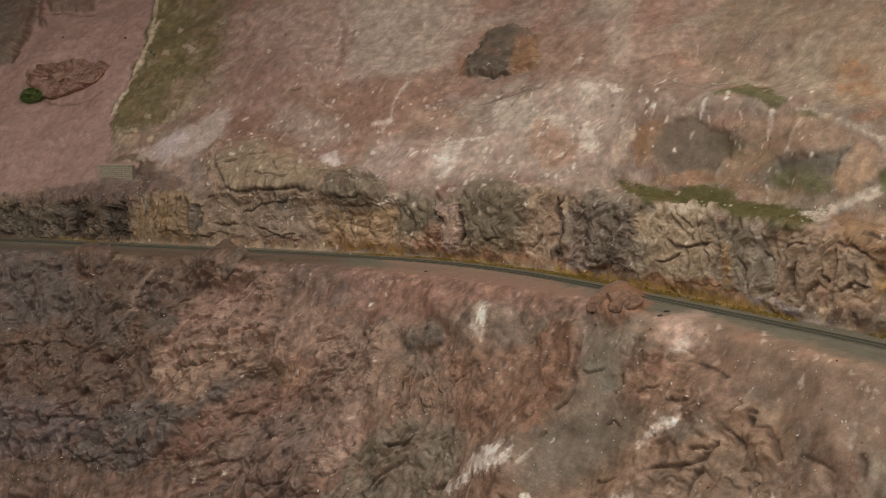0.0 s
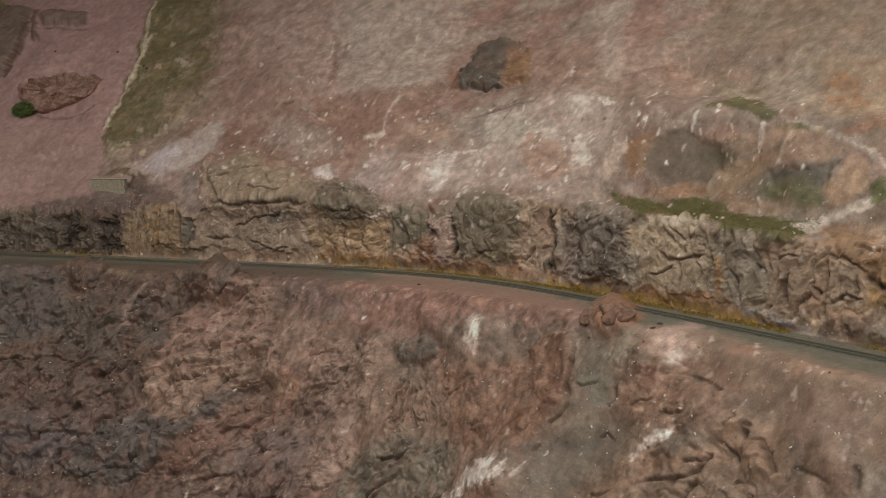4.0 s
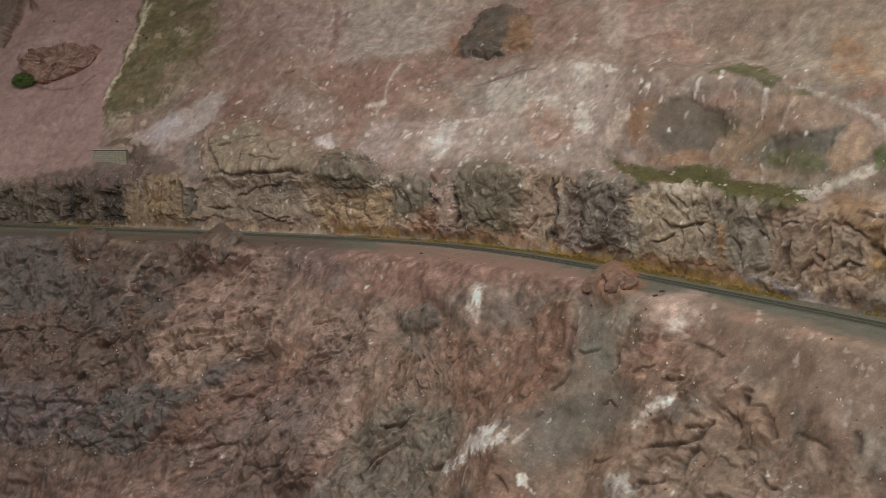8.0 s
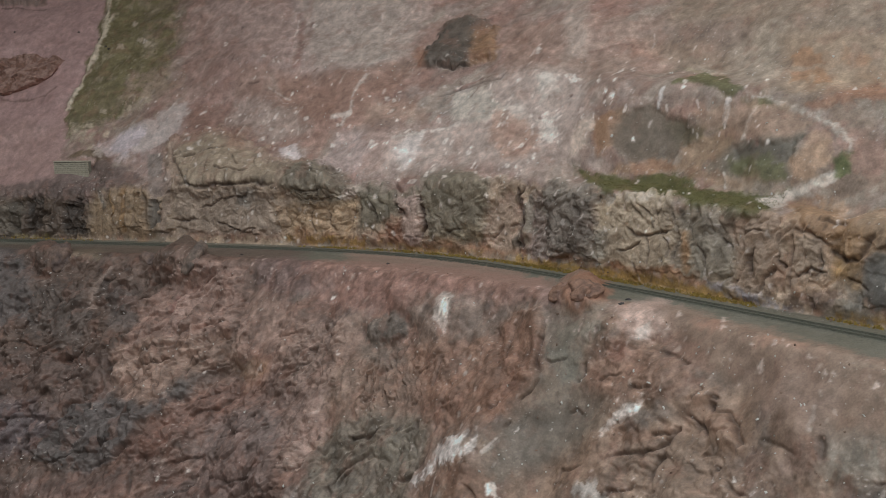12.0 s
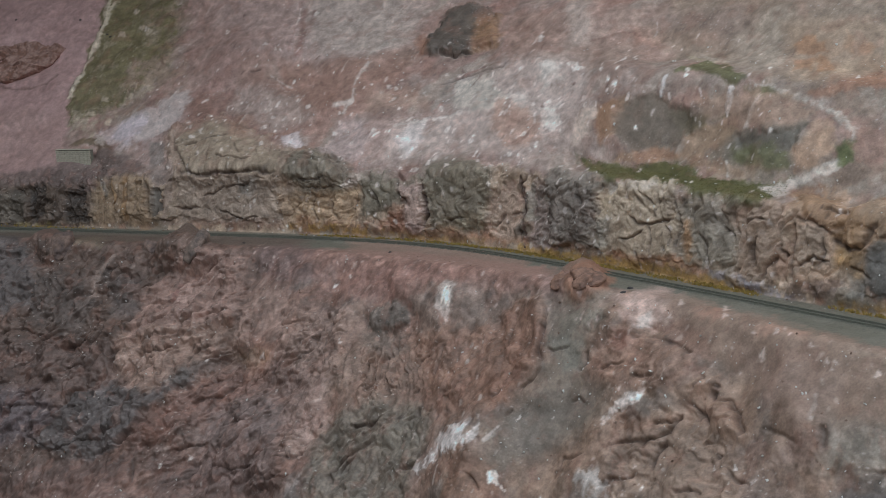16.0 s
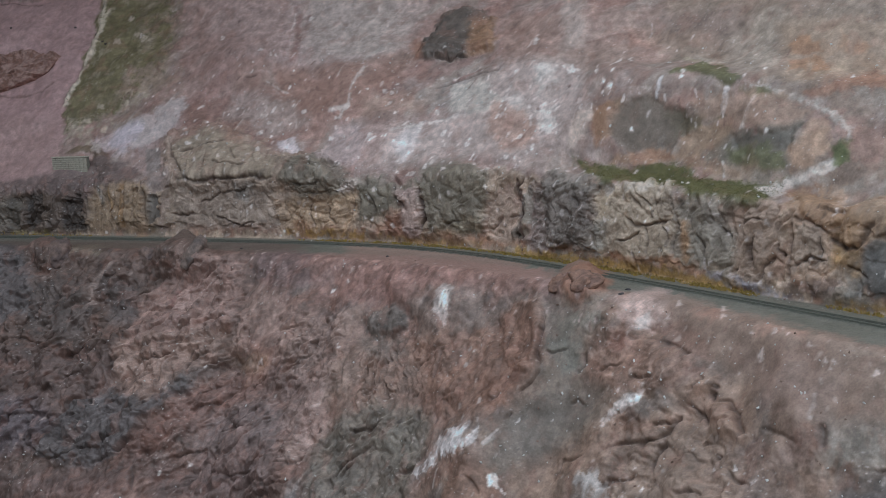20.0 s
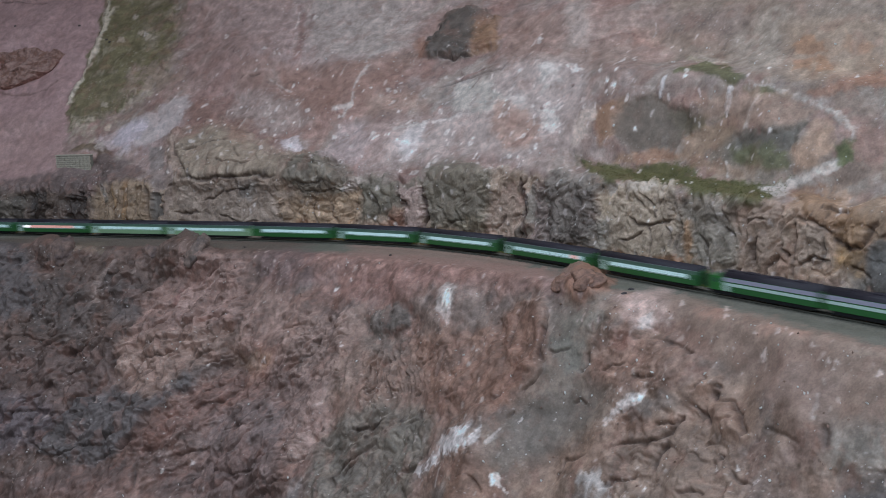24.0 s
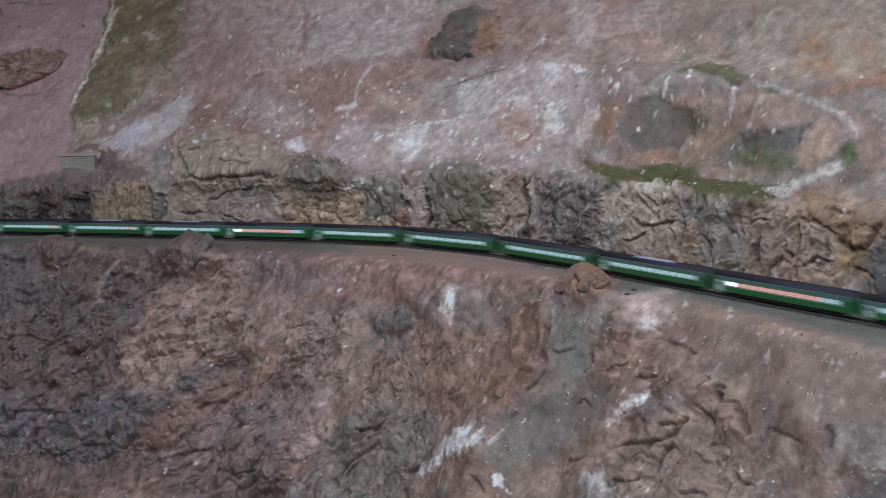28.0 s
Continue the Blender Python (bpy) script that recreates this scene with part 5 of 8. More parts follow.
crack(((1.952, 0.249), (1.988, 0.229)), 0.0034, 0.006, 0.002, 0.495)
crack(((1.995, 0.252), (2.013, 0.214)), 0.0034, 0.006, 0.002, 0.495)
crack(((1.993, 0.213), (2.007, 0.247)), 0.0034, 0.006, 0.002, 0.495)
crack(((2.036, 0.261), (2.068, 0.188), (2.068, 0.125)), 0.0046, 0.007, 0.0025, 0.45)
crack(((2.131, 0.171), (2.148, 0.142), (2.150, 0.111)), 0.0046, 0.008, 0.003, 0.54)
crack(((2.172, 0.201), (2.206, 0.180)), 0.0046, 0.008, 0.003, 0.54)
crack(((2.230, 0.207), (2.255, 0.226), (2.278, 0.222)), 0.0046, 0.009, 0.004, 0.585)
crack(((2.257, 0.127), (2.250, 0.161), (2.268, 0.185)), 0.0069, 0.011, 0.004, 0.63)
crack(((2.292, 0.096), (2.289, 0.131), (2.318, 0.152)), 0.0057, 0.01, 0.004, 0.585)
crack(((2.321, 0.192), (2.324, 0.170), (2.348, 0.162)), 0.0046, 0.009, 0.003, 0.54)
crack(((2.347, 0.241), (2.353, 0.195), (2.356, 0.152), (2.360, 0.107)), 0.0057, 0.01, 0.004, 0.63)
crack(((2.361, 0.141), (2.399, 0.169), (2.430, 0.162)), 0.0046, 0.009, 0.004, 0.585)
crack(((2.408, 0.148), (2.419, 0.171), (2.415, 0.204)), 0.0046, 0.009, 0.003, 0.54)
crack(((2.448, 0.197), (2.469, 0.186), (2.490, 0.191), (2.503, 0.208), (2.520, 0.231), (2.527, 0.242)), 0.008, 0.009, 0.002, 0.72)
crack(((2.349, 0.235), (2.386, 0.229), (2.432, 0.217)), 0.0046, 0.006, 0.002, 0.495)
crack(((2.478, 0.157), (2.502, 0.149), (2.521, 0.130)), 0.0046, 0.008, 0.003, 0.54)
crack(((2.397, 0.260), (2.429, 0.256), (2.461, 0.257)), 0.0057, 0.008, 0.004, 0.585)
region(((1.170, 0.270), (1.171, 0.283), (1.182, 0.279), (1.180, 0.270)), (200, 188, 180), 0.003, 0.007, strength=0.85, mottle=0.12)
region(((1.204, 0.269), (1.207, 0.282), (1.219, 0.276), (1.217, 0.267)), (200, 188, 180), 0.003, 0.007, strength=0.85, mottle=0.12)
region(((1.240, 0.287), (1.240, 0.300), (1.252, 0.295), (1.251, 0.286)), (200, 188, 180), 0.003, 0.007, strength=0.85, mottle=0.12)
region(((1.313, 0.272), (1.314, 0.284), (1.329, 0.278), (1.327, 0.269)), (200, 188, 180), 0.003, 0.007, strength=0.85, mottle=0.12)
region(((1.460, 0.235), (1.466, 0.245), (1.472, 0.242), (1.470, 0.234)), (200, 188, 180), 0.003, 0.007, strength=0.85, mottle=0.12)
region(((1.468, 0.221), (1.473, 0.231), (1.477, 0.228), (1.474, 0.219)), (200, 188, 180), 0.003, 0.007, strength=0.85, mottle=0.12)
region(((0.989, 0.210), (0.992, 0.222), (1.004, 0.217), (1.001, 0.209)), (200, 188, 180), 0.003, 0.007, strength=0.85, mottle=0.12)
region(((1.480, 0.238), (1.484, 0.248), (1.494, 0.245), (1.489, 0.237)), (200, 188, 180), 0.003, 0.007, strength=0.85, mottle=0.12)
region(((2.078, 0.229), (2.086, 0.238), (2.087, 0.235), (2.086, 0.228)), (200, 188, 180), 0.003, 0.007, strength=0.85, mottle=0.12)
region(((2.090, 0.223), (2.090, 0.233), (2.094, 0.231), (2.090, 0.225)), (200, 188, 180), 0.003, 0.007, strength=0.85, mottle=0.12)
region(((2.159, 0.227), (2.161, 0.236), (2.172, 0.233), (2.169, 0.226)), (200, 188, 180), 0.003, 0.007, strength=0.85, mottle=0.12)
region(((2.374, 0.218), (2.375, 0.227), (2.381, 0.224), (2.379, 0.219)), (200, 188, 180), 0.003, 0.007, strength=0.85, mottle=0.12)
region(((1.650, 0.111), (1.655, 0.122), (1.668, 0.119), (1.665, 0.111)), (200, 188, 180), 0.003, 0.007, strength=0.85, mottle=0.12)
region(((1.678, 0.099), (1.688, 0.110), (1.701, 0.107), (1.694, 0.100)), (200, 188, 180), 0.003, 0.007, strength=0.85, mottle=0.12)
region(((1.704, 0.100), (1.711, 0.110), (1.718, 0.107), (1.710, 0.100)), (200, 188, 180), 0.003, 0.007, strength=0.85, mottle=0.12)
region(((1.442, 0.288), (1.437, 0.303), (1.454, 0.296), (1.458, 0.285)), (200, 188, 180), 0.003, 0.007, strength=0.85, mottle=0.12)
region(((0.392, 0.381), (0.388, 0.400), (0.409, 0.389), (0.409, 0.376)), (200, 188, 180), 0.003, 0.007, strength=0.85, mottle=0.12)
region(((0.408, 0.417), (0.411, 0.430), (0.425, 0.424), (0.430, 0.407)), (200, 188, 180), 0.003, 0.007, strength=0.85, mottle=0.12)
stroke(((0.822, 0.091), (0.910, 0.092), (0.981, 0.092), (1.077, 0.091)), 0.022, (146, 112, 58), 0.006, 0.012, strength=1, mottle=0.3)
stroke(((1.135, 0.086), (1.244, 0.080), (1.356, 0.077), (1.449, 0.078)), 0.018, (142, 110, 62), 0.006, 0.012, strength=0.9, mottle=0.4)
stroke(((1.581, 0.079), (1.657, 0.081), (1.791, 0.077), (1.911, 0.084)), 0.022, (150, 118, 58), 0.006, 0.012, strength=1, mottle=0.25)
stroke(((1.911, 0.084), (2.000, 0.082), (2.074, 0.081), (2.167, 0.074), (2.242, 0.068)), 0.024, (148, 116, 60), 0.006, 0.012, strength=1, mottle=0.25)
stroke(((2.469, 0.079), (2.513, 0.077), (2.626, 0.085)), 0.018, (140, 110, 58), 0.006, 0.012, strength=0.9, mottle=0.35)
stroke(((-0.246, 0.076), (-0.097, 0.080)), 0.014, (120, 106, 66), 0.006, 0.01, strength=0.8, mottle=0.35)
# upper slope, pools and banks
region(((0.476, 1.205), (0.840, 1.174), (0.992, 0.841), (0.940, 0.746), (0.702, 0.729), (0.613, 0.854)), (158, 144, 135), 0.07, 0.012, strength=0.75)
region(((0.064, 1.024), (0.172, 1.265), (0.429, 1.213), (0.609, 0.769), (0.383, 0.806), (0.185, 0.814)), (152, 126, 118), 0.03, 0.012, strength=0.6)
region(((0.121, 0.901), (0.276, 0.935), (0.431, 0.852), (0.446, 0.761), (0.322, 0.736), (0.149, 0.788)), (138, 108, 99), 0.03, 0.012, strength=0.55)
region(((0.403, 0.754), (0.572, 0.764), (0.706, 0.717), (0.633, 0.600), (0.443, 0.640)), (146, 116, 104), 0.025, 0.012, strength=0.6)
region(((0.587, 0.712), (0.855, 0.733), (1.042, 0.802), (1.052, 0.709), (0.983, 0.588), (0.801, 0.491), (0.644, 0.574)), (140, 108, 95), 0.025, 0.012, strength=0.75)
region(((0.923, 0.566), (1.080, 0.612), (1.150, 0.521), (0.964, 0.503)), (158, 128, 112), 0.02, 0.012, strength=0.6)
region(((0.443, 0.640), (0.679, 0.579), (0.806, 0.472), (0.662, 0.434), (0.459, 0.512)), (154, 138, 130), 0.025, 0.012, strength=0.6)
region(((0.070, 0.399), (0.047, 0.488), (0.140, 0.535), (0.252, 0.624), (0.308, 0.578), (0.265, 0.459), (0.191, 0.394)), (168, 154, 150), 0.012, 0.012, strength=0.85, calm=0.6)
region(((0.046, 0.423), (0.047, 0.488), (0.153, 0.513), (0.157, 0.425), (0.132, 0.379)), (180, 168, 176), 0.01, 0.012, strength=0.7)
region(((0.294, 0.563), (0.332, 0.595), (0.388, 0.535), (0.352, 0.487)), (126, 94, 82), 0.012, 0.012, strength=0.7)
region(((0.269, 0.451), (0.313, 0.500), (0.517, 0.497), (0.628, 0.463), (0.546, 0.448), (0.429, 0.464), (0.342, 0.405)), (134, 104, 92), 0.015, 0.012, strength=0.6)
region(((0.696, 0.418), (0.765, 0.423), (0.803, 0.368), (0.753, 0.353)), (200, 188, 190), 0.008, 0.01, strength=0.7, mottle=0.3)
region(((0.876, 0.324), (0.889, 0.458), (0.954, 0.481), (1.032, 0.392), (1.038, 0.286), (0.955, 0.309)), (170, 150, 146), 0.02, 0.012, strength=0.805)
region(((0.983, 0.456), (1.069, 0.466), (1.173, 0.381), (1.145, 0.289), (1.057, 0.287)), (168, 142, 134), 0.02, 0.012, strength=0.7)
stroke(((0.554, 0.987), (0.606, 0.855), (0.625, 0.761)), 0.02, (130, 94, 86), 0.01, 0.006, strength=0.7)
stroke(((0.588, 0.981), (0.623, 0.886)), 0.008, (126, 94, 88), 0.006, 0.006, strength=0.6)
stroke(((0.536, 0.997), (0.566, 0.902)), 0.006, (182, 168, 160), 0.003, 0.006, strength=0.8)
stroke(((0.891, 0.485), (0.895, 0.567), (0.880, 0.651), (0.885, 0.705)), 0.008, (180, 168, 160), 0.004, 0.006, strength=0.7)
stroke(((0.850, 0.518), (0.887, 0.535)), 0.02, (190, 178, 170), 0.006, 0.006, strength=0.7)
stroke(((0.876, 0.748), (0.903, 0.793), (0.917, 0.815)), 0.012, (170, 158, 150), 0.005, 0.006, strength=0.7)
stroke(((0.559, 0.678), (0.603, 0.642), (0.656, 0.614)), 0.006, (182, 168, 160), 0.003, 0.006, strength=0.6)
region(((1.075, 0.454), (1.223, 0.515), (1.320, 0.592), (1.341, 0.691), (1.561, 0.681), (1.668, 0.541), (1.653, 0.367), (1.505, 0.305), (1.387, 0.348), (1.139, 0.301), (1.057, 0.287), (1.085, 0.393)), (172, 154, 146), 0.055, 0.012, strength=0.862)
region(((1.178, 0.625), (1.310, 0.617), (1.396, 0.540), (1.381, 0.495), (1.240, 0.499)), (174, 164, 154), 0.012, 0.012, strength=0.92)
region(((1.157, 0.504), (1.151, 0.541), (1.164, 0.617), (1.174, 0.649), (1.208, 0.571)), (140, 128, 120), 0.008, 0.012, strength=0.85)
region(((1.105, 0.384), (1.125, 0.451), (1.158, 0.474), (1.190, 0.366), (1.161, 0.311)), (194, 182, 178), 0.012, 0.012, strength=0.92)
stroke(((1.081, 0.438), (1.168, 0.472), (1.265, 0.485)), 0.012, (202, 192, 186), 0.005, 0.006, strength=0.8, mottle=0.2)
region(((1.437, 0.656), (1.493, 0.673), (1.532, 0.601), (1.492, 0.571)), (182, 172, 164), 0.01, 0.012, strength=0.85)
region(((1.510, 0.491), (1.561, 0.507), (1.612, 0.444), (1.592, 0.412), (1.548, 0.427)), (204, 192, 184), 0.008, 0.012, strength=0.95)
region(((1.370, 0.577), (1.444, 0.552), (1.500, 0.480), (1.432, 0.483)), (196, 184, 176), 0.012, 0.012, strength=0.805, mottle=0.3)
region(((1.521, 0.660), (1.546, 0.672), (1.588, 0.643), (1.559, 0.629)), (222, 214, 208), 0.003, 0.007, strength=0.95, mottle=0.2)
region(((1.358, 0.541), (1.485, 0.495), (1.579, 0.378), (1.490, 0.351), (1.390, 0.424)), (160, 126, 110), 0.014, 0.012, strength=0.75)
region(((1.653, 0.480), (1.717, 0.495), (1.709, 0.414), (1.663, 0.382)), (184, 164, 150), 0.01, 0.012, strength=0.8)
region(((1.216, 0.934), (1.356, 0.893), (1.451, 0.787), (1.435, 0.708), (1.316, 0.731)), (142, 114, 102), 0.025, 0.012, strength=0.6)
region(((1.350, 1.102), (1.457, 1.083), (1.548, 0.745), (1.506, 0.715)), (166, 150, 140), 0.02, 0.012, strength=0.7)
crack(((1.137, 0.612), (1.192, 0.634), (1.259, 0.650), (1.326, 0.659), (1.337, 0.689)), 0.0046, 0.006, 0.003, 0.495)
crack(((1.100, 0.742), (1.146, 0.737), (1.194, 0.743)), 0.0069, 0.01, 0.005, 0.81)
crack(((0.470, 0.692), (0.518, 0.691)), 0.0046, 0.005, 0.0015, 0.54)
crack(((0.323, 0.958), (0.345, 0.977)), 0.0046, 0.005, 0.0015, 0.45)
region(((1.065, 0.743), (1.027, 0.811), (1.040, 0.868), (1.069, 0.924), (1.109, 0.975), (1.160, 0.924), (1.186, 0.818), (1.185, 0.745), (1.117, 0.744)), (88, 78, 70), 0.008, 0.012, strength=0.9, relief=0.006)
region(((1.157, 0.899), (1.206, 0.881), (1.263, 0.830), (1.262, 0.764), (1.195, 0.744)), (128, 96, 70), 0.012, 0.012, strength=0.85)
region(((0.993, 0.815), (1.015, 0.847), (1.069, 0.734), (1.044, 0.734)), (136, 94, 72), 0.01, 0.012, strength=0.7)
region(((0.940, 0.746), (1.008, 0.775), (1.046, 0.723), (0.973, 0.706)), (128, 108, 98), 0.012, 0.012, strength=0.6)
region(((1.668, 0.835), (1.788, 0.879), (1.929, 0.884), (2.021, 0.829), (1.989, 0.799), (1.841, 0.789), (1.713, 0.812)), (126, 108, 98), 0.03, 0.012, strength=0.7)
region(((1.498, 0.752), (1.732, 0.739), (1.814, 0.644), (1.657, 0.617), (1.532, 0.676)), (140, 118, 106), 0.025, 0.012, strength=0.65)
region(((1.708, 0.823), (1.899, 0.800), (1.925, 0.733), (1.771, 0.758)), (148, 124, 107), 0.025, 0.012, strength=0.55)
region(((1.949, 0.788), (2.030, 0.826), (2.090, 0.831), (2.133, 0.679), (2.114, 0.579), (2.020, 0.669)), (148, 134, 120), 0.025, 0.012, strength=0.6)
region(((2.091, 0.801), (2.297, 0.805), (2.410, 0.775), (2.452, 0.659), (2.322, 0.584), (2.198, 0.598)), (146, 124, 104), 0.02, 0.012, strength=0.75)
region(((2.150, 0.728), (2.169, 0.750), (2.209, 0.733), (2.232, 0.707), (2.197, 0.691), (2.162, 0.696)), (150, 112, 82), 0.006, 0.008, strength=0.85)
region(((2.173, 0.667), (2.215, 0.680), (2.232, 0.627), (2.191, 0.631)), (148, 112, 84), 0.006, 0.008, strength=0.85)
region(((2.217, 0.691), (2.264, 0.669), (2.281, 0.644), (2.249, 0.631)), (150, 112, 82), 0.006, 0.008, strength=0.85)
region(((2.296, 0.717), (2.317, 0.743), (2.339, 0.730), (2.328, 0.707), (2.305, 0.704)), (152, 116, 86), 0.006, 0.008, strength=0.8)
region(((2.260, 0.769), (2.284, 0.753), (2.292, 0.710), (2.273, 0.717)), (156, 122, 94), 0.006, 0.008, strength=0.7)
region(((2.271, 0.680), (2.302, 0.696), (2.315, 0.651), (2.292, 0.647)), (160, 138, 116), 0.008, 0.012, strength=0.7)
region(((2.255, 0.558), (2.330, 0.592), (2.371, 0.658), (2.478, 0.596), (2.330, 0.557), (2.270, 0.549)), (142, 104, 82), 0.01, 0.012, strength=0.85)
stroke(((1.555, 0.769), (1.711, 0.796)), 0.006, (120, 90, 80), 0.004, 0.006, strength=0.6)
region(((1.719, 0.483), (1.745, 0.510), (1.797, 0.528), (1.778, 0.475), (1.796, 0.406), (1.747, 0.424), (1.726, 0.451)), (140, 106, 80), 0.01, 0.012, strength=0.85)
region(((1.790, 0.403), (1.767, 0.456), (1.780, 0.516), (1.851, 0.525), (1.932, 0.519), (1.971, 0.485), (1.971, 0.414), (1.882, 0.394), (1.826, 0.393)), (108, 96, 84), 0.02, 0.012, strength=0.7, calm=0.9)
region(((1.903, 0.494), (1.975, 0.508), (1.995, 0.476), (1.957, 0.439)), (88, 80, 62), 0.014, 0.012, strength=0.6)
region(((1.837, 0.397), (1.945, 0.406), (1.977, 0.377), (1.871, 0.354)), (150, 112, 86), 0.008, 0.012, strength=0.8)
region(((1.991, 0.445), (2.011, 0.470), (2.099, 0.487), (2.122, 0.452), (2.094, 0.404), (2.036, 0.388), (2.006, 0.410)), (136, 112, 90), 0.01, 0.012, strength=0.85)
region(((1.963, 0.522), (1.992, 0.541), (2.048, 0.551), (2.104, 0.564), (2.222, 0.552), (2.284, 0.505), (2.251, 0.467), (2.122, 0.452), (2.017, 0.489)), (148, 120, 101), 0.014, 0.012, strength=0.7)
region(((2.109, 0.442), (2.206, 0.454), (2.270, 0.477), (2.296, 0.450), (2.270, 0.425), (2.278, 0.379), (2.136, 0.374), (2.083, 0.409)), (98, 91, 81), 0.016, 0.012, strength=0.7, calm=0.9)
region(((2.110, 0.408), (2.184, 0.418), (2.250, 0.405), (2.267, 0.371), (2.136, 0.371)), (92, 92, 56), 0.012, 0.012, strength=0.75)
region(((2.266, 0.421), (2.304, 0.455), (2.344, 0.465), (2.354, 0.413), (2.335, 0.378), (2.287, 0.368)), (160, 129, 105), 0.01, 0.012, strength=0.8)
region(((2.357, 0.426), (2.377, 0.443), (2.396, 0.444), (2.399, 0.401), (2.373, 0.385)), (92, 96, 56), 0.006, 0.008, strength=0.9)
region(((2.138, 0.567), (2.187, 0.562), (2.186, 0.550), (2.144, 0.552)), (100, 96, 64), 0.004, 0.006, strength=0.8)
stroke(((1.990, 0.462), (2.036, 0.481), (2.082, 0.488)), 0.006, (104, 92, 66), 0.004, 0.006, strength=0.7)
stroke(((2.241, 0.522), (2.293, 0.514), (2.342, 0.487), (2.365, 0.453)), 0.005, (120, 104, 92), 0.003, 0.006, strength=0.6)
region(((1.899, 0.722), (1.990, 0.699), (2.020, 0.669), (1.944, 0.669)), (166, 154, 140), 0.01, 0.01, strength=0.7, mottle=0.3)
region(((0.543, 0.770), (0.540, 0.789), (0.554, 0.779), (0.554, 0.770)), (206, 196, 190), 0.003, 0.007, strength=0.9, mottle=0.12)
region(((0.560, 0.769), (0.558, 0.787), (0.571, 0.778), (0.571, 0.769)), (206, 196, 190), 0.003, 0.007, strength=0.9, mottle=0.12)
region(((0.857, 0.511), (0.854, 0.528), (0.865, 0.522), (0.866, 0.511)), (206, 196, 190), 0.003, 0.007, strength=0.9, mottle=0.12)
region(((0.654, 0.630), (0.651, 0.646), (0.664, 0.640), (0.663, 0.631)), (206, 196, 190), 0.003, 0.007, strength=0.9, mottle=0.12)
region(((0.878, 0.479), (0.877, 0.493), (0.888, 0.488), (0.887, 0.480)), (206, 196, 190), 0.003, 0.007, strength=0.9, mottle=0.12)
region(((1.389, 0.775), (1.386, 0.793), (1.399, 0.783), (1.399, 0.774)), (206, 196, 190), 0.003, 0.007, strength=0.9, mottle=0.12)
region(((1.390, 0.759), (1.388, 0.775), (1.400, 0.767), (1.400, 0.757)), (206, 196, 190), 0.003, 0.007, strength=0.9, mottle=0.12)
region(((1.924, 0.583), (1.923, 0.594), (1.932, 0.590), (1.931, 0.584)), (206, 196, 190), 0.003, 0.007, strength=0.9, mottle=0.12)
region(((2.343, 0.609), (2.335, 0.632), (2.345, 0.622), (2.348, 0.611)), (206, 196, 190), 0.003, 0.007, strength=0.9, mottle=0.12)
region(((2.202, 0.446), (2.205, 0.454), (2.211, 0.451), (2.208, 0.447)), (206, 196, 190), 0.003, 0.007, strength=0.9, mottle=0.12)
region(((1.659, 0.602), (1.656, 0.615), (1.673, 0.606), (1.671, 0.600)), (206, 196, 190), 0.003, 0.007, strength=0.9, mottle=0.12)
region(((1.700, 0.575), (1.701, 0.586), (1.712, 0.581), (1.711, 0.574)), (206, 196, 190), 0.003, 0.007, strength=0.9, mottle=0.12)
region(((1.731, 0.562), (1.729, 0.574), (1.741, 0.568), (1.741, 0.561)), (206, 196, 190), 0.003, 0.007, strength=0.9, mottle=0.12)
region(((0.604, 0.954), (0.598, 0.977), (0.612, 0.968), (0.613, 0.955)), (206, 196, 190), 0.003, 0.007, strength=0.9, mottle=0.12)
region(((0.289, 0.886), (0.287, 0.903), (0.301, 0.895), (0.301, 0.884)), (206, 196, 190), 0.003, 0.007, strength=0.9, mottle=0.12)
region(((0.492, 0.790), (0.491, 0.805), (0.504, 0.798), (0.503, 0.788)), (206, 196, 190), 0.003, 0.007, strength=0.9, mottle=0.12)
region(((0.943, 0.595), (0.940, 0.612), (0.950, 0.607), (0.950, 0.597)), (206, 196, 190), 0.003, 0.007, strength=0.9, mottle=0.12)
region(((1.183, 0.506), (1.180, 0.522), (1.194, 0.512), (1.194, 0.502)), (206, 196, 190), 0.003, 0.007, strength=0.9, mottle=0.12)
region(((1.021, 0.320), (1.018, 0.335), (1.030, 0.328), (1.029, 0.320)), (206, 196, 190), 0.003, 0.007, strength=0.9, mottle=0.12)
region(((1.162, 0.275), (1.160, 0.288), (1.171, 0.283), (1.170, 0.275)), (206, 196, 190), 0.003, 0.007, strength=0.9, mottle=0.12)
region(((1.335, 0.366), (1.330, 0.382), (1.345, 0.373), (1.345, 0.365)), (206, 196, 190), 0.003, 0.007, strength=0.9, mottle=0.12)
region(((0.600, 0.513), (0.599, 0.527), (0.611, 0.522), (0.610, 0.513)), (206, 196, 190), 0.003, 0.007, strength=0.9, mottle=0.12)
region(((0.881, 0.411), (0.880, 0.426), (0.892, 0.419), (0.891, 0.411)), (206, 196, 190), 0.003, 0.007, strength=0.9, mottle=0.12)
region(((-0.187, 1.050), (-0.199, 1.079), (-0.173, 1.060), (-0.172, 1.047)), (206, 196, 190), 0.003, 0.007, strength=0.9, mottle=0.12)
region(((-0.075, 0.937), (-0.082, 0.960), (-0.063, 0.949), (-0.060, 0.934)), (206, 196, 190), 0.003, 0.007, strength=0.9, mottle=0.12)
region(((-0.115, 0.469), (-0.083, 0.497), (-0.034, 0.437), (-0.072, 0.422)), (150, 134, 116), 0.006, 0.012, strength=0.65, mottle=0.35)
region(((0.014, 0.627), (0.067, 0.710), (0.124, 0.694), (0.076, 0.592)), (150, 134, 116), 0.006, 0.012, strength=0.65, mottle=0.35)
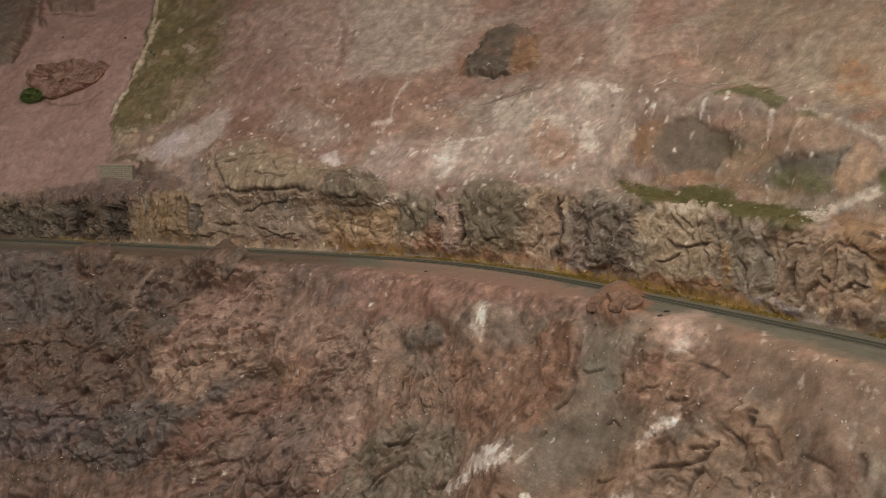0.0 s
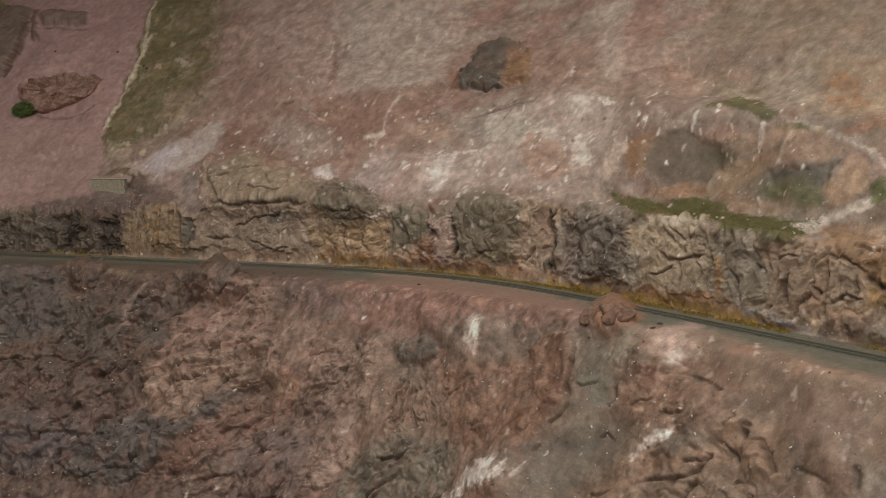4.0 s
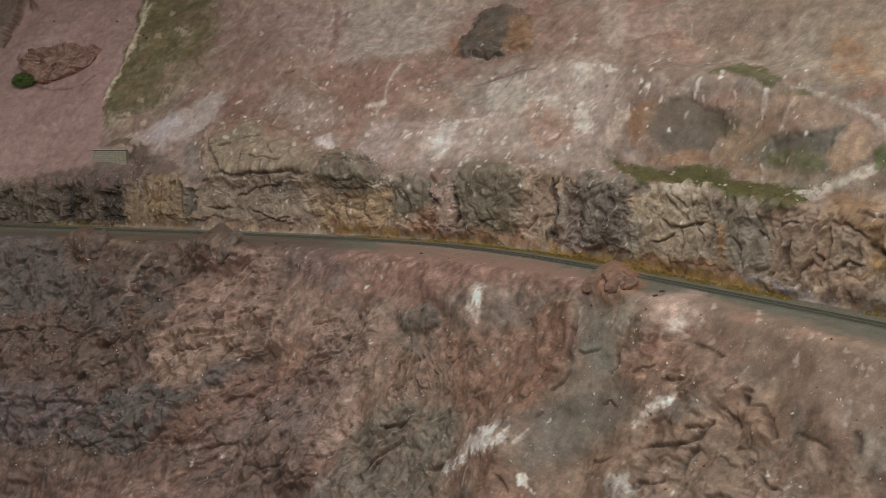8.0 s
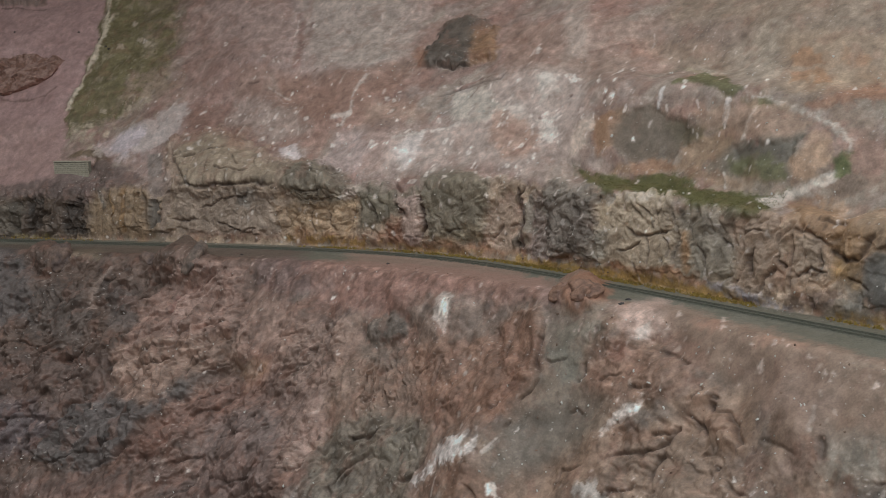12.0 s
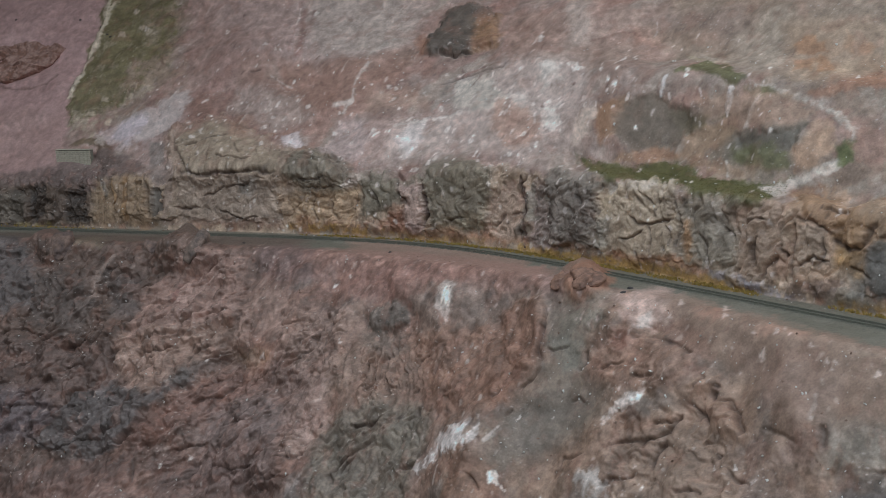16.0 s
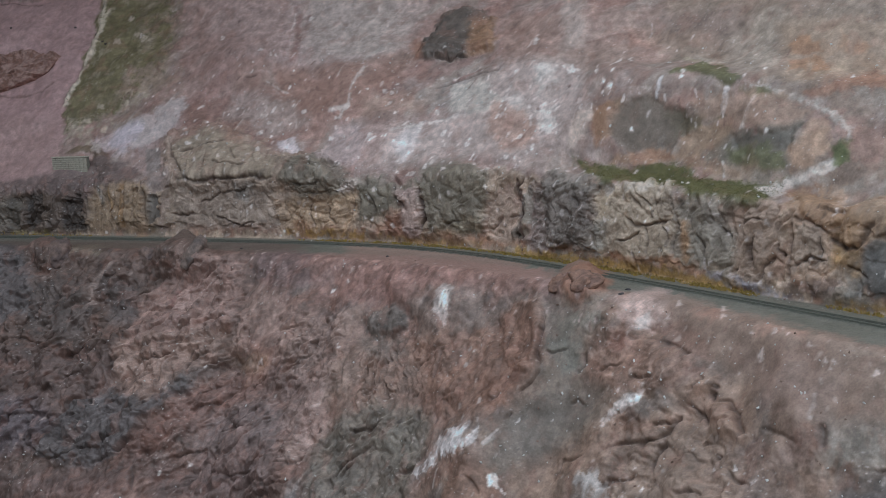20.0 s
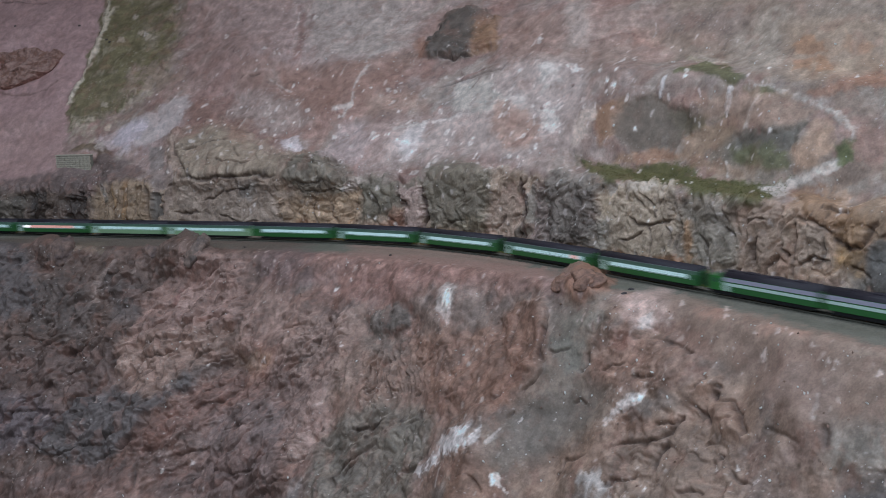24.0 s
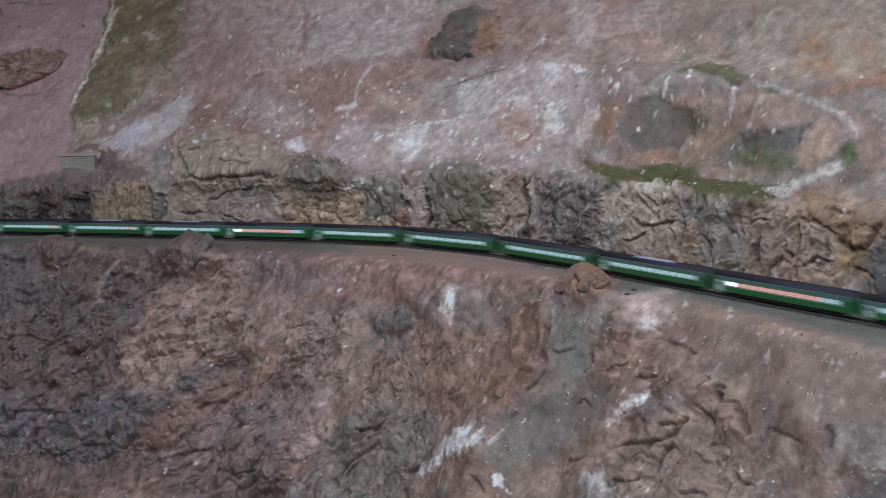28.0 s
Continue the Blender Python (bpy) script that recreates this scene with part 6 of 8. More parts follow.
region(((-0.023, 0.564), (0.029, 0.651), (0.080, 0.640), (0.028, 0.561)), (150, 134, 116), 0.006, 0.012, strength=0.65, mottle=0.35)
region(((-0.092, 0.963), (-0.055, 0.981), (-0.008, 0.886), (-0.056, 0.927)), (150, 134, 116), 0.006, 0.012, strength=0.65, mottle=0.35)
region(((-0.036, 0.681), (0.020, 0.763), (0.107, 0.785), (0.166, 0.705), (0.096, 0.653), (0.018, 0.617)), (136, 116, 98), 0.012, 0.014, strength=0.75, mottle=0.2)
region(((-0.050, 0.445), (0.008, 0.425), (0.048, 0.362), (0.008, 0.375)), (170, 156, 148), 0.006, 0.012, strength=0.7)
region(((-0.345, 0.253), (-0.127, 0.289), (0.015, 0.351), (0.072, 0.371), (0.234, 0.295), (0.286, 0.250), (0.063, 0.227), (-0.318, 0.204)), (98, 82, 78), 0.014, 0.012, strength=0.8)
region(((-0.297, 1.338), (-0.101, 1.326), (0.133, 0.787), (0.082, 0.760), (-0.072, 0.918)), (116, 102, 82), 0.014, 0.018, strength=0.75, mottle=0.4)
region(((-0.177, 0.629), (-0.107, 0.734), (0.019, 0.608), (-0.060, 0.522), (-0.164, 0.545)), (110, 98, 70), 0.014, 0.014, strength=0.7, mottle=0.4)
stroke(((-0.297, 1.110), (-0.303, 1.046), (-0.277, 0.953)), 0.016, (184, 170, 148), 0.004, 0.006, strength=0.9, relief=0.004)
stroke(((-0.269, 0.916), (-0.248, 0.836)), 0.026, (180, 164, 144), 0.004, 0.008, strength=0.9, relief=0.004)
stroke(((-0.242, 0.803), (-0.245, 0.741)), 0.012, (176, 160, 140), 0.004, 0.006, strength=0.9)
stroke(((-0.251, 0.735), (-0.237, 0.673), (-0.247, 0.634)), 0.02, (186, 172, 154), 0.004, 0.008, strength=0.9, relief=0.003)
region(((-0.119, 0.522), (-0.115, 0.538), (-0.096, 0.537), (-0.094, 0.519)), (168, 152, 132), 0.004, 0.008, strength=0.8)
region(((-0.089, 0.584), (-0.091, 0.605), (-0.071, 0.604), (-0.070, 0.586)), (168, 152, 132), 0.004, 0.008, strength=0.8)
region(((0.005, 0.643), (0.004, 0.664), (0.027, 0.659), (0.031, 0.639)), (168, 152, 132), 0.004, 0.008, strength=0.8)
region(((-0.179, 0.909), (-0.179, 0.930), (-0.161, 0.930), (-0.158, 0.909)), (168, 152, 132), 0.004, 0.008, strength=0.8)
region(((-0.059, 0.917), (-0.062, 0.942), (-0.039, 0.936), (-0.035, 0.913)), (168, 152, 132), 0.004, 0.008, strength=0.8)
region(((-0.196, 1.050), (-0.204, 1.081), (-0.171, 1.066), (-0.166, 1.042)), (168, 152, 132), 0.004, 0.008, strength=0.8)
region(((-0.114, 0.947), (-0.111, 0.966), (-0.090, 0.963), (-0.087, 0.941)), (168, 152, 132), 0.004, 0.008, strength=0.8)
region(((-0.030, 0.906), (-0.030, 0.928), (-0.011, 0.927), (-0.010, 0.907)), (168, 152, 132), 0.004, 0.008, strength=0.8)
region(((-0.053, 0.409), (-0.059, 0.433), (-0.040, 0.431), (-0.033, 0.410)), (168, 152, 132), 0.004, 0.008, strength=0.8)
region(((-0.126, 0.485), (-0.125, 0.504), (-0.104, 0.501), (-0.105, 0.486)), (168, 152, 132), 0.004, 0.008, strength=0.8)
region(((-0.024, 0.480), (-0.027, 0.502), (-0.007, 0.500), (-0.003, 0.479)), (168, 152, 132), 0.004, 0.008, strength=0.8)
region(((0.001, 0.509), (-0.003, 0.532), (0.021, 0.526), (0.027, 0.505)), (168, 152, 132), 0.004, 0.008, strength=0.8)
region(((-0.156, 0.497), (-0.153, 0.515), (-0.132, 0.512), (-0.133, 0.497)), (168, 152, 132), 0.004, 0.008, strength=0.8)
region(((0.006, 0.601), (0.013, 0.616), (0.031, 0.615), (0.029, 0.600)), (168, 152, 132), 0.004, 0.008, strength=0.8)
region(((0.082, 0.630), (0.077, 0.654), (0.101, 0.648), (0.102, 0.630)), (168, 152, 132), 0.004, 0.008, strength=0.8)
# grass outlines
TERRACE_GRASS = ((1.682, 0.355), (1.739, 0.352), (1.844, 0.349), (1.982, 0.373), (2.071, 0.331), (2.224, 0.331), (2.284, 0.355), (2.268, 0.302), (2.260, 0.248), (2.162, 0.256), (2.038, 0.274), (1.806, 0.278))
GRASS_BOX = (1.672, 2.294, 0.238, 0.383)
RIDGE_GRASS = ((-0.472, 1.461), (-0.172, 1.429), (0.072, 0.888), (0.105, 0.746), (0.040, 0.638), (-0.026, 0.561), (-0.154, 0.486), (-0.231, 0.555), (-0.258, 0.772), (-0.293, 0.948))
RIDGE_BOX = (-0.482, 0.115, 0.476, 1.471)



def dabs(count, seed, s0, s1, w0, w1, colour, width, length, strength):
    """Short brush dabs."""
    rng = np.random.RandomState(seed)
    for _ in range(count):
        s, w = rng.uniform(s0, s1), rng.uniform(w0, w1)
        l = length * (0.2 + rng.rand())
        stroke(((s, w), (s + l * 0.3 * rng.normal(), w - l)), width * (0.4 + rng.rand()), colour, 0.003, 0.004, strength * (0.5 + 0.5 * rng.rand()))


dabs(40, 71, 2.05, 2.75, -0.34, -0.10, (172, 154, 142), 0.004, 0.008, 0.7)
dabs(60, 72, 1.60, 2.75, -0.70, -0.14, (176, 162, 154), 0.004, 0.008, 0.7)
dabs(70, 73, 0.1, 1.5, -0.85, -0.14, (166, 146, 136), 0.006, 0.016, 0.6)
dabs(80, 74, 0.3, 2.0, 0.30, 0.62, (204, 192, 186), 0.007, 0.014, 0.8)
dabs(60, 75, 0.2, 2.5, 0.08, 0.28, (196, 184, 178), 0.005, 0.008, 0.7)
dabs(80, 77, 0.6, 2.2, -0.20, -0.085, (178, 156, 148), 0.004, 0.007, 0.8)
dabs(60, 78, 0.6, 2.72, -0.22, -0.085, (112, 82, 72), 0.005, 0.010, 0.6)
dabs(110, 79, 0.1, 2.7, 0.07, 0.30, (206, 196, 190), 0.004, 0.007, 0.8)
dabs(40, 85, 0.2, 1.9, 0.36, 1.0, (190, 176, 168), 0.003, 0.045, 0.8)
dabs(40, 86, 0.2, 2.2, 0.36, 1.1, (112, 82, 74), 0.004, 0.045, 0.7)
dabs(110, 76, 0.2, 2.5, 0.32, 1.0, (104, 78, 70), 0.004, 0.010, 0.8)
dabs(170, 80, 0.1, 2.2, 0.30, 0.80, (212, 202, 196), 0.0035, 0.008, 0.9)
dabs(70, 81, 1.0, 1.75, 0.30, 0.68, (214, 204, 198), 0.007, 0.010, 0.9)
dabs(120, 82, -0.3, 1.6, -0.85, -0.12, (66, 50, 44), 0.0045, 0.010, 0.8)
dabs(60, 83, 1.6, 2.7, -0.60, -0.12, (80, 60, 52), 0.004, 0.008, 0.7)
dabs(120, 84, 0.0, 2.5, 0.08, 0.27, (66, 50, 42), 0.004, 0.010, 0.75)


def blend(col, colour, m):
    return col + (np.array(colour) - col) * m[..., None]


def paint_and_relief(S, W):
    """Base colour and height above the smooth surface, for each point; the colour's fourth value is the roughness of the relief."""
    top = BED_BACK + cliff_height(S)
    front = bed_front(S)
    j1, j2 = fractal(S * 26, W * 26, 91, 4, 0.6), fractal(S * 80, W * 62, 92, 3, 0.6)
    j3 = fractal(S * 11, W * 9, 94, 3, 0.55)
    streak = fractal(S * 60 + W * 8, W * 18, 93, 3, 0.6)
    warp_s, warp_w = 0.022 * j3 + 0.007 * j1, 0.022 * fractal(S * 10 + 40, W * 10, 106, 3, 0.55) + 0.007 * streak
    low = 1 - step(-0.012, 0.006, W - front + 0.010 * j1 + 0.004 * j2)
    bed = (1 - low) * (1 - step(BED_BACK - 0.006, BED_BACK + 0.004, W))
    up = step(-0.01, 0.012, W - top + 0.014 * j1 + 0.02 * j3)
    cliff = np.clip(1 - low - bed - up, 0, 1)
    # patches: how much of each point they cover, their relief, and how broken they are
    covers = []
    raised, rocky, calm = np.zeros(S.shape), cliff.copy(), np.zeros(S.shape)
    for kind, pts, colour, soft, ragged, strength, relief, mottle, rock, still in REGIONS:
        pad = ragged * 2 + soft + (0 if kind == "fill" else kind)
        lo, hi = pts.min(0) - pad, pts.max(0) + pad
        i0, i1 = np.searchsorted(S[:, 0], (lo[0], hi[0]))
        j0, j1_ = np.searchsorted(W[0], (lo[1], hi[1]))
        if i1 <= i0 or j1_ <= j0:
            continue
        cut = (slice(i0, i1), slice(j0, j1_))
        wander = 1.0 if ragged >= 0.015 else 0.35
        d = distance_to(kind, pts, S[cut] + wander * warp_s[cut], W[cut] + wander * warp_w[cut]) + ragged * (0.75 * j1[cut] + 0.35 * j2[cut] + 0.3 * j3[cut])
        m = 1 - step(-soft, soft, d)
        if relief:
            raised[cut] += relief * (1 - step(-abs(relief) * 1.2 - soft, soft, d))
        if rock:
            rocky[cut] = np.maximum(rocky[cut], m * rock)
        if still:
            calm[cut] = np.maximum(calm[cut], m * still)
            rocky[cut] *= 1 - m * still
        m = m * strength
        if mottle:
            m = m * step(mottle - 0.28, mottle + 0.28, 0.5 + 0.42 * j1[cut] + 0.30 * streak[cut] + 0.35 * j3[cut])
        covers.append((cut, colour, m))
    # relief: broken stone on the cutting, folds where the cloth is crumpled, smooth plaster elsewhere
    even = 1 - 0.6 * step(1.65, 2.15, S + 0.15 * j3)
    off_ledge = step(0.0, 0.05, front - W)
    q, r = S + 0.016 * j3 + 0.004 * j1, W + 0.016 * fractal(S * 11, W * 11, 42, 3) + 0.004 * streak
    big, tag = facets(q * 9 + 0.3 * r * 9, r * 9, 51, 1.8)
    small, tag2 = facets(q * 22, r * 19 + q * 5, 55, 2.2)
    fine = fractal(S * 75, W * 75, 61, 3)
    across, along = 0.77 * q - 0.64 * r, 0.64 * q + 0.77 * r
    brush = fractal(across * 22 + 3.5 * j3, along * 9 + 1.5 * j1, 104, 4, 0.6) * (0.35 + 0.9 * step(-0.4, 0.6, fractal(S * 4, W * 4, 107, 2))) + 0.25 * j2
    pocks = step(0.35, 0.75, gradient_noise(q * 42, r * 36, 67)) * step(0.0, 0.4, fractal(S * 5, W * 5, 68, 2))
    crumpled = np.zeros(S.shape)
    drift = fractal(S * 13 + 7, W * 12, 152, 3, 0.55)
    h = rocky * step(0.0, 0.03, np.abs(W - BED_BACK)) * (0.012 * big + 0.0015 * small - 0.003)
    for pts, turn, spacing, stretch, height, soft in FOLDS:
        lo, hi = pts.min(0) - soft * 2, pts.max(0) + soft * 2
        i0, i1 = np.searchsorted(S[:, 0], (lo[0], hi[0]))
        j0, j1_ = np.searchsorted(W[0], (lo[1], hi[1]))
        if i1 <= i0 or j1_ <= j0:
            continue
        cut = (slice(i0, i1), slice(j0, j1_))
        m = 1 - step(-soft, soft, distance_to("fill", pts, S[cut], W[cut]) + 0.6 * soft * j1[cut])
        qq, rr = q[cut] + 0.4 * spacing * j3[cut], r[cut] + 0.4 * spacing * drift[cut]
        u, v = math.cos(turn) * qq + math.sin(turn) * rr, math.cos(turn) * rr - math.sin(turn) * qq
        bend = 0.25 * gradient_noise(u / spacing / stretch, v / spacing, 150)
        f = 0
        for k, (size, share) in enumerate(((1.0, 1.0), (0.5, 0.42), (0.26, 0.2), (0.14, 0.1))):
            ridge = np.abs(gradient_noise(u / spacing / stretch / size + 9 * k, v / spacing / size + bend, 151 + k))
            f = f + share * np.minimum(ridge, 0.55)
        h[cut] += m * height * (1.5 * f - 0.45)
        crumpled[cut] = np.maximum(crumpled[cut], m * min(1.0, height / 0.015))
    h = h + low * (1 - calm) * off_ledge * (0.0010 * brush + 0.0065 * creased(q * 16, r * 13, 120, 3, 0.5) * (0.4 + 0.6 * even) - 0.0025 * pocks)
    h = h + low * 0.030 * fractal(S * 3.5, W * 3.5, 71, 3) * step(0.0, 0.1, front - W)
    h = h + up * (1 - 0.85 * calm) * 0.0032 * creased(q * 13, r * 11, 73, 3, 0.5) + up * 0.020 * fractal(S * 3.1, W * 3.6, 72, 3) * step(0.0, 0.12, W - top)
    h = h + (1 - bed) * (1 - calm) * 0.0004 * fine + bed * 0.0011 * fractal(S * 130, W * 130, 75, 2)
    broken = np.clip(0.8 * rocky + 0.8 * crumpled + 0.10 * (low + up) * (1 - calm), 0, 1)
    h = h + raised + bed * 0.0034 * step(-0.026, -0.020, W) * (1 - step(0.020, 0.026, W))
    # painted shade for grooves that the mesh is too coarse to darken
    crevice_shade = np.zeros(S.shape)
    for pts, width, depth, lip, dark in CRACKS:
        reach = 0.05
        lo, hi = pts.min(0) - reach, pts.max(0) + reach
        i0, i1 = np.searchsorted(S[:, 0], (lo[0], hi[0]))
        j0, j1_ = np.searchsorted(W[0], (lo[1], hi[1]))
        if i1 <= i0 or j1_ <= j0:
            continue
        cut = (slice(i0, i1), slice(j0, j1_))
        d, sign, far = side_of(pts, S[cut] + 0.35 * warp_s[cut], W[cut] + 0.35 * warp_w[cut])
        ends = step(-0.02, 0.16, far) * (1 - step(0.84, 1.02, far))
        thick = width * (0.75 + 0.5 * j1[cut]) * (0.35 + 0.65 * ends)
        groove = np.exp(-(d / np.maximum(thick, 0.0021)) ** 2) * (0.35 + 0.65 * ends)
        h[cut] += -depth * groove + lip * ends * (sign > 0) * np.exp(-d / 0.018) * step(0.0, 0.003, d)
        crevice_shade[cut] = np.maximum(crevice_shade[cut], dark * groove)
    # colours
    g1, g2, g3 = fractal(S * 5, W * 6, 81, 4), fractal(S * 12 + 2 * W, W * 9 - 3 * S, 82, 4), fractal(S * 33, W * 33, 83, 3)
    col = np.zeros(S.shape + (3,))
    lower = np.zeros_like(col) + np.array(srgb(121, 93, 81))
    lower = blend(lower, srgb(96, 78, 72), step(-0.15, 0.6, g1) * 0.5)
    lower = blend(lower, srgb(130, 109, 92), step(1.1, 2.2, S + 0.3 * g1) * 0.8)
    lower = blend(lower, srgb(146, 120, 109), step(0.15, 0.8, g2) * 0.55)
    lower = blend(lower, srgb(106, 98, 92), step(0.25, 0.7, -g2) * 0.6)
    hue, hue2 = fractal(across * 9 + 3, along * 5, 121, 3, 0.55), fractal(across * 12, along * 6 + 9, 122, 3, 0.55)
    lower = blend(lower, srgb(124, 84, 70), step(0.05, 0.5, hue) * 0.3 * even)
    lower = blend(lower, srgb(96, 94, 94), step(0.10, 0.5, -hue) * 0.3)
    lower = blend(lower, srgb(78, 62, 58), step(0.15, 0.6, hue2) * 0.3 * even)
    rock = np.zeros_like(col) + np.array(srgb(156, 134, 114))
    rock = blend(rock, srgb(119, 110, 98), step(0.45, 0.6, tag) * 0.7)
    rock = blend(rock, srgb(150, 126, 102), step(0.75, 0.9, tag2) * 0.6)
    rock = blend(rock, srgb(128, 90, 70), step(0.15, 0.6, g2) * 0.7)
    rock = blend(rock, srgb(168, 148, 126), step(0.6, 0.8, tag2) * step(0.0, 0.5, -g2) * 0.6)
    upper = np.zeros_like(col) + np.array(srgb(140, 117, 108))
    upper = blend(upper, srgb(126, 99, 91), step(0.0, 0.6, g1) * 0.7)
    upper = blend(upper, srgb(124, 106, 92), step(1.4, 2.4, S + 0.2 * g1) * 0.9)
    upper = blend(upper, srgb(152, 136, 129), step(0.1, 0.6, g2) * 0.55)
    upper = blend(upper, srgb(152, 110, 98), step(0.05, 0.5, hue) * 0.4)
    upper = blend(upper, srgb(160, 150, 138), step(0.05, 0.5, -hue) * 0.4)
    ballast = np.zeros_like(col) + np.array(srgb(99, 96, 84))
    ballast = blend(ballast, srgb(110, 106, 95), step(0.0, 0.6, g2) * 0.5)
    ballast = blend(ballast, srgb(86, 85, 76), step(-0.026, -0.014, W) * (1 - step(0.018, 0.030, W)) * 0.8)
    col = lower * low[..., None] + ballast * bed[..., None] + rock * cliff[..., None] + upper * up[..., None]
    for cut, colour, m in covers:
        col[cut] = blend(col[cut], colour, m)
    # broken colour of the washes, shade painted into pocks and crevices, crumbs of bare plaster
    open_land = (low + up) * (1 - 0.6 * calm)
    for seed, freq, share in ((132, 13, 0.16), (134, 26, 0.21), (136, 50, 0.13)):
        mark = fractal(S * freq + 0.7 * seed, W * freq * 0.9, seed, 4, 0.62)
        mark = share * (step(0.1, 0.45, mark) - step(0.1, 0.45, -mark)) * (open_land * (1 - 0.4 * up) + 0.8 * cliff)
        col = col * (1 + mark[..., None] * np.array((0.95, 1.0, 1.05)))
    col = blend(col, srgb(138, 96, 80), step(0.25, 0.55, fractal(S * 19 - 8, W * 16, 133, 4, 0.6)) * 0.22 * open_land)
    col = blend(col, srgb(72, 56, 50), pocks * low * (1 - calm) * 0.45)
    col = blend(col, srgb(58, 44, 38), crevice_shade)
    speck = step(0.55, 0.75, gradient_noise(S * 150, W * 150, 95)) * step(-0.1, 0.5, gradient_noise(S * 9, W * 9, 96)) * (1 - bed) * (1 - 0.8 * calm)
    col = blend(col, srgb(190, 180, 174), speck * 0.55)
    tint = fractal(S * 45 + 20 * W, W * 40 - 12 * S, 103, 3, 0.6)
    col = col * (1 + (0.13 * g3 + 0.13 * tint + 0.08 * fine) * (1 - 0.6 * bed))[..., None]
    # the paints were mixed from a few tubes: hues stay close to one another
    value = col.mean(-1, keepdims=True)
    col = value * (EARTH + 0.80 * (col / value - EARTH))
    col = np.clip(col * PAINT, 0.01, 0.9)
    return np.concatenate((col, broken[..., None]), -1), h


PAINT = 1.43
EARTH = np.array(srgb(124, 105, 95)) / np.mean(srgb(124, 105, 95))
GRID_S = np.concatenate((np.linspace(-1.75, -0.91, 110), np.linspace(-0.90, 1.0, 640), np.linspace(1.0028, 2.78, 660), np.linspace(2.785, 3.05, 50)))
GRID_W = np.concatenate((np.linspace(-1.12, -0.80, 70), np.linspace(-0.797, -0.128, 270), np.linspace(-0.125, 0.068, 46), np.linspace(0.0705, 0.32, 125), np.linspace(0.3225, 1.10, 262), np.linspace(1.104, 1.48, 60)))


def land_points():
    S, W, x, y, z = surface(GRID_S, GRID_W)
    col, h = paint_and_relief(S, W)
    p = np.stack((x, y, z), -1)
    n = np.cross(np.gradient(p, axis=0), np.gradient(p, axis=1))
    n /= np.linalg.norm(n, axis=-1, keepdims=True) + 1e-9
    if n[..., 2].mean() < 0:
        n = -n
    return p + n * h[..., None] + np.array((0, 0, RAIL_Z - 0.0075)), col, n


def grid_mesh(name, p, col, mat):
    n, m = p.shape[:2]
    me = bpy.data.meshes.new(name)
    k = np.arange(n * m).reshape(n, m)
    faces = np.stack((k[:-1, :-1], k[1:, :-1], k[1:, 1:], k[:-1, 1:]), -1).reshape(-1, 4).astype(np.int32)
    me.vertices.add(n * m)
    me.vertices.foreach_set("co", p.reshape(-1).astype(np.float32))
    me.loops.add(faces.size)
    me.loops.foreach_set("vertex_index", faces.reshape(-1))
    me.polygons.add(len(faces))
    me.polygons.foreach_set("loop_start", np.arange(0, faces.size, 4, dtype=np.int32))
    me.update(calc_edges=True)
    at = me.color_attributes.new("paint", "FLOAT_COLOR", "POINT")
    at.data.foreach_set("color", col.reshape(-1).astype(np.float32))
    me.materials.append(mat)
    me.shade_smooth()
    return new(name, me)


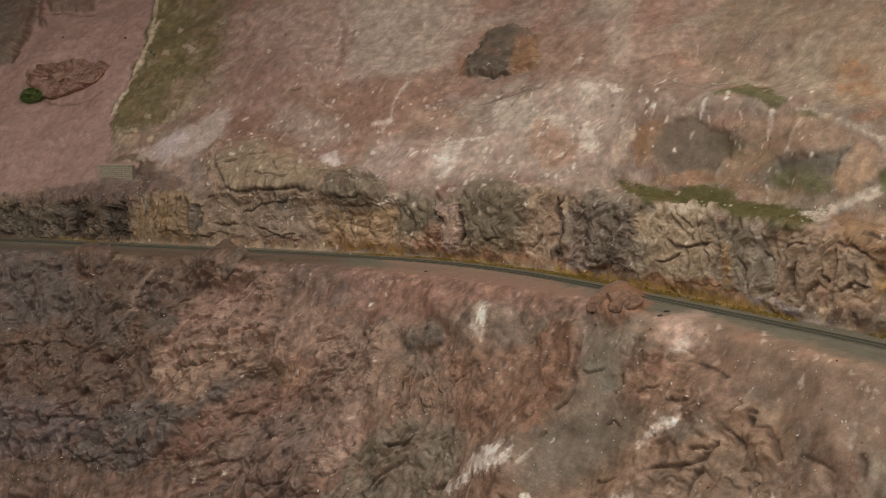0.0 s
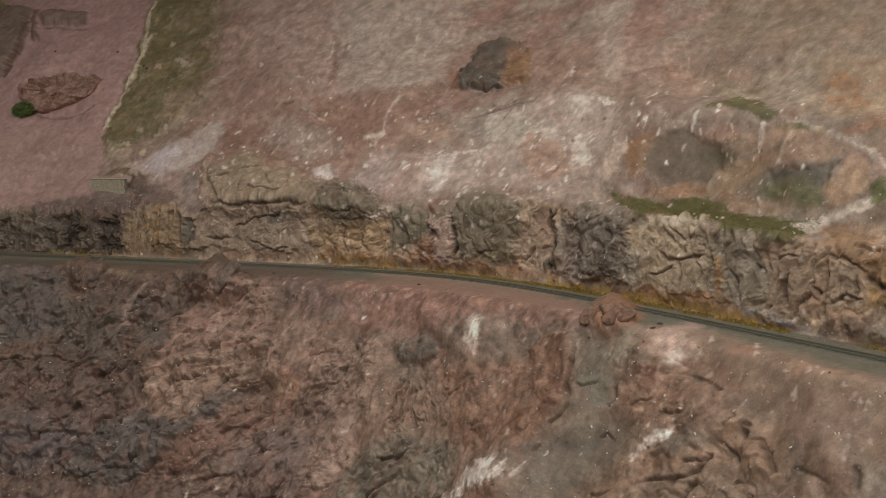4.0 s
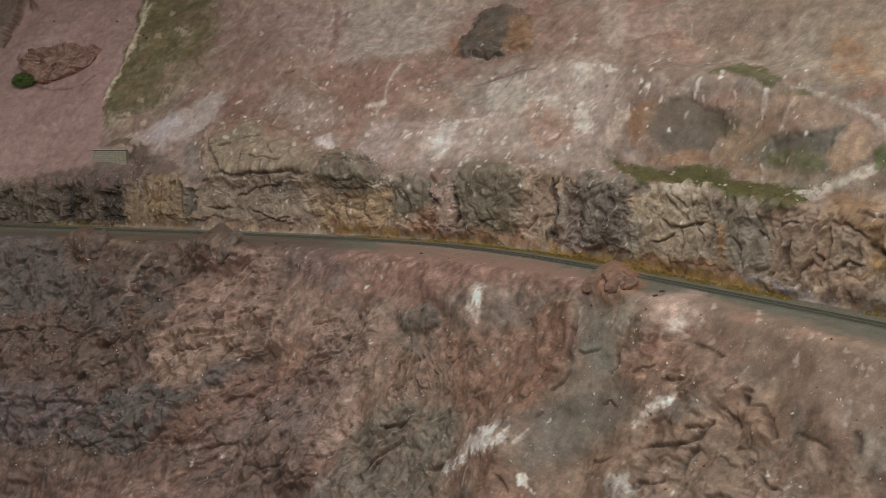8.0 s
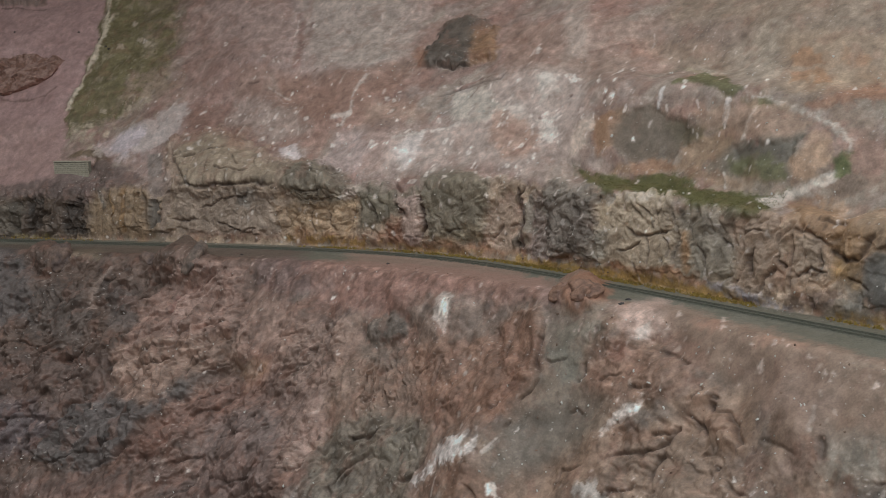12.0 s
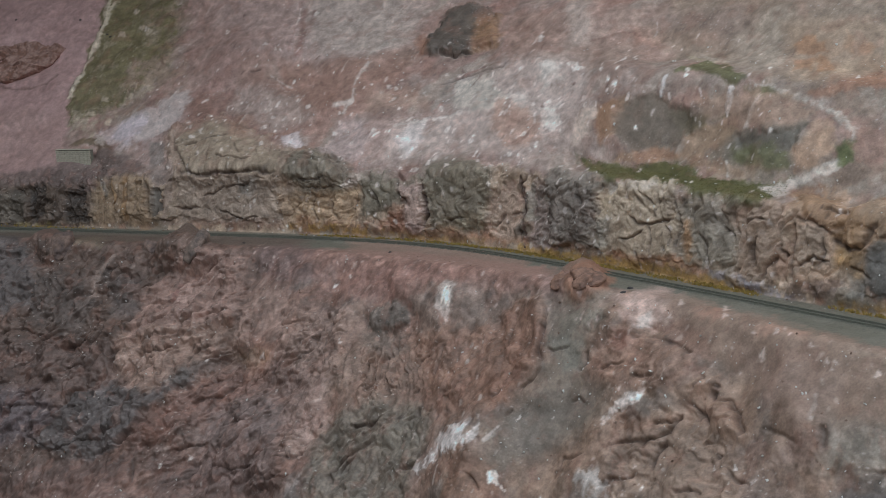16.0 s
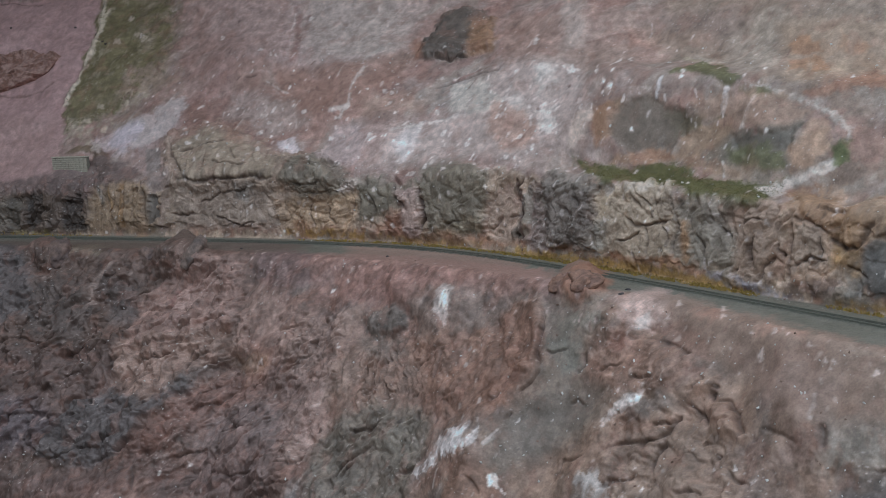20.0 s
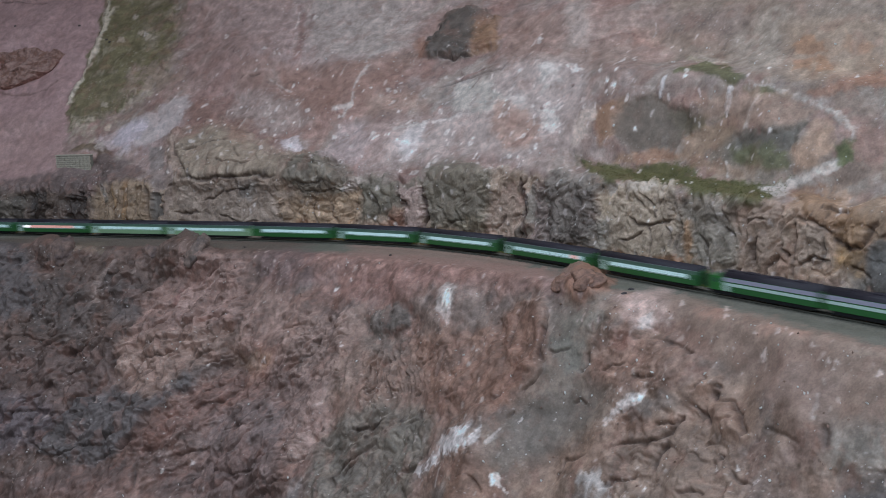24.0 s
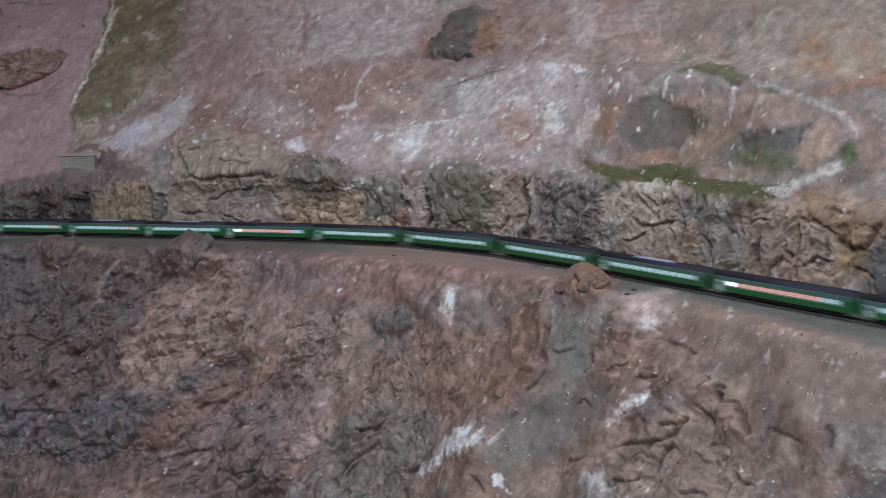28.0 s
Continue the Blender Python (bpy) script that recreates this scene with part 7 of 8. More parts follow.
def plaster_material():
    """Painted plaster rock: colour from the paint layer, crumpled relief finer than the mesh."""
    m = material("painted_plaster", (1, 1, 1), rough=0.55, vary=0.18, scale=220, bump=0.0, attribute="paint", spec=0.4)
    nt = m.node_tree
    def node(kind, **settings):
        n = nt.nodes.new(kind)
        for key, value in settings.items():
            n.inputs[key].default_value = value
        return n
    tc = node("ShaderNodeTexCoord")
    at = node("ShaderNodeAttribute")
    at.attribute_name = "paint"
    grain = node("ShaderNodeTexNoise", Scale=560.0, Detail=4.0, Roughness=0.65)
    nt.links.new(tc.outputs["Object"], grain.inputs["Vector"])
    # crumpled sheet: folds of several sizes, sharp both upwards and downwards
    total = None
    for size, turn, height in ((15.0, 20, 1.0), (25.0, 65, -0.85), (48.0, 115, 0.45), (95.0, 160, -0.24)):
        spin = node("ShaderNodeMapping")
        spin.inputs["Rotation"].default_value = (radians(turn), radians(turn * 1.7), radians(turn * 0.6))
        spin.inputs["Scale"].default_value = (1.0, 1.0, 0.62)
        fold = node("ShaderNodeTexNoise", Scale=size, Detail=0.6, Roughness=0.4, Distortion=0.35)
        nt.links.new(tc.outputs["Object"], spin.inputs["Vector"])
        nt.links.new(spin.outputs[0], fold.inputs["Vector"])
        off = node("ShaderNodeMath")
        off.operation = "SUBTRACT"
        nt.links.new(fold.outputs["Fac"], off.inputs[0])
        off.inputs[1].default_value = 0.5
        bend = node("ShaderNodeMath")
        bend.operation = "ABSOLUTE"
        nt.links.new(off.outputs[0], bend.inputs[0])
        add = node("ShaderNodeMath")
        add.operation = "MULTIPLY_ADD"
        nt.links.new(bend.outputs[0], add.inputs[0])
        add.inputs[1].default_value, add.inputs[2].default_value = height, 0.0
        if total is not None:
            nt.links.new(total.outputs[0], add.inputs[2])
        total = add
    rough = node("ShaderNodeMath")
    rough.operation = "MULTIPLY_ADD"
    nt.links.new(at.outputs["Alpha"], rough.inputs[0])
    rough.inputs[1].default_value, rough.inputs[2].default_value = 0.34, 0.02
    b1 = node("ShaderNodeBump", Distance=0.03)
    nt.links.new(rough.outputs[0], b1.inputs["Strength"])
    nt.links.new(total.outputs[0], b1.inputs["Height"])
    b2 = node("ShaderNodeBump", Distance=0.0018, Strength=0.3)
    nt.links.new(grain.outputs["Fac"], b2.inputs["Height"])
    nt.links.new(b1.outputs[0], b2.inputs["Normal"])
    nt.links.new(b2.outputs[0], nt.nodes["Principled BSDF"].inputs["Normal"])
    return m


plaster_paint = plaster_material()
wall_paint = material("hall_wall_paint", srgb(190, 188, 182), rough=0.9, vary=0.06, scale=4, bump=0.1, bump_scale=200)
ceiling_paint = material("hall_ceiling_paint", srgb(215, 214, 208), rough=0.9, vary=0.05, scale=5, bump=0.1)
floor_mat = material("hall_floor_vinyl", srgb(120, 116, 110), rough=0.5, vary=0.12, scale=8, bump=0.05)
fascia_mat = material("fascia_paint", srgb(70, 68, 66), rough=0.6, vary=0.1, scale=15, bump=0.1)
rail_steel = material("rail_steel", srgb(100, 98, 88, 1.3), rough=0.6, metal=0.15, vary=0.2, scale=200, bump=0.1)
sleeper_mat = material("sleeper_concrete", srgb(92, 91, 81, 1.4), rough=0.9, vary=0.2, scale=300, bump=0.2)

# ---- the mountain ----
LAND, LAND_COL, LAND_N = land_points()
tagged(grid_mesh("ground", LAND, LAND_COL, plaster_paint), "painted plaster model mountainside with a railway ledge cut across it", "ground", kind="structure")

# ---- boards that close the mountain down to the floor ----
def skirt():
    n, m = LAND.shape[:2]
    rim = [LAND[i, 0] for i in range(0, n, 6)] + [LAND[n - 1, j] for j in range(0, m, 6)] + [LAND[i, m - 1] for i in range(n - 1, -1, -6)] + [LAND[0, j] for j in range(m - 1, -1, -6)]
    bm = bmesh.new()
    tops = [bm.verts.new(p.tolist()) for p in rim]
    feet = [bm.verts.new((p[0], p[1], 0.0)) for p in rim]
    for i in range(len(rim)):
        j = (i + 1) % len(rim)
        bm.faces.new((tops[i], tops[j], feet[j], feet[i]))
    return tagged(part("fascia", bm, fascia_mat), "dark painted boards under the edge of the model mountain", "board", kind="structure")


skirt()

# ---- the hall ----
HALL = (-10.6, -4.5, 5.0, 8.2, 3.5)


def hall():
    x0, y0, x1, y1, h = HALL
    tagged(part("floor", boxed(x0, y0, -0.1, x1, y1, 0.0), floor_mat), "grey vinyl hall floor", "floor", kind="structure")
    tagged(part("ceiling", boxed(x0, y0, h, x1, y1, h + 0.1), ceiling_paint), "plain white hall ceiling", "ceiling", kind="structure")
    for nm, b in (("wall_north", (x0, y1, 0, x1, y1 + 0.1, h)), ("wall_south", (x0, y0 - 0.1, 0, x1, y0, h)), ("wall_west", (x0 - 0.1, y0, 0, x0, y1, h)), ("wall_east", (x1, y0, 0, x1 + 0.1, y1, h))):
        tagged(part(nm, boxed(*b), wall_paint), "plain light grey hall wall", "wall", kind="structure")


hall()


# ---- the track ----
def swept(profile, s0, s1, n, closed=True):
    """A bar along the track's line. profile: (across, up) points."""
    bm = bmesh.new()
    rings = []
    for s in np.linspace(s0, s1, n):
        x, y, th = on_line(s)
        rings.append([bm.verts.new((x - math.sin(th) * a, y + math.cos(th) * a, RAIL_Z + b)) for a, b in profile])
    k = len(profile)
    for r0, r1 in zip(rings, rings[1:]):
        for i in range(k if closed else k - 1):
            bm.faces.new((r0[i], r0[(i + 1) % k], r1[(i + 1) % k], r1[i]))
    bm.normal_update()
    return bm


track = tagged(empty("railway_track"), "single model railway track on grey ballast", "railway track")
for side in (-1, 1):
    a = side * 0.00875
    part("rail", swept(((a - 0.0008, 0), (a + 0.0008, 0), (a + 0.0008, -0.0025), (a - 0.0008, -0.0025)), -8.5, 3.0, 420), rail_steel, track)
shelf = tagged(empty("baseboard"), "plain timber shelf that carries the track off the mountain", "baseboard")
part("deck", swept(((-0.12, -0.0105), (0.12, -0.0105), (0.12, -0.05), (-0.12, -0.05)), -8.8, -1.70, 60), fascia_mat, shelf)
for s in (-8.4, -7.0, -5.6, -4.2, -2.8):
    x, y, th = on_line(s)
    part("leg", boxed(float(x) - 0.03, float(y) - 0.03, 0.0, float(x) + 0.03, float(y) + 0.03, RAIL_Z - 0.051), fascia_mat, shelf)


def sleepers():
    """Each sleeper on the nearer stretch of the line; the rest joined."""
    one = boxed(-0.0020, -0.015, -0.0013, 0.0020, 0.015, 0.0013)
    me = bpy.data.meshes.new("sleeper")
    one.to_mesh(me)
    one.free()
    me.materials.append(sleeper_mat)
    rest = bmesh.new()
    for s in np.arange(-0.9, 3.0, 0.0062):
        x, y, th = on_line(s)
        m = Matrix.Translation((float(x), float(y), RAIL_Z - 0.0050)) @ Matrix.Rotation(float(th), 4, "Z")
        if 0.95 < s < 2.75:
            ob = new("sleeper", me)
            ob.parent = track
            ob.matrix_basis = m
        else:
            bmesh.ops.create_cube(rest, size=1.0, matrix=m @ Matrix.Diagonal((0.0040, 0.030, 0.0026, 1)))
    tagged(part("sleeper_bed", rest, sleeper_mat, track), kind="stuff")


sleepers()


# ---- places on the mountain ----
def land_at(s, w):
    """Place and normal on the finished mountain."""
    i = int(np.clip(np.searchsorted(GRID_S, s), 1, len(GRID_S) - 1))
    j = int(np.clip(np.searchsorted(GRID_W, w), 1, len(GRID_W) - 1))
    return Vector(LAND[i, j].tolist()), Vector(LAND_N[i, j].tolist())


def lumpy(radius, seed, amount=0.42, sub=4):
    """A broken stone: facets cut from a ball."""
    rng = np.random.RandomState(seed)
    bm = bmesh.new()
    bmesh.ops.create_icosphere(bm, subdivisions=sub, radius=1.0)
    planes = [(Vector(rng.normal(size=3).tolist()).normalized(), 0.55 + 0.35 * rng.rand()) for _ in range(16)]
    off = Vector(rng.uniform(0, 50, 3).tolist())
    for v in bm.verts:
        d = v.co.normalized()
        k = min([1.0] + [dist / d.dot(n) for n, dist in planes if d.dot(n) > 0.2])
        k += amount * 0.35 * noise.noise(d * 2.2 + off) + amount * 0.20 * noise.noise(d * 5.0 + off) + amount * 0.10 * noise.noise(d * 12.0 + off)
        v.co = Vector((d.x * k * radius[0], d.y * k * radius[1], d.z * k * radius[2]))
    return bm


def stone_material(name, colour, second):
    m = material(name, srgb(*colour), rough=0.75, vary=0.36, scale=110, bump=0.9, bump_scale=150)
    nt = m.node_tree
    n = nt.nodes.new("ShaderNodeTexNoise")
    n.inputs["Scale"].default_value, n.inputs["Detail"].default_value = 38, 5
    tc = nt.nodes.new("ShaderNodeTexCoord")
    nt.links.new(tc.outputs["Object"], n.inputs["Vector"])
    ramp = nt.nodes.new("ShaderNodeMapRange")
    ramp.inputs[1].default_value, ramp.inputs[2].default_value = 0.42, 0.60
    nt.links.new(n.outputs["Fac"], ramp.inputs[0])
    mix = nt.nodes.new("ShaderNodeMix")
    mix.data_type = "RGBA"
    nt.links.new(ramp.outputs[0], mix.inputs[0])
    mix.inputs[6].default_value, mix.inputs[7].default_value = (*[c * PAINT for c in srgb(*colour)], 1), (*[c * PAINT for c in srgb(*second)], 1)
    scale = [x for x in nt.nodes if x.bl_idname == "ShaderNodeVectorMath"][0]
    nt.links.new(mix.outputs[2], scale.inputs[0])
    return m


def stone(s, w, radius, mat, label, seed, sink=0.3, turn=0.0, name="rock_outcrop", category="rock"):
    """A stone set into the slope at (s, w); radius along the slope, up it, and out of it."""
    p, n = land_at(s, w)
    x, y, th = on_line(s)
    along = Vector((math.cos(th), math.sin(th), 0))
    up = n.cross(along).normalized()
    along = up.cross(n).normalized()
    basis = Matrix((along, up, n)).transposed().to_4x4()
    ob = tagged(part(name, lumpy(radius, seed, sub=4 if radius[0] > 0.02 else 2), mat, smooth=radius[0] > 0.02), label, category)
    ob.matrix_world = Matrix.Translation(p - n * radius[2] * sink) @ basis @ Matrix.Rotation(radians(turn), 4, "Z")
    return ob


# ---- the train: two locomotive sections and twenty coaches ----
coach_green = material("coach_green_paint", srgb(62, 106, 56, 1.08), rough=0.32, vary=0.08, scale=40, bump=0.03, spec=0.5)
coach_teal = material("coach_dark_teal_paint", srgb(92, 116, 100, 1.2), rough=0.32, vary=0.08, scale=40, bump=0.03, spec=0.5)
loco_green = material("locomotive_bright_green_paint", srgb(66, 122, 54, 1.1), rough=0.32, vary=0.08, scale=40, bump=0.03, spec=0.5)
coach_pale = material("coach_pale_green_paint", srgb(142, 168, 128, 1.15), rough=0.32, vary=0.08, scale=40, bump=0.03, spec=0.5)
lilac_paint = material("lilac_grey_stripe_paint", srgb(178, 172, 192), rough=0.35, vary=0.06, scale=40, bump=0.03)
pale_paint = material("pale_grey_green_paint", srgb(206, 224, 214), rough=0.35, vary=0.06, scale=40, bump=0.03)
roof_paint = material("dark_roof_paint", srgb(44, 38, 46), rough=0.6, vary=0.15, scale=50, bump=0.1)
black_plastic = material("black_plastic", srgb(24, 23, 27), rough=0.6, vary=0.1, scale=80, bump=0.1)
wheel_metal = material("wheel_metal", srgb(88, 84, 82), rough=0.4, metal=0.9, vary=0.1, scale=80, bump=0.05)
pane_pale = material("pane_with_white_blind", srgb(214, 226, 220), rough=0.15, vary=0.08, scale=60, bump=0.0, spec=0.6, emit=srgb(206, 226, 216), strength=0.30)
pane_dark = material("pane_dark", srgb(74, 96, 88), rough=0.08, vary=0.1, scale=60, bump=0.0, spec=0.7)
pane_pink = material("pane_lit_pink", srgb(230, 172, 156), rough=0.2, vary=0.08, scale=60, bump=0.0, emit=srgb(255, 172, 150), strength=0.45)
pane_lit = material("pane_lit_white", srgb(250, 236, 228), rough=0.2, vary=0.05, scale=60, bump=0.0, emit=srgb(255, 232, 224), strength=1.6)
headlight_glow = material("headlight_glow", srgb(255, 160, 80), rough=0.2, vary=0.0, bump=0.0, emit=srgb(255, 138, 48), strength=5.0)
gutter_paint = material("grey_gutter_paint", srgb(150, 158, 158), rough=0.4, vary=0.08, scale=60, bump=0.02)

HALF = 0.0178


def prism(length, section, nose=0.0):
    """A closed bar along x with the given (y, z) section, ends drawn in a little by nose."""
    bm = bmesh.new()
    rings = []
    stations = [(-length / 2, 1.0), (length / 2, 1.0)] if nose == 0 else [(-length / 2, 1.0), (length / 2 - nose, 1.0), (length / 2 - nose * 0.35, 0.93), (length / 2, 0.80)]
    for x, k in stations:
        rings.append([bm.verts.new((x, y * k, z if k == 1.0 else z - (z - 0.012) * (1 - k) * 0.55)) for y, z in section])
    n = len(section)
    for a, b in zip(rings, rings[1:]):
        for i in range(n):
            bm.faces.new((a[i], a[(i + 1) % n], b[(i + 1) % n], b[i]))
    bm.faces.new(rings[0][::-1])
    bm.faces.new(rings[-1])
    bmesh.ops.recalc_face_normals(bm, faces=bm.faces)
    return bm


def roof_section(h0, h1):
    pts = [(-HALF, h0)]
    for k in range(9):
        a = math.pi - math.pi * k / 8
        pts.append((math.cos(a) * HALF * 0.97, h0 + 0.0006 + math.sin(a) ** 0.75 * (h1 - h0)))
    pts.append((HALF, h0))
    return pts


def wheelset(parent, x):
    bm = bmesh.new()
    for y in (-0.0083, 0.0083):
        bmesh.ops.create_cone(bm, cap_ends=True, segments=14, radius1=0.0055, radius2=0.0053, depth=0.0024, matrix=Matrix.Translation((x, y, 0.0056)) @ Matrix.Rotation(radians(90), 4, "X"))
    bmesh.ops.create_cone(bm, cap_ends=True, segments=8, radius1=0.0012, radius2=0.0012, depth=0.0166, matrix=Matrix.Translation((x, 0, 0.0056)) @ Matrix.Rotation(radians(90), 4, "X"))
    return part("wheelset", bm, wheel_metal, parent)


def bogie(parent, x, span=0.014):
    bm = boxed(x - 0.020, -0.0135, 0.0050, x + 0.020, -0.0105, 0.0100, bevel=0.0008)
    box(bm, x - 0.020, 0.0105, 0.0050, x + 0.020, 0.0135, 0.0100, bevel=0.0008)
    box(bm, x - 0.005, -0.0115, 0.0060, x + 0.005, 0.0115, 0.0105)
    b = part("bogie", bm, black_plastic, parent)
    for dx in (-span, span):
        wheelset(b, x + dx)
    return b


def coach(length, label, panes="pale", solid_front=False, solid_rear=False, body_paint=coach_green, skylight=False):
    """One coach about the origin, running towards +x. panes: how its windows look from rear to front."""
    car = tagged(empty("railway_coach"), label, "railway coach", "coaches of the train")
    n = length / 2
    part("body", prism(length, ((-HALF, 0.0125), (-HALF * 1.01, 0.020), (-HALF, 0.0430), (HALF, 0.0430), (HALF * 1.01, 0.020), (HALF, 0.0125))), body_paint, car)
    part("roof", prism(length - 0.003, roof_section(0.0430, 0.0508)), roof_paint, car, "dark grey roof", smooth=True)
    # skylight panel, its glint put in as pale paint
    if skylight:
        part("roof_panel", boxed(-0.17 * length, -0.0085, 0.0490, 0.17 * length, 0.0085, 0.0516, bevel=0.0005), lilac_paint, car, "skylight panel on the roof, painted pale for its glint")
    part("underframe", boxed(-n + 0.060, -0.0150, 0.0055, n - 0.060, 0.0150, 0.0124, bevel=0.001), black_plastic, car, "black equipment under the floor")
    for end in (-1, 1):
        part("gangway", boxed(end * n - 0.004, -0.008, 0.0125, end * n + 0.004, 0.008, 0.038), black_plastic, car, "black gangway bellows")
        bogie(car, end * (n - 0.042))
    for side in (-1, 1):
        y = side * (HALF + 0.0003)
        part("letter_board", boxed(-n + 0.002, min(y, y - side * 0.0006), 0.0350, n - 0.002, max(y, y - side * 0.0006), 0.0428), coach_teal, car, "dark teal band above the windows")
        part("gutter", boxed(-n + 0.001, min(y, y + side * 0.0008), 0.0428, n - 0.001, max(y, y + side * 0.0008), 0.0435), gutter_paint, car)
        for end, solid in ((-1, solid_rear), (1, solid_front)):
            x = end * (n - 0.016)
            if not solid:
                d = part("door", boxed(x - 0.0065, min(y, y + side * 0.0004), 0.0138, x + 0.0065, max(y, y + side * 0.0004), 0.0348), pale_paint if end < 0 else coach_green, car, "pale end door" if end < 0 else "")
                part("door_window", boxed(x - 0.003, min(y + side * 0.0004, y + side * 0.0008), 0.0245, x + 0.003, max(y + side * 0.0004, y + side * 0.0008), 0.0315), pane_dark, d)
        count = 12
        for k in range(count):
            x = -n + 0.034 + (length - 0.062) * (k + 0.5) / count
            f = (k + 0.5) / count
            if panes == "pink":
                mat, text = (pane_lit, "brightly lit pane") if f < 0.12 else (pane_pink, "pane lit pink from inside") if f < 0.86 else (pane_pale, "")
            elif panes == "mixed":
                mat, text = (pane_pink, "pane lit pink from inside") if 0.80 < f < 0.95 else (pane_pale, "")
            else:
                mat, text = (pane_pale, "")
            w = 0.0086
            part("window_pane", boxed(x - w, min(y, y + side * 0.0005), 0.0262, x + w, max(y, y + side * 0.0005), 0.0342), mat, car, text)
        part("belt_stripe", boxed(-n + 0.03, min(y, y + side * 0.0003), 0.0242, n - 0.01, max(y, y + side * 0.0003), 0.0250), pale_paint, car)
    return car


def locomotive(length, front):
    """One section of the twin locomotive about the origin; front: +1 leads with a cab, -1 trails with one."""
    loco = tagged(empty("locomotive"), "green twin locomotive section with a lilac-grey stripe and a dark roof", "locomotive", "locomotive sections")
    n = length / 2
    flip = Matrix.Diagonal((front, 1, 1, 1))
    def add(name, bm, mat, parent=None, label="", smooth=False):
        bmesh.ops.transform(bm, matrix=flip, verts=bm.verts)
        if front < 0:
            bmesh.ops.reverse_faces(bm, faces=bm.faces)
        return part(name, bm, mat, parent or loco, label, smooth)
    add("body", prism(length, ((-HALF, 0.0125), (-HALF, 0.042), (HALF, 0.042), (HALF, 0.0125)), nose=0.020), coach_green)
    crown = prism(length - 0.040, roof_section(0.042, 0.0525))
    bmesh.ops.translate(crown, vec=(-0.0185, 0, 0), verts=crown.verts)
    add("roof", crown, roof_paint, None, "dark roof with equipment", smooth=True)
    for x, l in ((-0.08, 0.02), (-0.03, 0.03), (0.03, 0.03), (0.075, 0.016)):
        add("roof_vent", boxed(x - l / 2, -0.007, 0.050, x + l / 2, 0.007, 0.0545, bevel=0.001), roof_paint)
    add("underframe", boxed(-n + 0.008, -0.0155, 0.0045, n - 0.012, 0.0155, 0.0124, bevel=0.001), black_plastic)
    for side in (-1, 1):
        y = side * (HALF + 0.0003)
        lo, hi = min(y, y + side * 0.0004), max(y, y + side * 0.0004)
        add("stripe", boxed(-n + 0.002, lo, 0.0330, n - 0.0445, hi, 0.0412), lilac_paint, None, "lilac-grey stripe")
        add("band", boxed(-n + 0.002, lo, 0.0245, n - 0.0445, hi, 0.0305), pale_paint, None, "pale band")
        add("panel", boxed(n - 0.058, lo, 0.0135, n - 0.0445, hi, 0.0240), pale_paint, None, "pale cab door")
        add("cab_side", boxed(n - 0.044, lo, 0.0130, n - 0.0205, hi, 0.0415), loco_green, None, "bright green cab side")
        add("cab_window", boxed(n - 0.034, lo + side * 0.0004, 0.029, n - 0.024, hi + side * 0.0004, 0.037), pane_dark)
        add("buffer_beam", boxed(n - 0.006, side * 0.004 - 0.002, 0.006, n + 0.003, side * 0.004 + 0.002, 0.011, bevel=0.0006), black_plastic)
    if front > 0:
        for z, w in ((0.0360, 0.0115), (0.0255, 0.0115)):
            for y in (-w, w):
                add("headlight", boxed(n - 0.004, y - 0.0022, z - 0.0016, n + 0.0012, y + 0.0022, z + 0.0016, bevel=0.0006), headlight_glow, None, "glowing orange headlight")
    add("windscreen", boxed(n - 0.012, -0.010, 0.030, n - 0.0015, 0.010, 0.0345, bevel=0.0005), pane_dark)
    for x in (-0.078, 0.070):
        bogie(loco, x * front, 0.013)
    return loco


TRAIN = []
TRAIN.append((locomotive(0.256, 1), 0.131))
TRAIN.append((locomotive(0.260, -1), 0.397))
behind = 0.536
PITCHES = (0.291, 0.304, 0.283, 0.275, 0.287, 0.312, 0.303, 0.312, 0.322, 0.310, 0.322, 0.315, 0.324, 0.316, 0.300, 0.306, 0.308, 0.310, 0.310, 0.310)
for k, pitch in enumerate(PITCHES):
    look_of = "pink" if k in (7, 10, 15) else "mixed" if k in (1, 17, 18) else "pale"
    text = {"pink": "dark green passenger coach with windows lit pink", "mixed": "dark green passenger coach with pale blinds, one window lit", "pale": "dark green passenger coach with pale window blinds"}[look_of]
    if k in (5, 6):
        text = "pale green passenger coach with pale window blinds"
    TRAIN.append((coach(pitch - 0.010, text, look_of, solid_front=k in (5, 13), solid_rear=k in (4, 12), body_paint=coach_pale if k in (5, 6) else coach_green, skylight=k in (11, 16, 17)), behind + pitch / 2))
    behind += pitch
HEAD = ((0.0, -0.75), (18.8, -0.75), (19.4, -0.66), (19.8, -0.47), (20.2, -0.22), (20.6, 0.04), (21.0, 0.33), (21.5, 0.695), (22.0, 1.09), (22.5, 1.50), (23.0, 1.915),
        (23.5, 2.32), (24.0, 2.73), (24.5, 3.14), (25.0, 3.545), (25.5, 3.95), (26.0, 4.36), (26.5, 4.785), (27.0, 5.21), (27.5, 5.635), (28.0, 6.065))


def slack(s):
    """The couplings close up on the straight and draw out round the bend."""
    return s - 0.5 * float(np.interp(s, (-0.6, -0.2, 0.15, 0.4, 0.65, 0.95, 1.2, 1.5, 1.85, 2.1, 2.4, 2.8), (-0.04, -0.036, -0.023, -0.007, 0.02, 0.03, 0.03, 0.022, -0.012, -0.022, -0.030, -0.034)))


def head_at(t):
    return float(np.interp(t, [r[0] for r in HEAD], [r[1] for r in HEAD]))


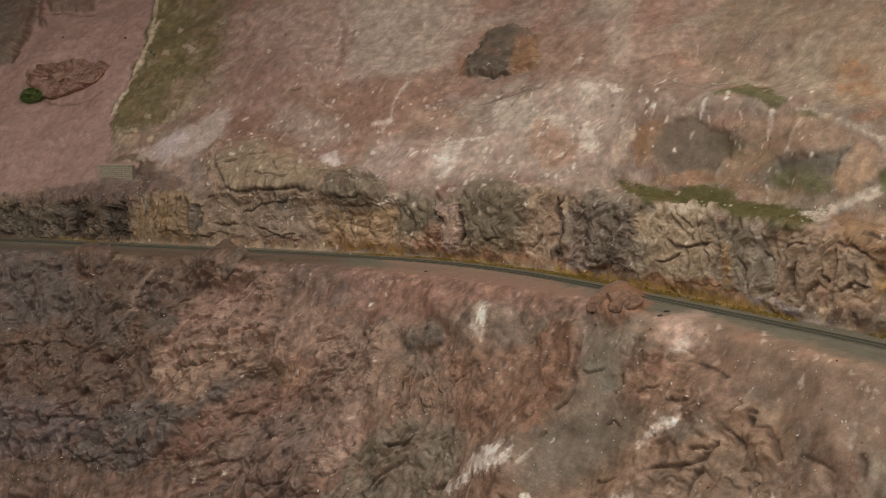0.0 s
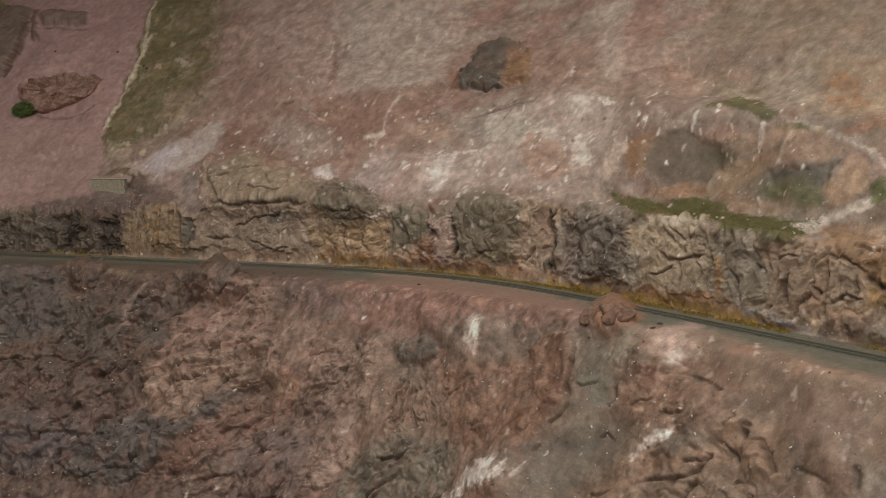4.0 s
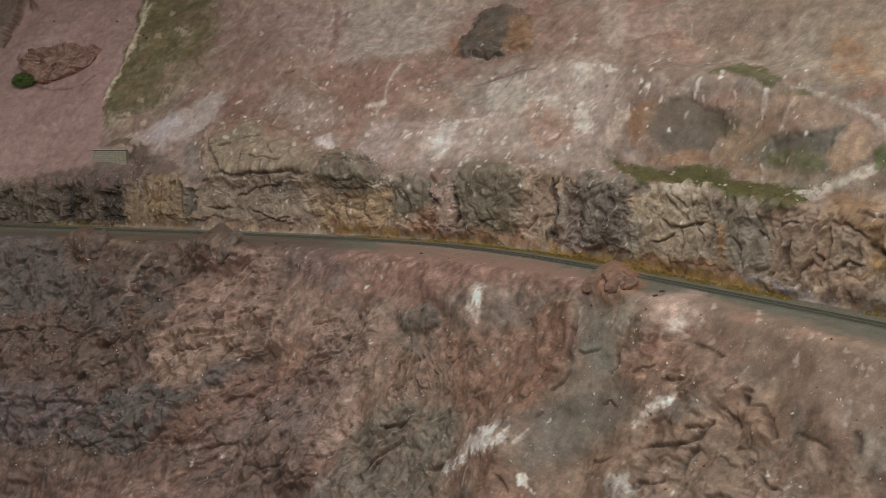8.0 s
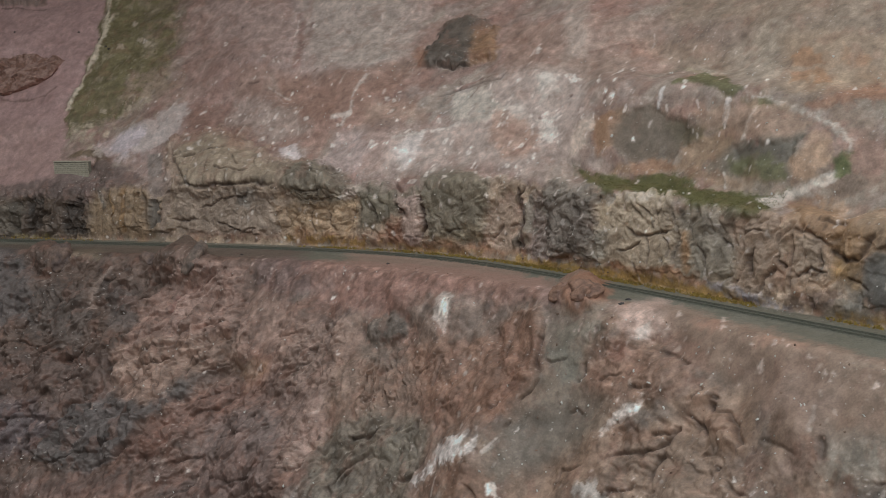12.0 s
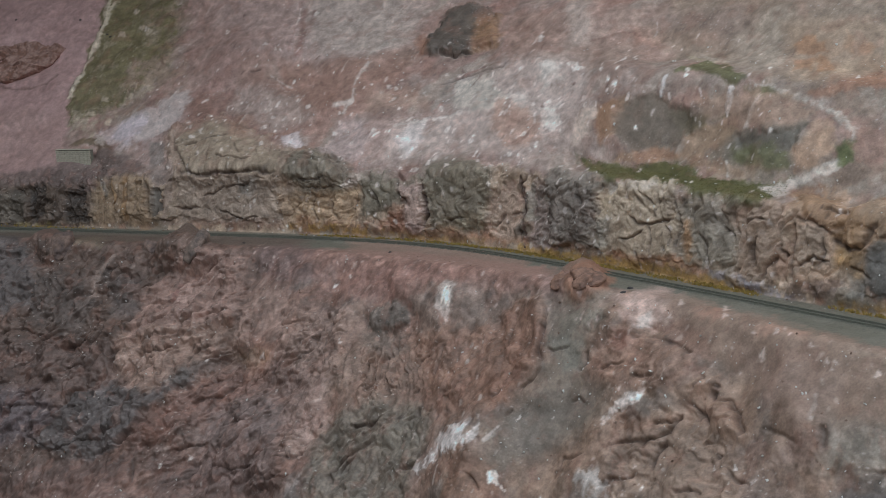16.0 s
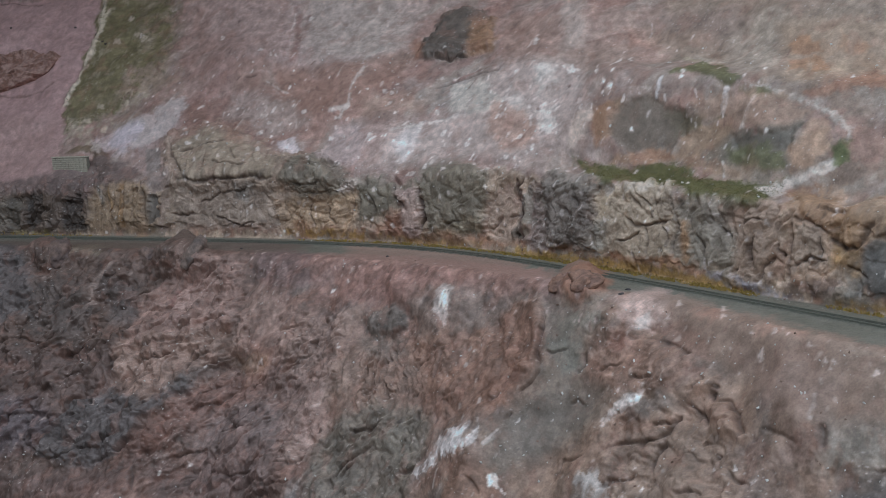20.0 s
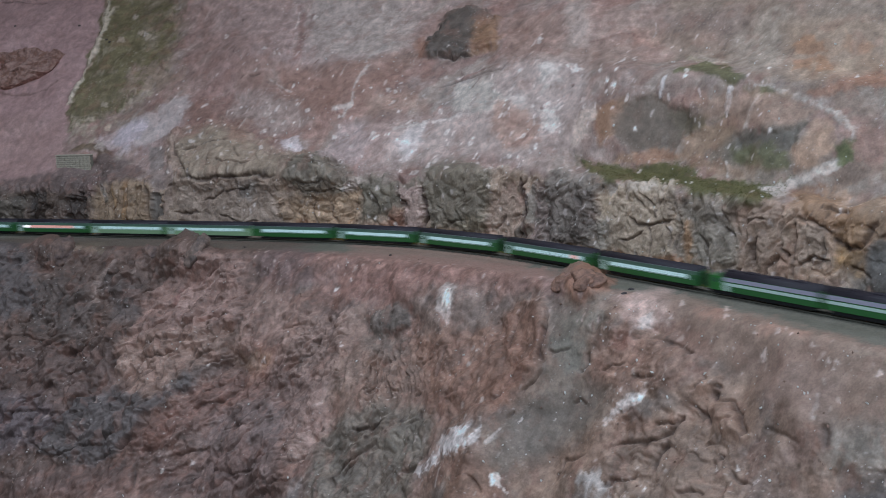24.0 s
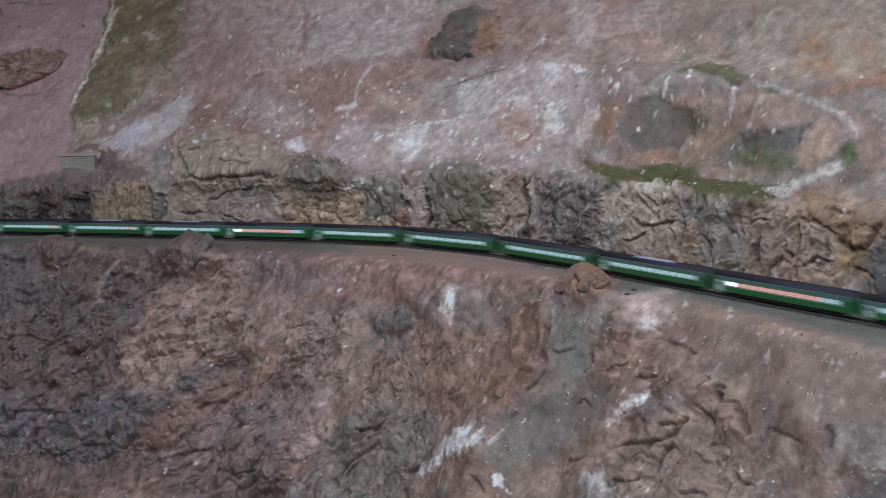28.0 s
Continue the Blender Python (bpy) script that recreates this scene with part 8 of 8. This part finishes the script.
def motions():
    times = [r[0] for r in HEAD]
    for thing, back in TRAIN:
        rows = []
        for t in times:
            x, y, th = on_line(slack(head_at(t) - back))
            rows.append((t, pose(float(x), float(y), RAIL_Z, 0, 0, math.degrees(float(th)))))
        walk(thing, rows)


# ---- stones, wall, bush and tufts ----
stone_brown = stone_material("brown_stone", (110, 90, 80), (92, 77, 72))
stone_red = stone_material("reddish_stone", (128, 98, 82), (104, 80, 69))
stone_grey = stone_material("grey_stone", (112, 95, 85), (88, 76, 70))
stone_dark = stone_material("dark_stone", (70, 62, 60), (52, 48, 48))
stone(0.638, -0.144, (0.040, 0.060, 0.036), stone_grey, "grey-brown rock knob on the edge of the ledge", 11, 0.45)
stone(0.640, -0.150, (0.045, 0.050, 0.026), stone_brown, "brown rock beside the ledge", 12, 0.45)
stone(0.470, -0.135, (0.045, 0.035, 0.028), stone_brown, "small brown rock beside the ledge", 13, 0.4)
stone(0.135, -0.150, (0.060, 0.060, 0.030), stone_brown, "reddish-brown rock below the track", 14, 0.45)
stone(1.955, -0.095, (0.056, 0.044, 0.019), stone_red, "reddish boulder on the edge of the ballast", 15, 0.30)
stone(1.975, -0.112, (0.030, 0.034, 0.015), stone_red, "reddish broken rock below the ballast", 16, 0.4)
stone(1.895, -0.108, (0.030, 0.034, 0.014), stone_red, "small reddish rock below the ballast", 17, 0.4)
stone(2.052, -0.062, (0.010, 0.008, 0.007), stone_dark, "dark pebble on the ballast", 18, 0.2, name="pebble", category="stone")
stone(2.058, -0.092, (0.009, 0.008, 0.006), stone_dark, "dark pebble on the ballast", 19, 0.2, name="pebble", category="stone")
stone(0.762, -0.090, (0.008, 0.007, 0.006), stone_dark, "dark pebble on the ballast", 20, 0.2, name="pebble", category="stone")
stone(1.275, -0.100, (0.006, 0.005, 0.005), stone_dark, "dark pebble on the ballast", 23, 0.2, name="pebble", category="stone")
# slab on the smooth side valley
def rock_slab():
    """A flat broken slab lying on the smooth slope, with a chipped rim."""
    p, n = land_at(-0.590, 0.795)
    th = float(on_line(-0.59)[2])
    along = Vector((math.cos(th), math.sin(th), 0))
    up = n.cross(along).normalized()
    along = up.cross(n).normalized()
    rng = np.random.RandomState(31)
    bm = bmesh.new()
    rings = []
    corners = ((-1.0, 0.35), (-0.62, 0.78), (-0.1, 0.95), (0.55, 0.80), (1.0, 0.62), (0.85, -0.05), (0.42, -0.62), (-0.05, -1.0), (-0.42, -0.72), (-0.80, -0.25))
    rim = []
    for i in range(len(corners)):
        a, b = Vector((*corners[i], 0)), Vector((*corners[(i + 1) % len(corners)], 0))
        rim += [a.lerp(b, f) for f in np.arange(0, 1, 0.125)]
    for level, (k, z) in enumerate(((0.93, -0.016), (0.97, 0.004), (1.0, 0.018), (0.95, 0.026), (0.84, 0.030), (0.68, 0.024), (0.48, 0.020), (0.25, 0.024))):
        ring = []
        for c in rim:
            d = Vector((c.x * 3.1, c.y * 2.6, level * 0.3))
            wob = 1 + 0.05 * noise.noise(d * 2.5) + 0.04 * noise.noise(d * 7)
            lift = 0.022 * noise.noise(Vector((c.x * k * 3, c.y * k * 3, 5))) + 0.016 * noise.noise(Vector((c.x * k * 9, c.y * k * 8, 9)))
            ring.append(bm.verts.new((c.x * k * wob * 0.200, c.y * k * wob * 0.105, z + (lift if level > 1 else 0))))
        rings.append(ring)
    m = len(rim)
    for a, b in zip(rings, rings[1:]):
        for i in range(m):
            bm.faces.new((a[i], a[(i + 1) % m], b[(i + 1) % m], b[i]))
    bm.faces.new(rings[-1])
    bm.faces.new(rings[0][::-1])
    ob = tagged(part("rock_slab", bm, slab_stone, smooth=False), "flat reddish-brown rock slab lying on the smooth slope", "rock")
    ob.matrix_world = Matrix.Translation(p + n * 0.002) @ Matrix((along, up, n)).transposed().to_4x4()


slab_stone = stone_material("slab_stone", (140, 112, 102), (114, 84, 72))
rock_slab()
for k, (s, w) in enumerate(((-0.235, 0.92), (-0.215, 0.905), (-0.42, 1.02), (-0.72, 1.02), (-0.30, 0.98))):
    stone(s, w, (0.008, 0.006, 0.006), stone_dark, "dark pebble on the smooth slope", 40 + k, 0.2, name="pebble", category="stone")


def frame_at(s, w):
    """A pose on the slope: x along it, z out of it."""
    p, n = land_at(s, w)
    th = float(on_line(s)[2])
    along = Vector((math.cos(th), math.sin(th), 0))
    up = n.cross(along).normalized()
    along = up.cross(n).normalized()
    return Matrix.Translation(p) @ Matrix((along, up, n)).transposed().to_4x4()


# ---- small retaining wall of coursed stone ----
wall_stone = material("pale_wall_stone", srgb(158, 148, 132, 1.5), rough=0.85, vary=0.25, scale=120, bump=0.4, bump_scale=400)
wall_mortar = material("dark_wall_mortar", srgb(116, 110, 98, 1.3), rough=0.9, vary=0.2, scale=120, bump=0.3)


def retaining_wall():
    p, n = land_at(-0.050, 0.318)
    th = float(on_line(-0.05)[2])
    m = Matrix.Translation(p + Vector((math.sin(th), -math.cos(th), 0)) * 0.004) @ Matrix.Rotation(th, 4, "Z")
    wall = tagged(empty("retaining_wall", m), "small retaining wall of pale coursed stone on the slope", "wall")
    part("core", boxed(-0.070, -0.004, -0.045, 0.070, 0.012, 0.022), wall_mortar, wall)
    rng = np.random.RandomState(5)
    for row in range(8):
        x = -0.0715
        z = -0.034 + row * 0.0069
        while x < 0.068:
            l = 0.010 + 0.008 * rng.rand()
            l = min(l, 0.0715 - x)
            part("stone_block", boxed(x + 0.0005, -0.0072 - 0.001 * rng.rand(), z, x + l - 0.0005, -0.003, z + 0.0060), wall_stone, wall)
            x += l
    part("coping", boxed(-0.072, -0.009, 0.0222, 0.072, 0.013, 0.0250, bevel=0.0008), wall_stone, wall)


retaining_wall()


# ---- plants ----
flock_green = material("green_flock", srgb(88, 85, 48, 1.3), rough=0.95, vary=0.35, scale=90, bump=0.2)
flock_olive = material("olive_flock", srgb(104, 97, 62, 1.35), rough=0.95, vary=0.35, scale=90, bump=0.2)
flock_yellow = material("yellow_flock", srgb(142, 120, 62, 1.3), rough=0.95, vary=0.35, scale=120, bump=0.2)
bush_green = material("bush_leaves", srgb(92, 106, 60, 1.4), rough=0.9, vary=0.4, scale=160, bump=0.2)
bush_twig = material("bush_twigs", srgb(92, 74, 58), rough=0.9, vary=0.2, scale=160, bump=0.2)
crumb_white = material("white_plaster_crumb", srgb(214, 208, 202), rough=0.6, vary=0.12, scale=200, bump=0.2)
crumb_brown = material("brown_grit", srgb(118, 96, 84, 1.4), rough=0.85, vary=0.3, scale=200, bump=0.2)


def from_lists(name, verts, faces, mat, label, category):
    me = bpy.data.meshes.new(name)
    me.from_pydata(verts, [], faces)
    me.materials.append(mat)
    return tagged(new(name, me), label, category, kind="stuff")


def tufts(name, places, mat, label, height, seed, blades=7, spread=0.004):
    """Upright blades, a few to each tuft."""
    rng = np.random.RandomState(seed)
    verts, faces = [], []
    for s, w in places:
        p, n = land_at(s, w)
        up = (n * 0.5 + Vector((0, 0, 1))).normalized()
        for _ in range(blades):
            a = rng.rand() * 6.283
            o = Vector((math.cos(a), math.sin(a), 0)) * spread * rng.rand()
            h = height * (0.5 + 0.8 * rng.rand())
            lean = Vector((rng.normal(), rng.normal(), 0)) * h * 0.35
            side = Vector((math.sin(a), -math.cos(a), 0)) * h * 0.16
            b = p + o - n * 0.001
            k = len(verts)
            verts += [tuple(b - side), tuple(b + side), tuple(b + up * h * 0.6 + lean * 0.4 + side * 0.7), tuple(b + up * h + lean)]
            faces += [(k, k + 1, k + 2), (k, k + 2, k + 3)]
    return from_lists(name, verts, faces, mat, label, "grass")


def scattered(count, seed, s0, s1, w0, w1, keep=None):
    rng = np.random.RandomState(seed)
    out = []
    while len(out) < count:
        s, w = rng.uniform(s0, s1), rng.uniform(w0, w1)
        if keep is None or keep(s, w, rng):
            out.append((s, w))
    return out


def inside(pts):
    pts = np.array(pts, float)
    def keep(s, w, rng):
        return float(distance_to("fill", pts, np.array([s]), np.array([w]))[0]) < 0.003 * rng.normal()
    return keep


def clumpy(seed, level):
    def keep(s, w, rng):
        return float(gradient_noise(np.array([s * 14.0]), np.array([w * 5.0]), seed)[0]) + 0.25 * rng.normal() > level
    return keep


tufts("yellow_grass", scattered(900, 1, 0.86, 2.30, 0.050, 0.070, clumpy(3, -0.1)) + scattered(500, 2, 1.55, 2.28, 0.050, 0.072) + scattered(90, 3, 2.44, 2.60, 0.060, 0.072) + scattered(60, 4, -0.3, 0.1, 0.052, 0.07),
      flock_yellow, "yellow grass tufts along the foot of the rock cutting", 0.0055, 21)
tufts("green_grass", scattered(2000, 5, *GRASS_BOX, inside(TERRACE_GRASS)), flock_green, "green grass flock on the rock terrace", 0.0022, 22)
tufts("olive_grass", scattered(1800, 6, *RIDGE_BOX, inside(RIDGE_GRASS)), flock_olive, "olive grass flock on the ridge", 0.0028, 23)


def bush():
    m = frame_at(-0.690, 0.705)
    b = tagged(empty("bush", m), "small dark green bush beside a rock slab", "bush")
    rng = np.random.RandomState(9)
    bm = bmesh.new()
    for _ in range(14):
        a, e = rng.rand() * 6.283, 0.3 + rng.rand()
        tip = Vector((math.cos(a) * math.cos(e) * 0.05, math.sin(a) * math.cos(e) * 0.035, math.sin(e) * 0.035))
        q = tip.to_track_quat("Z", "Y").to_matrix().to_4x4()
        bmesh.ops.create_cone(bm, segments=5, radius1=0.0016, radius2=0.0006, depth=tip.length, matrix=Matrix.Translation(tip / 2) @ q)
    part("stem", bm, bush_twig, b)
    verts, faces = [], []
    for _ in range(1500):
        d = Vector(rng.normal(size=3).tolist()).normalized() * (0.55 + 0.5 * rng.rand())
        c = Vector((d.x * 0.055, d.y * 0.036, 0.016 + d.z * 0.024 + 0.006 * noise.noise(d * 4)))
        u, v = Vector(rng.normal(size=3).tolist()).normalized() * 0.0045, Vector(rng.normal(size=3).tolist()).normalized() * 0.003
        k = len(verts)
        verts += [tuple(c - u), tuple(c + v), tuple(c + u), tuple(c - v)]
        faces.append((k, k + 1, k + 2, k + 3))
    me = bpy.data.meshes.new("leaves")
    me.from_pydata(verts, [], faces)
    me.materials.append(bush_green)
    crown = new("leaves", me)
    crown.parent = b
    crown["kind"] = "stuff"


bush()


# ---- crumbs and grit lying on the slopes ----
def crumbs(name, places, mat, label, size, seed):
    rng = np.random.RandomState(seed)
    verts, faces = [], []
    for s, w in places:
        p, n = land_at(s, w)
        r = size * (0.35 + 1.1 * rng.rand() ** 3)
        k = len(verts)
        ring = [Vector(rng.normal(size=3).tolist()).normalized() * r * (0.7 + 0.5 * rng.rand()) for _ in range(2)]
        a, b = ring
        c = a.cross(b)
        c = c.normalized() * r * 0.6 if c.length > 1e-9 else n * r
        for v in (a, b, -a, -b, c, -c):
            verts.append(tuple(p + n * r * 0.3 + v))
        for i in range(4):
            j = (i + 1) % 4
            faces += [(k + i, k + j, k + 4), (k + j, k + i, k + 5)]
    return from_lists(name, verts, faces, mat, label, "grit")


crumbs("plaster_crumbs", scattered(420, 31, -0.2, 2.75, -0.95, -0.13, clumpy(41, 0.0)) + scattered(160, 32, 1.95, 2.75, -0.40, -0.10) + scattered(260, 33, 0.0, 2.6, 0.045, 0.30, clumpy(42, 0.1)) + scattered(300, 34, 0.2, 2.7, 0.28, 0.75, clumpy(43, 0.0)),
       crumb_white, "white crumbs of plaster lying on the slopes", 0.0030, 51)
crumbs("brown_grit", scattered(900, 35, -0.5, 2.75, -0.95, -0.11, clumpy(44, -0.1)) + scattered(300, 36, -0.3, 2.7, 0.05, 0.09), crumb_brown, "brown grit lying on the slopes", 0.0030, 52)

motions()
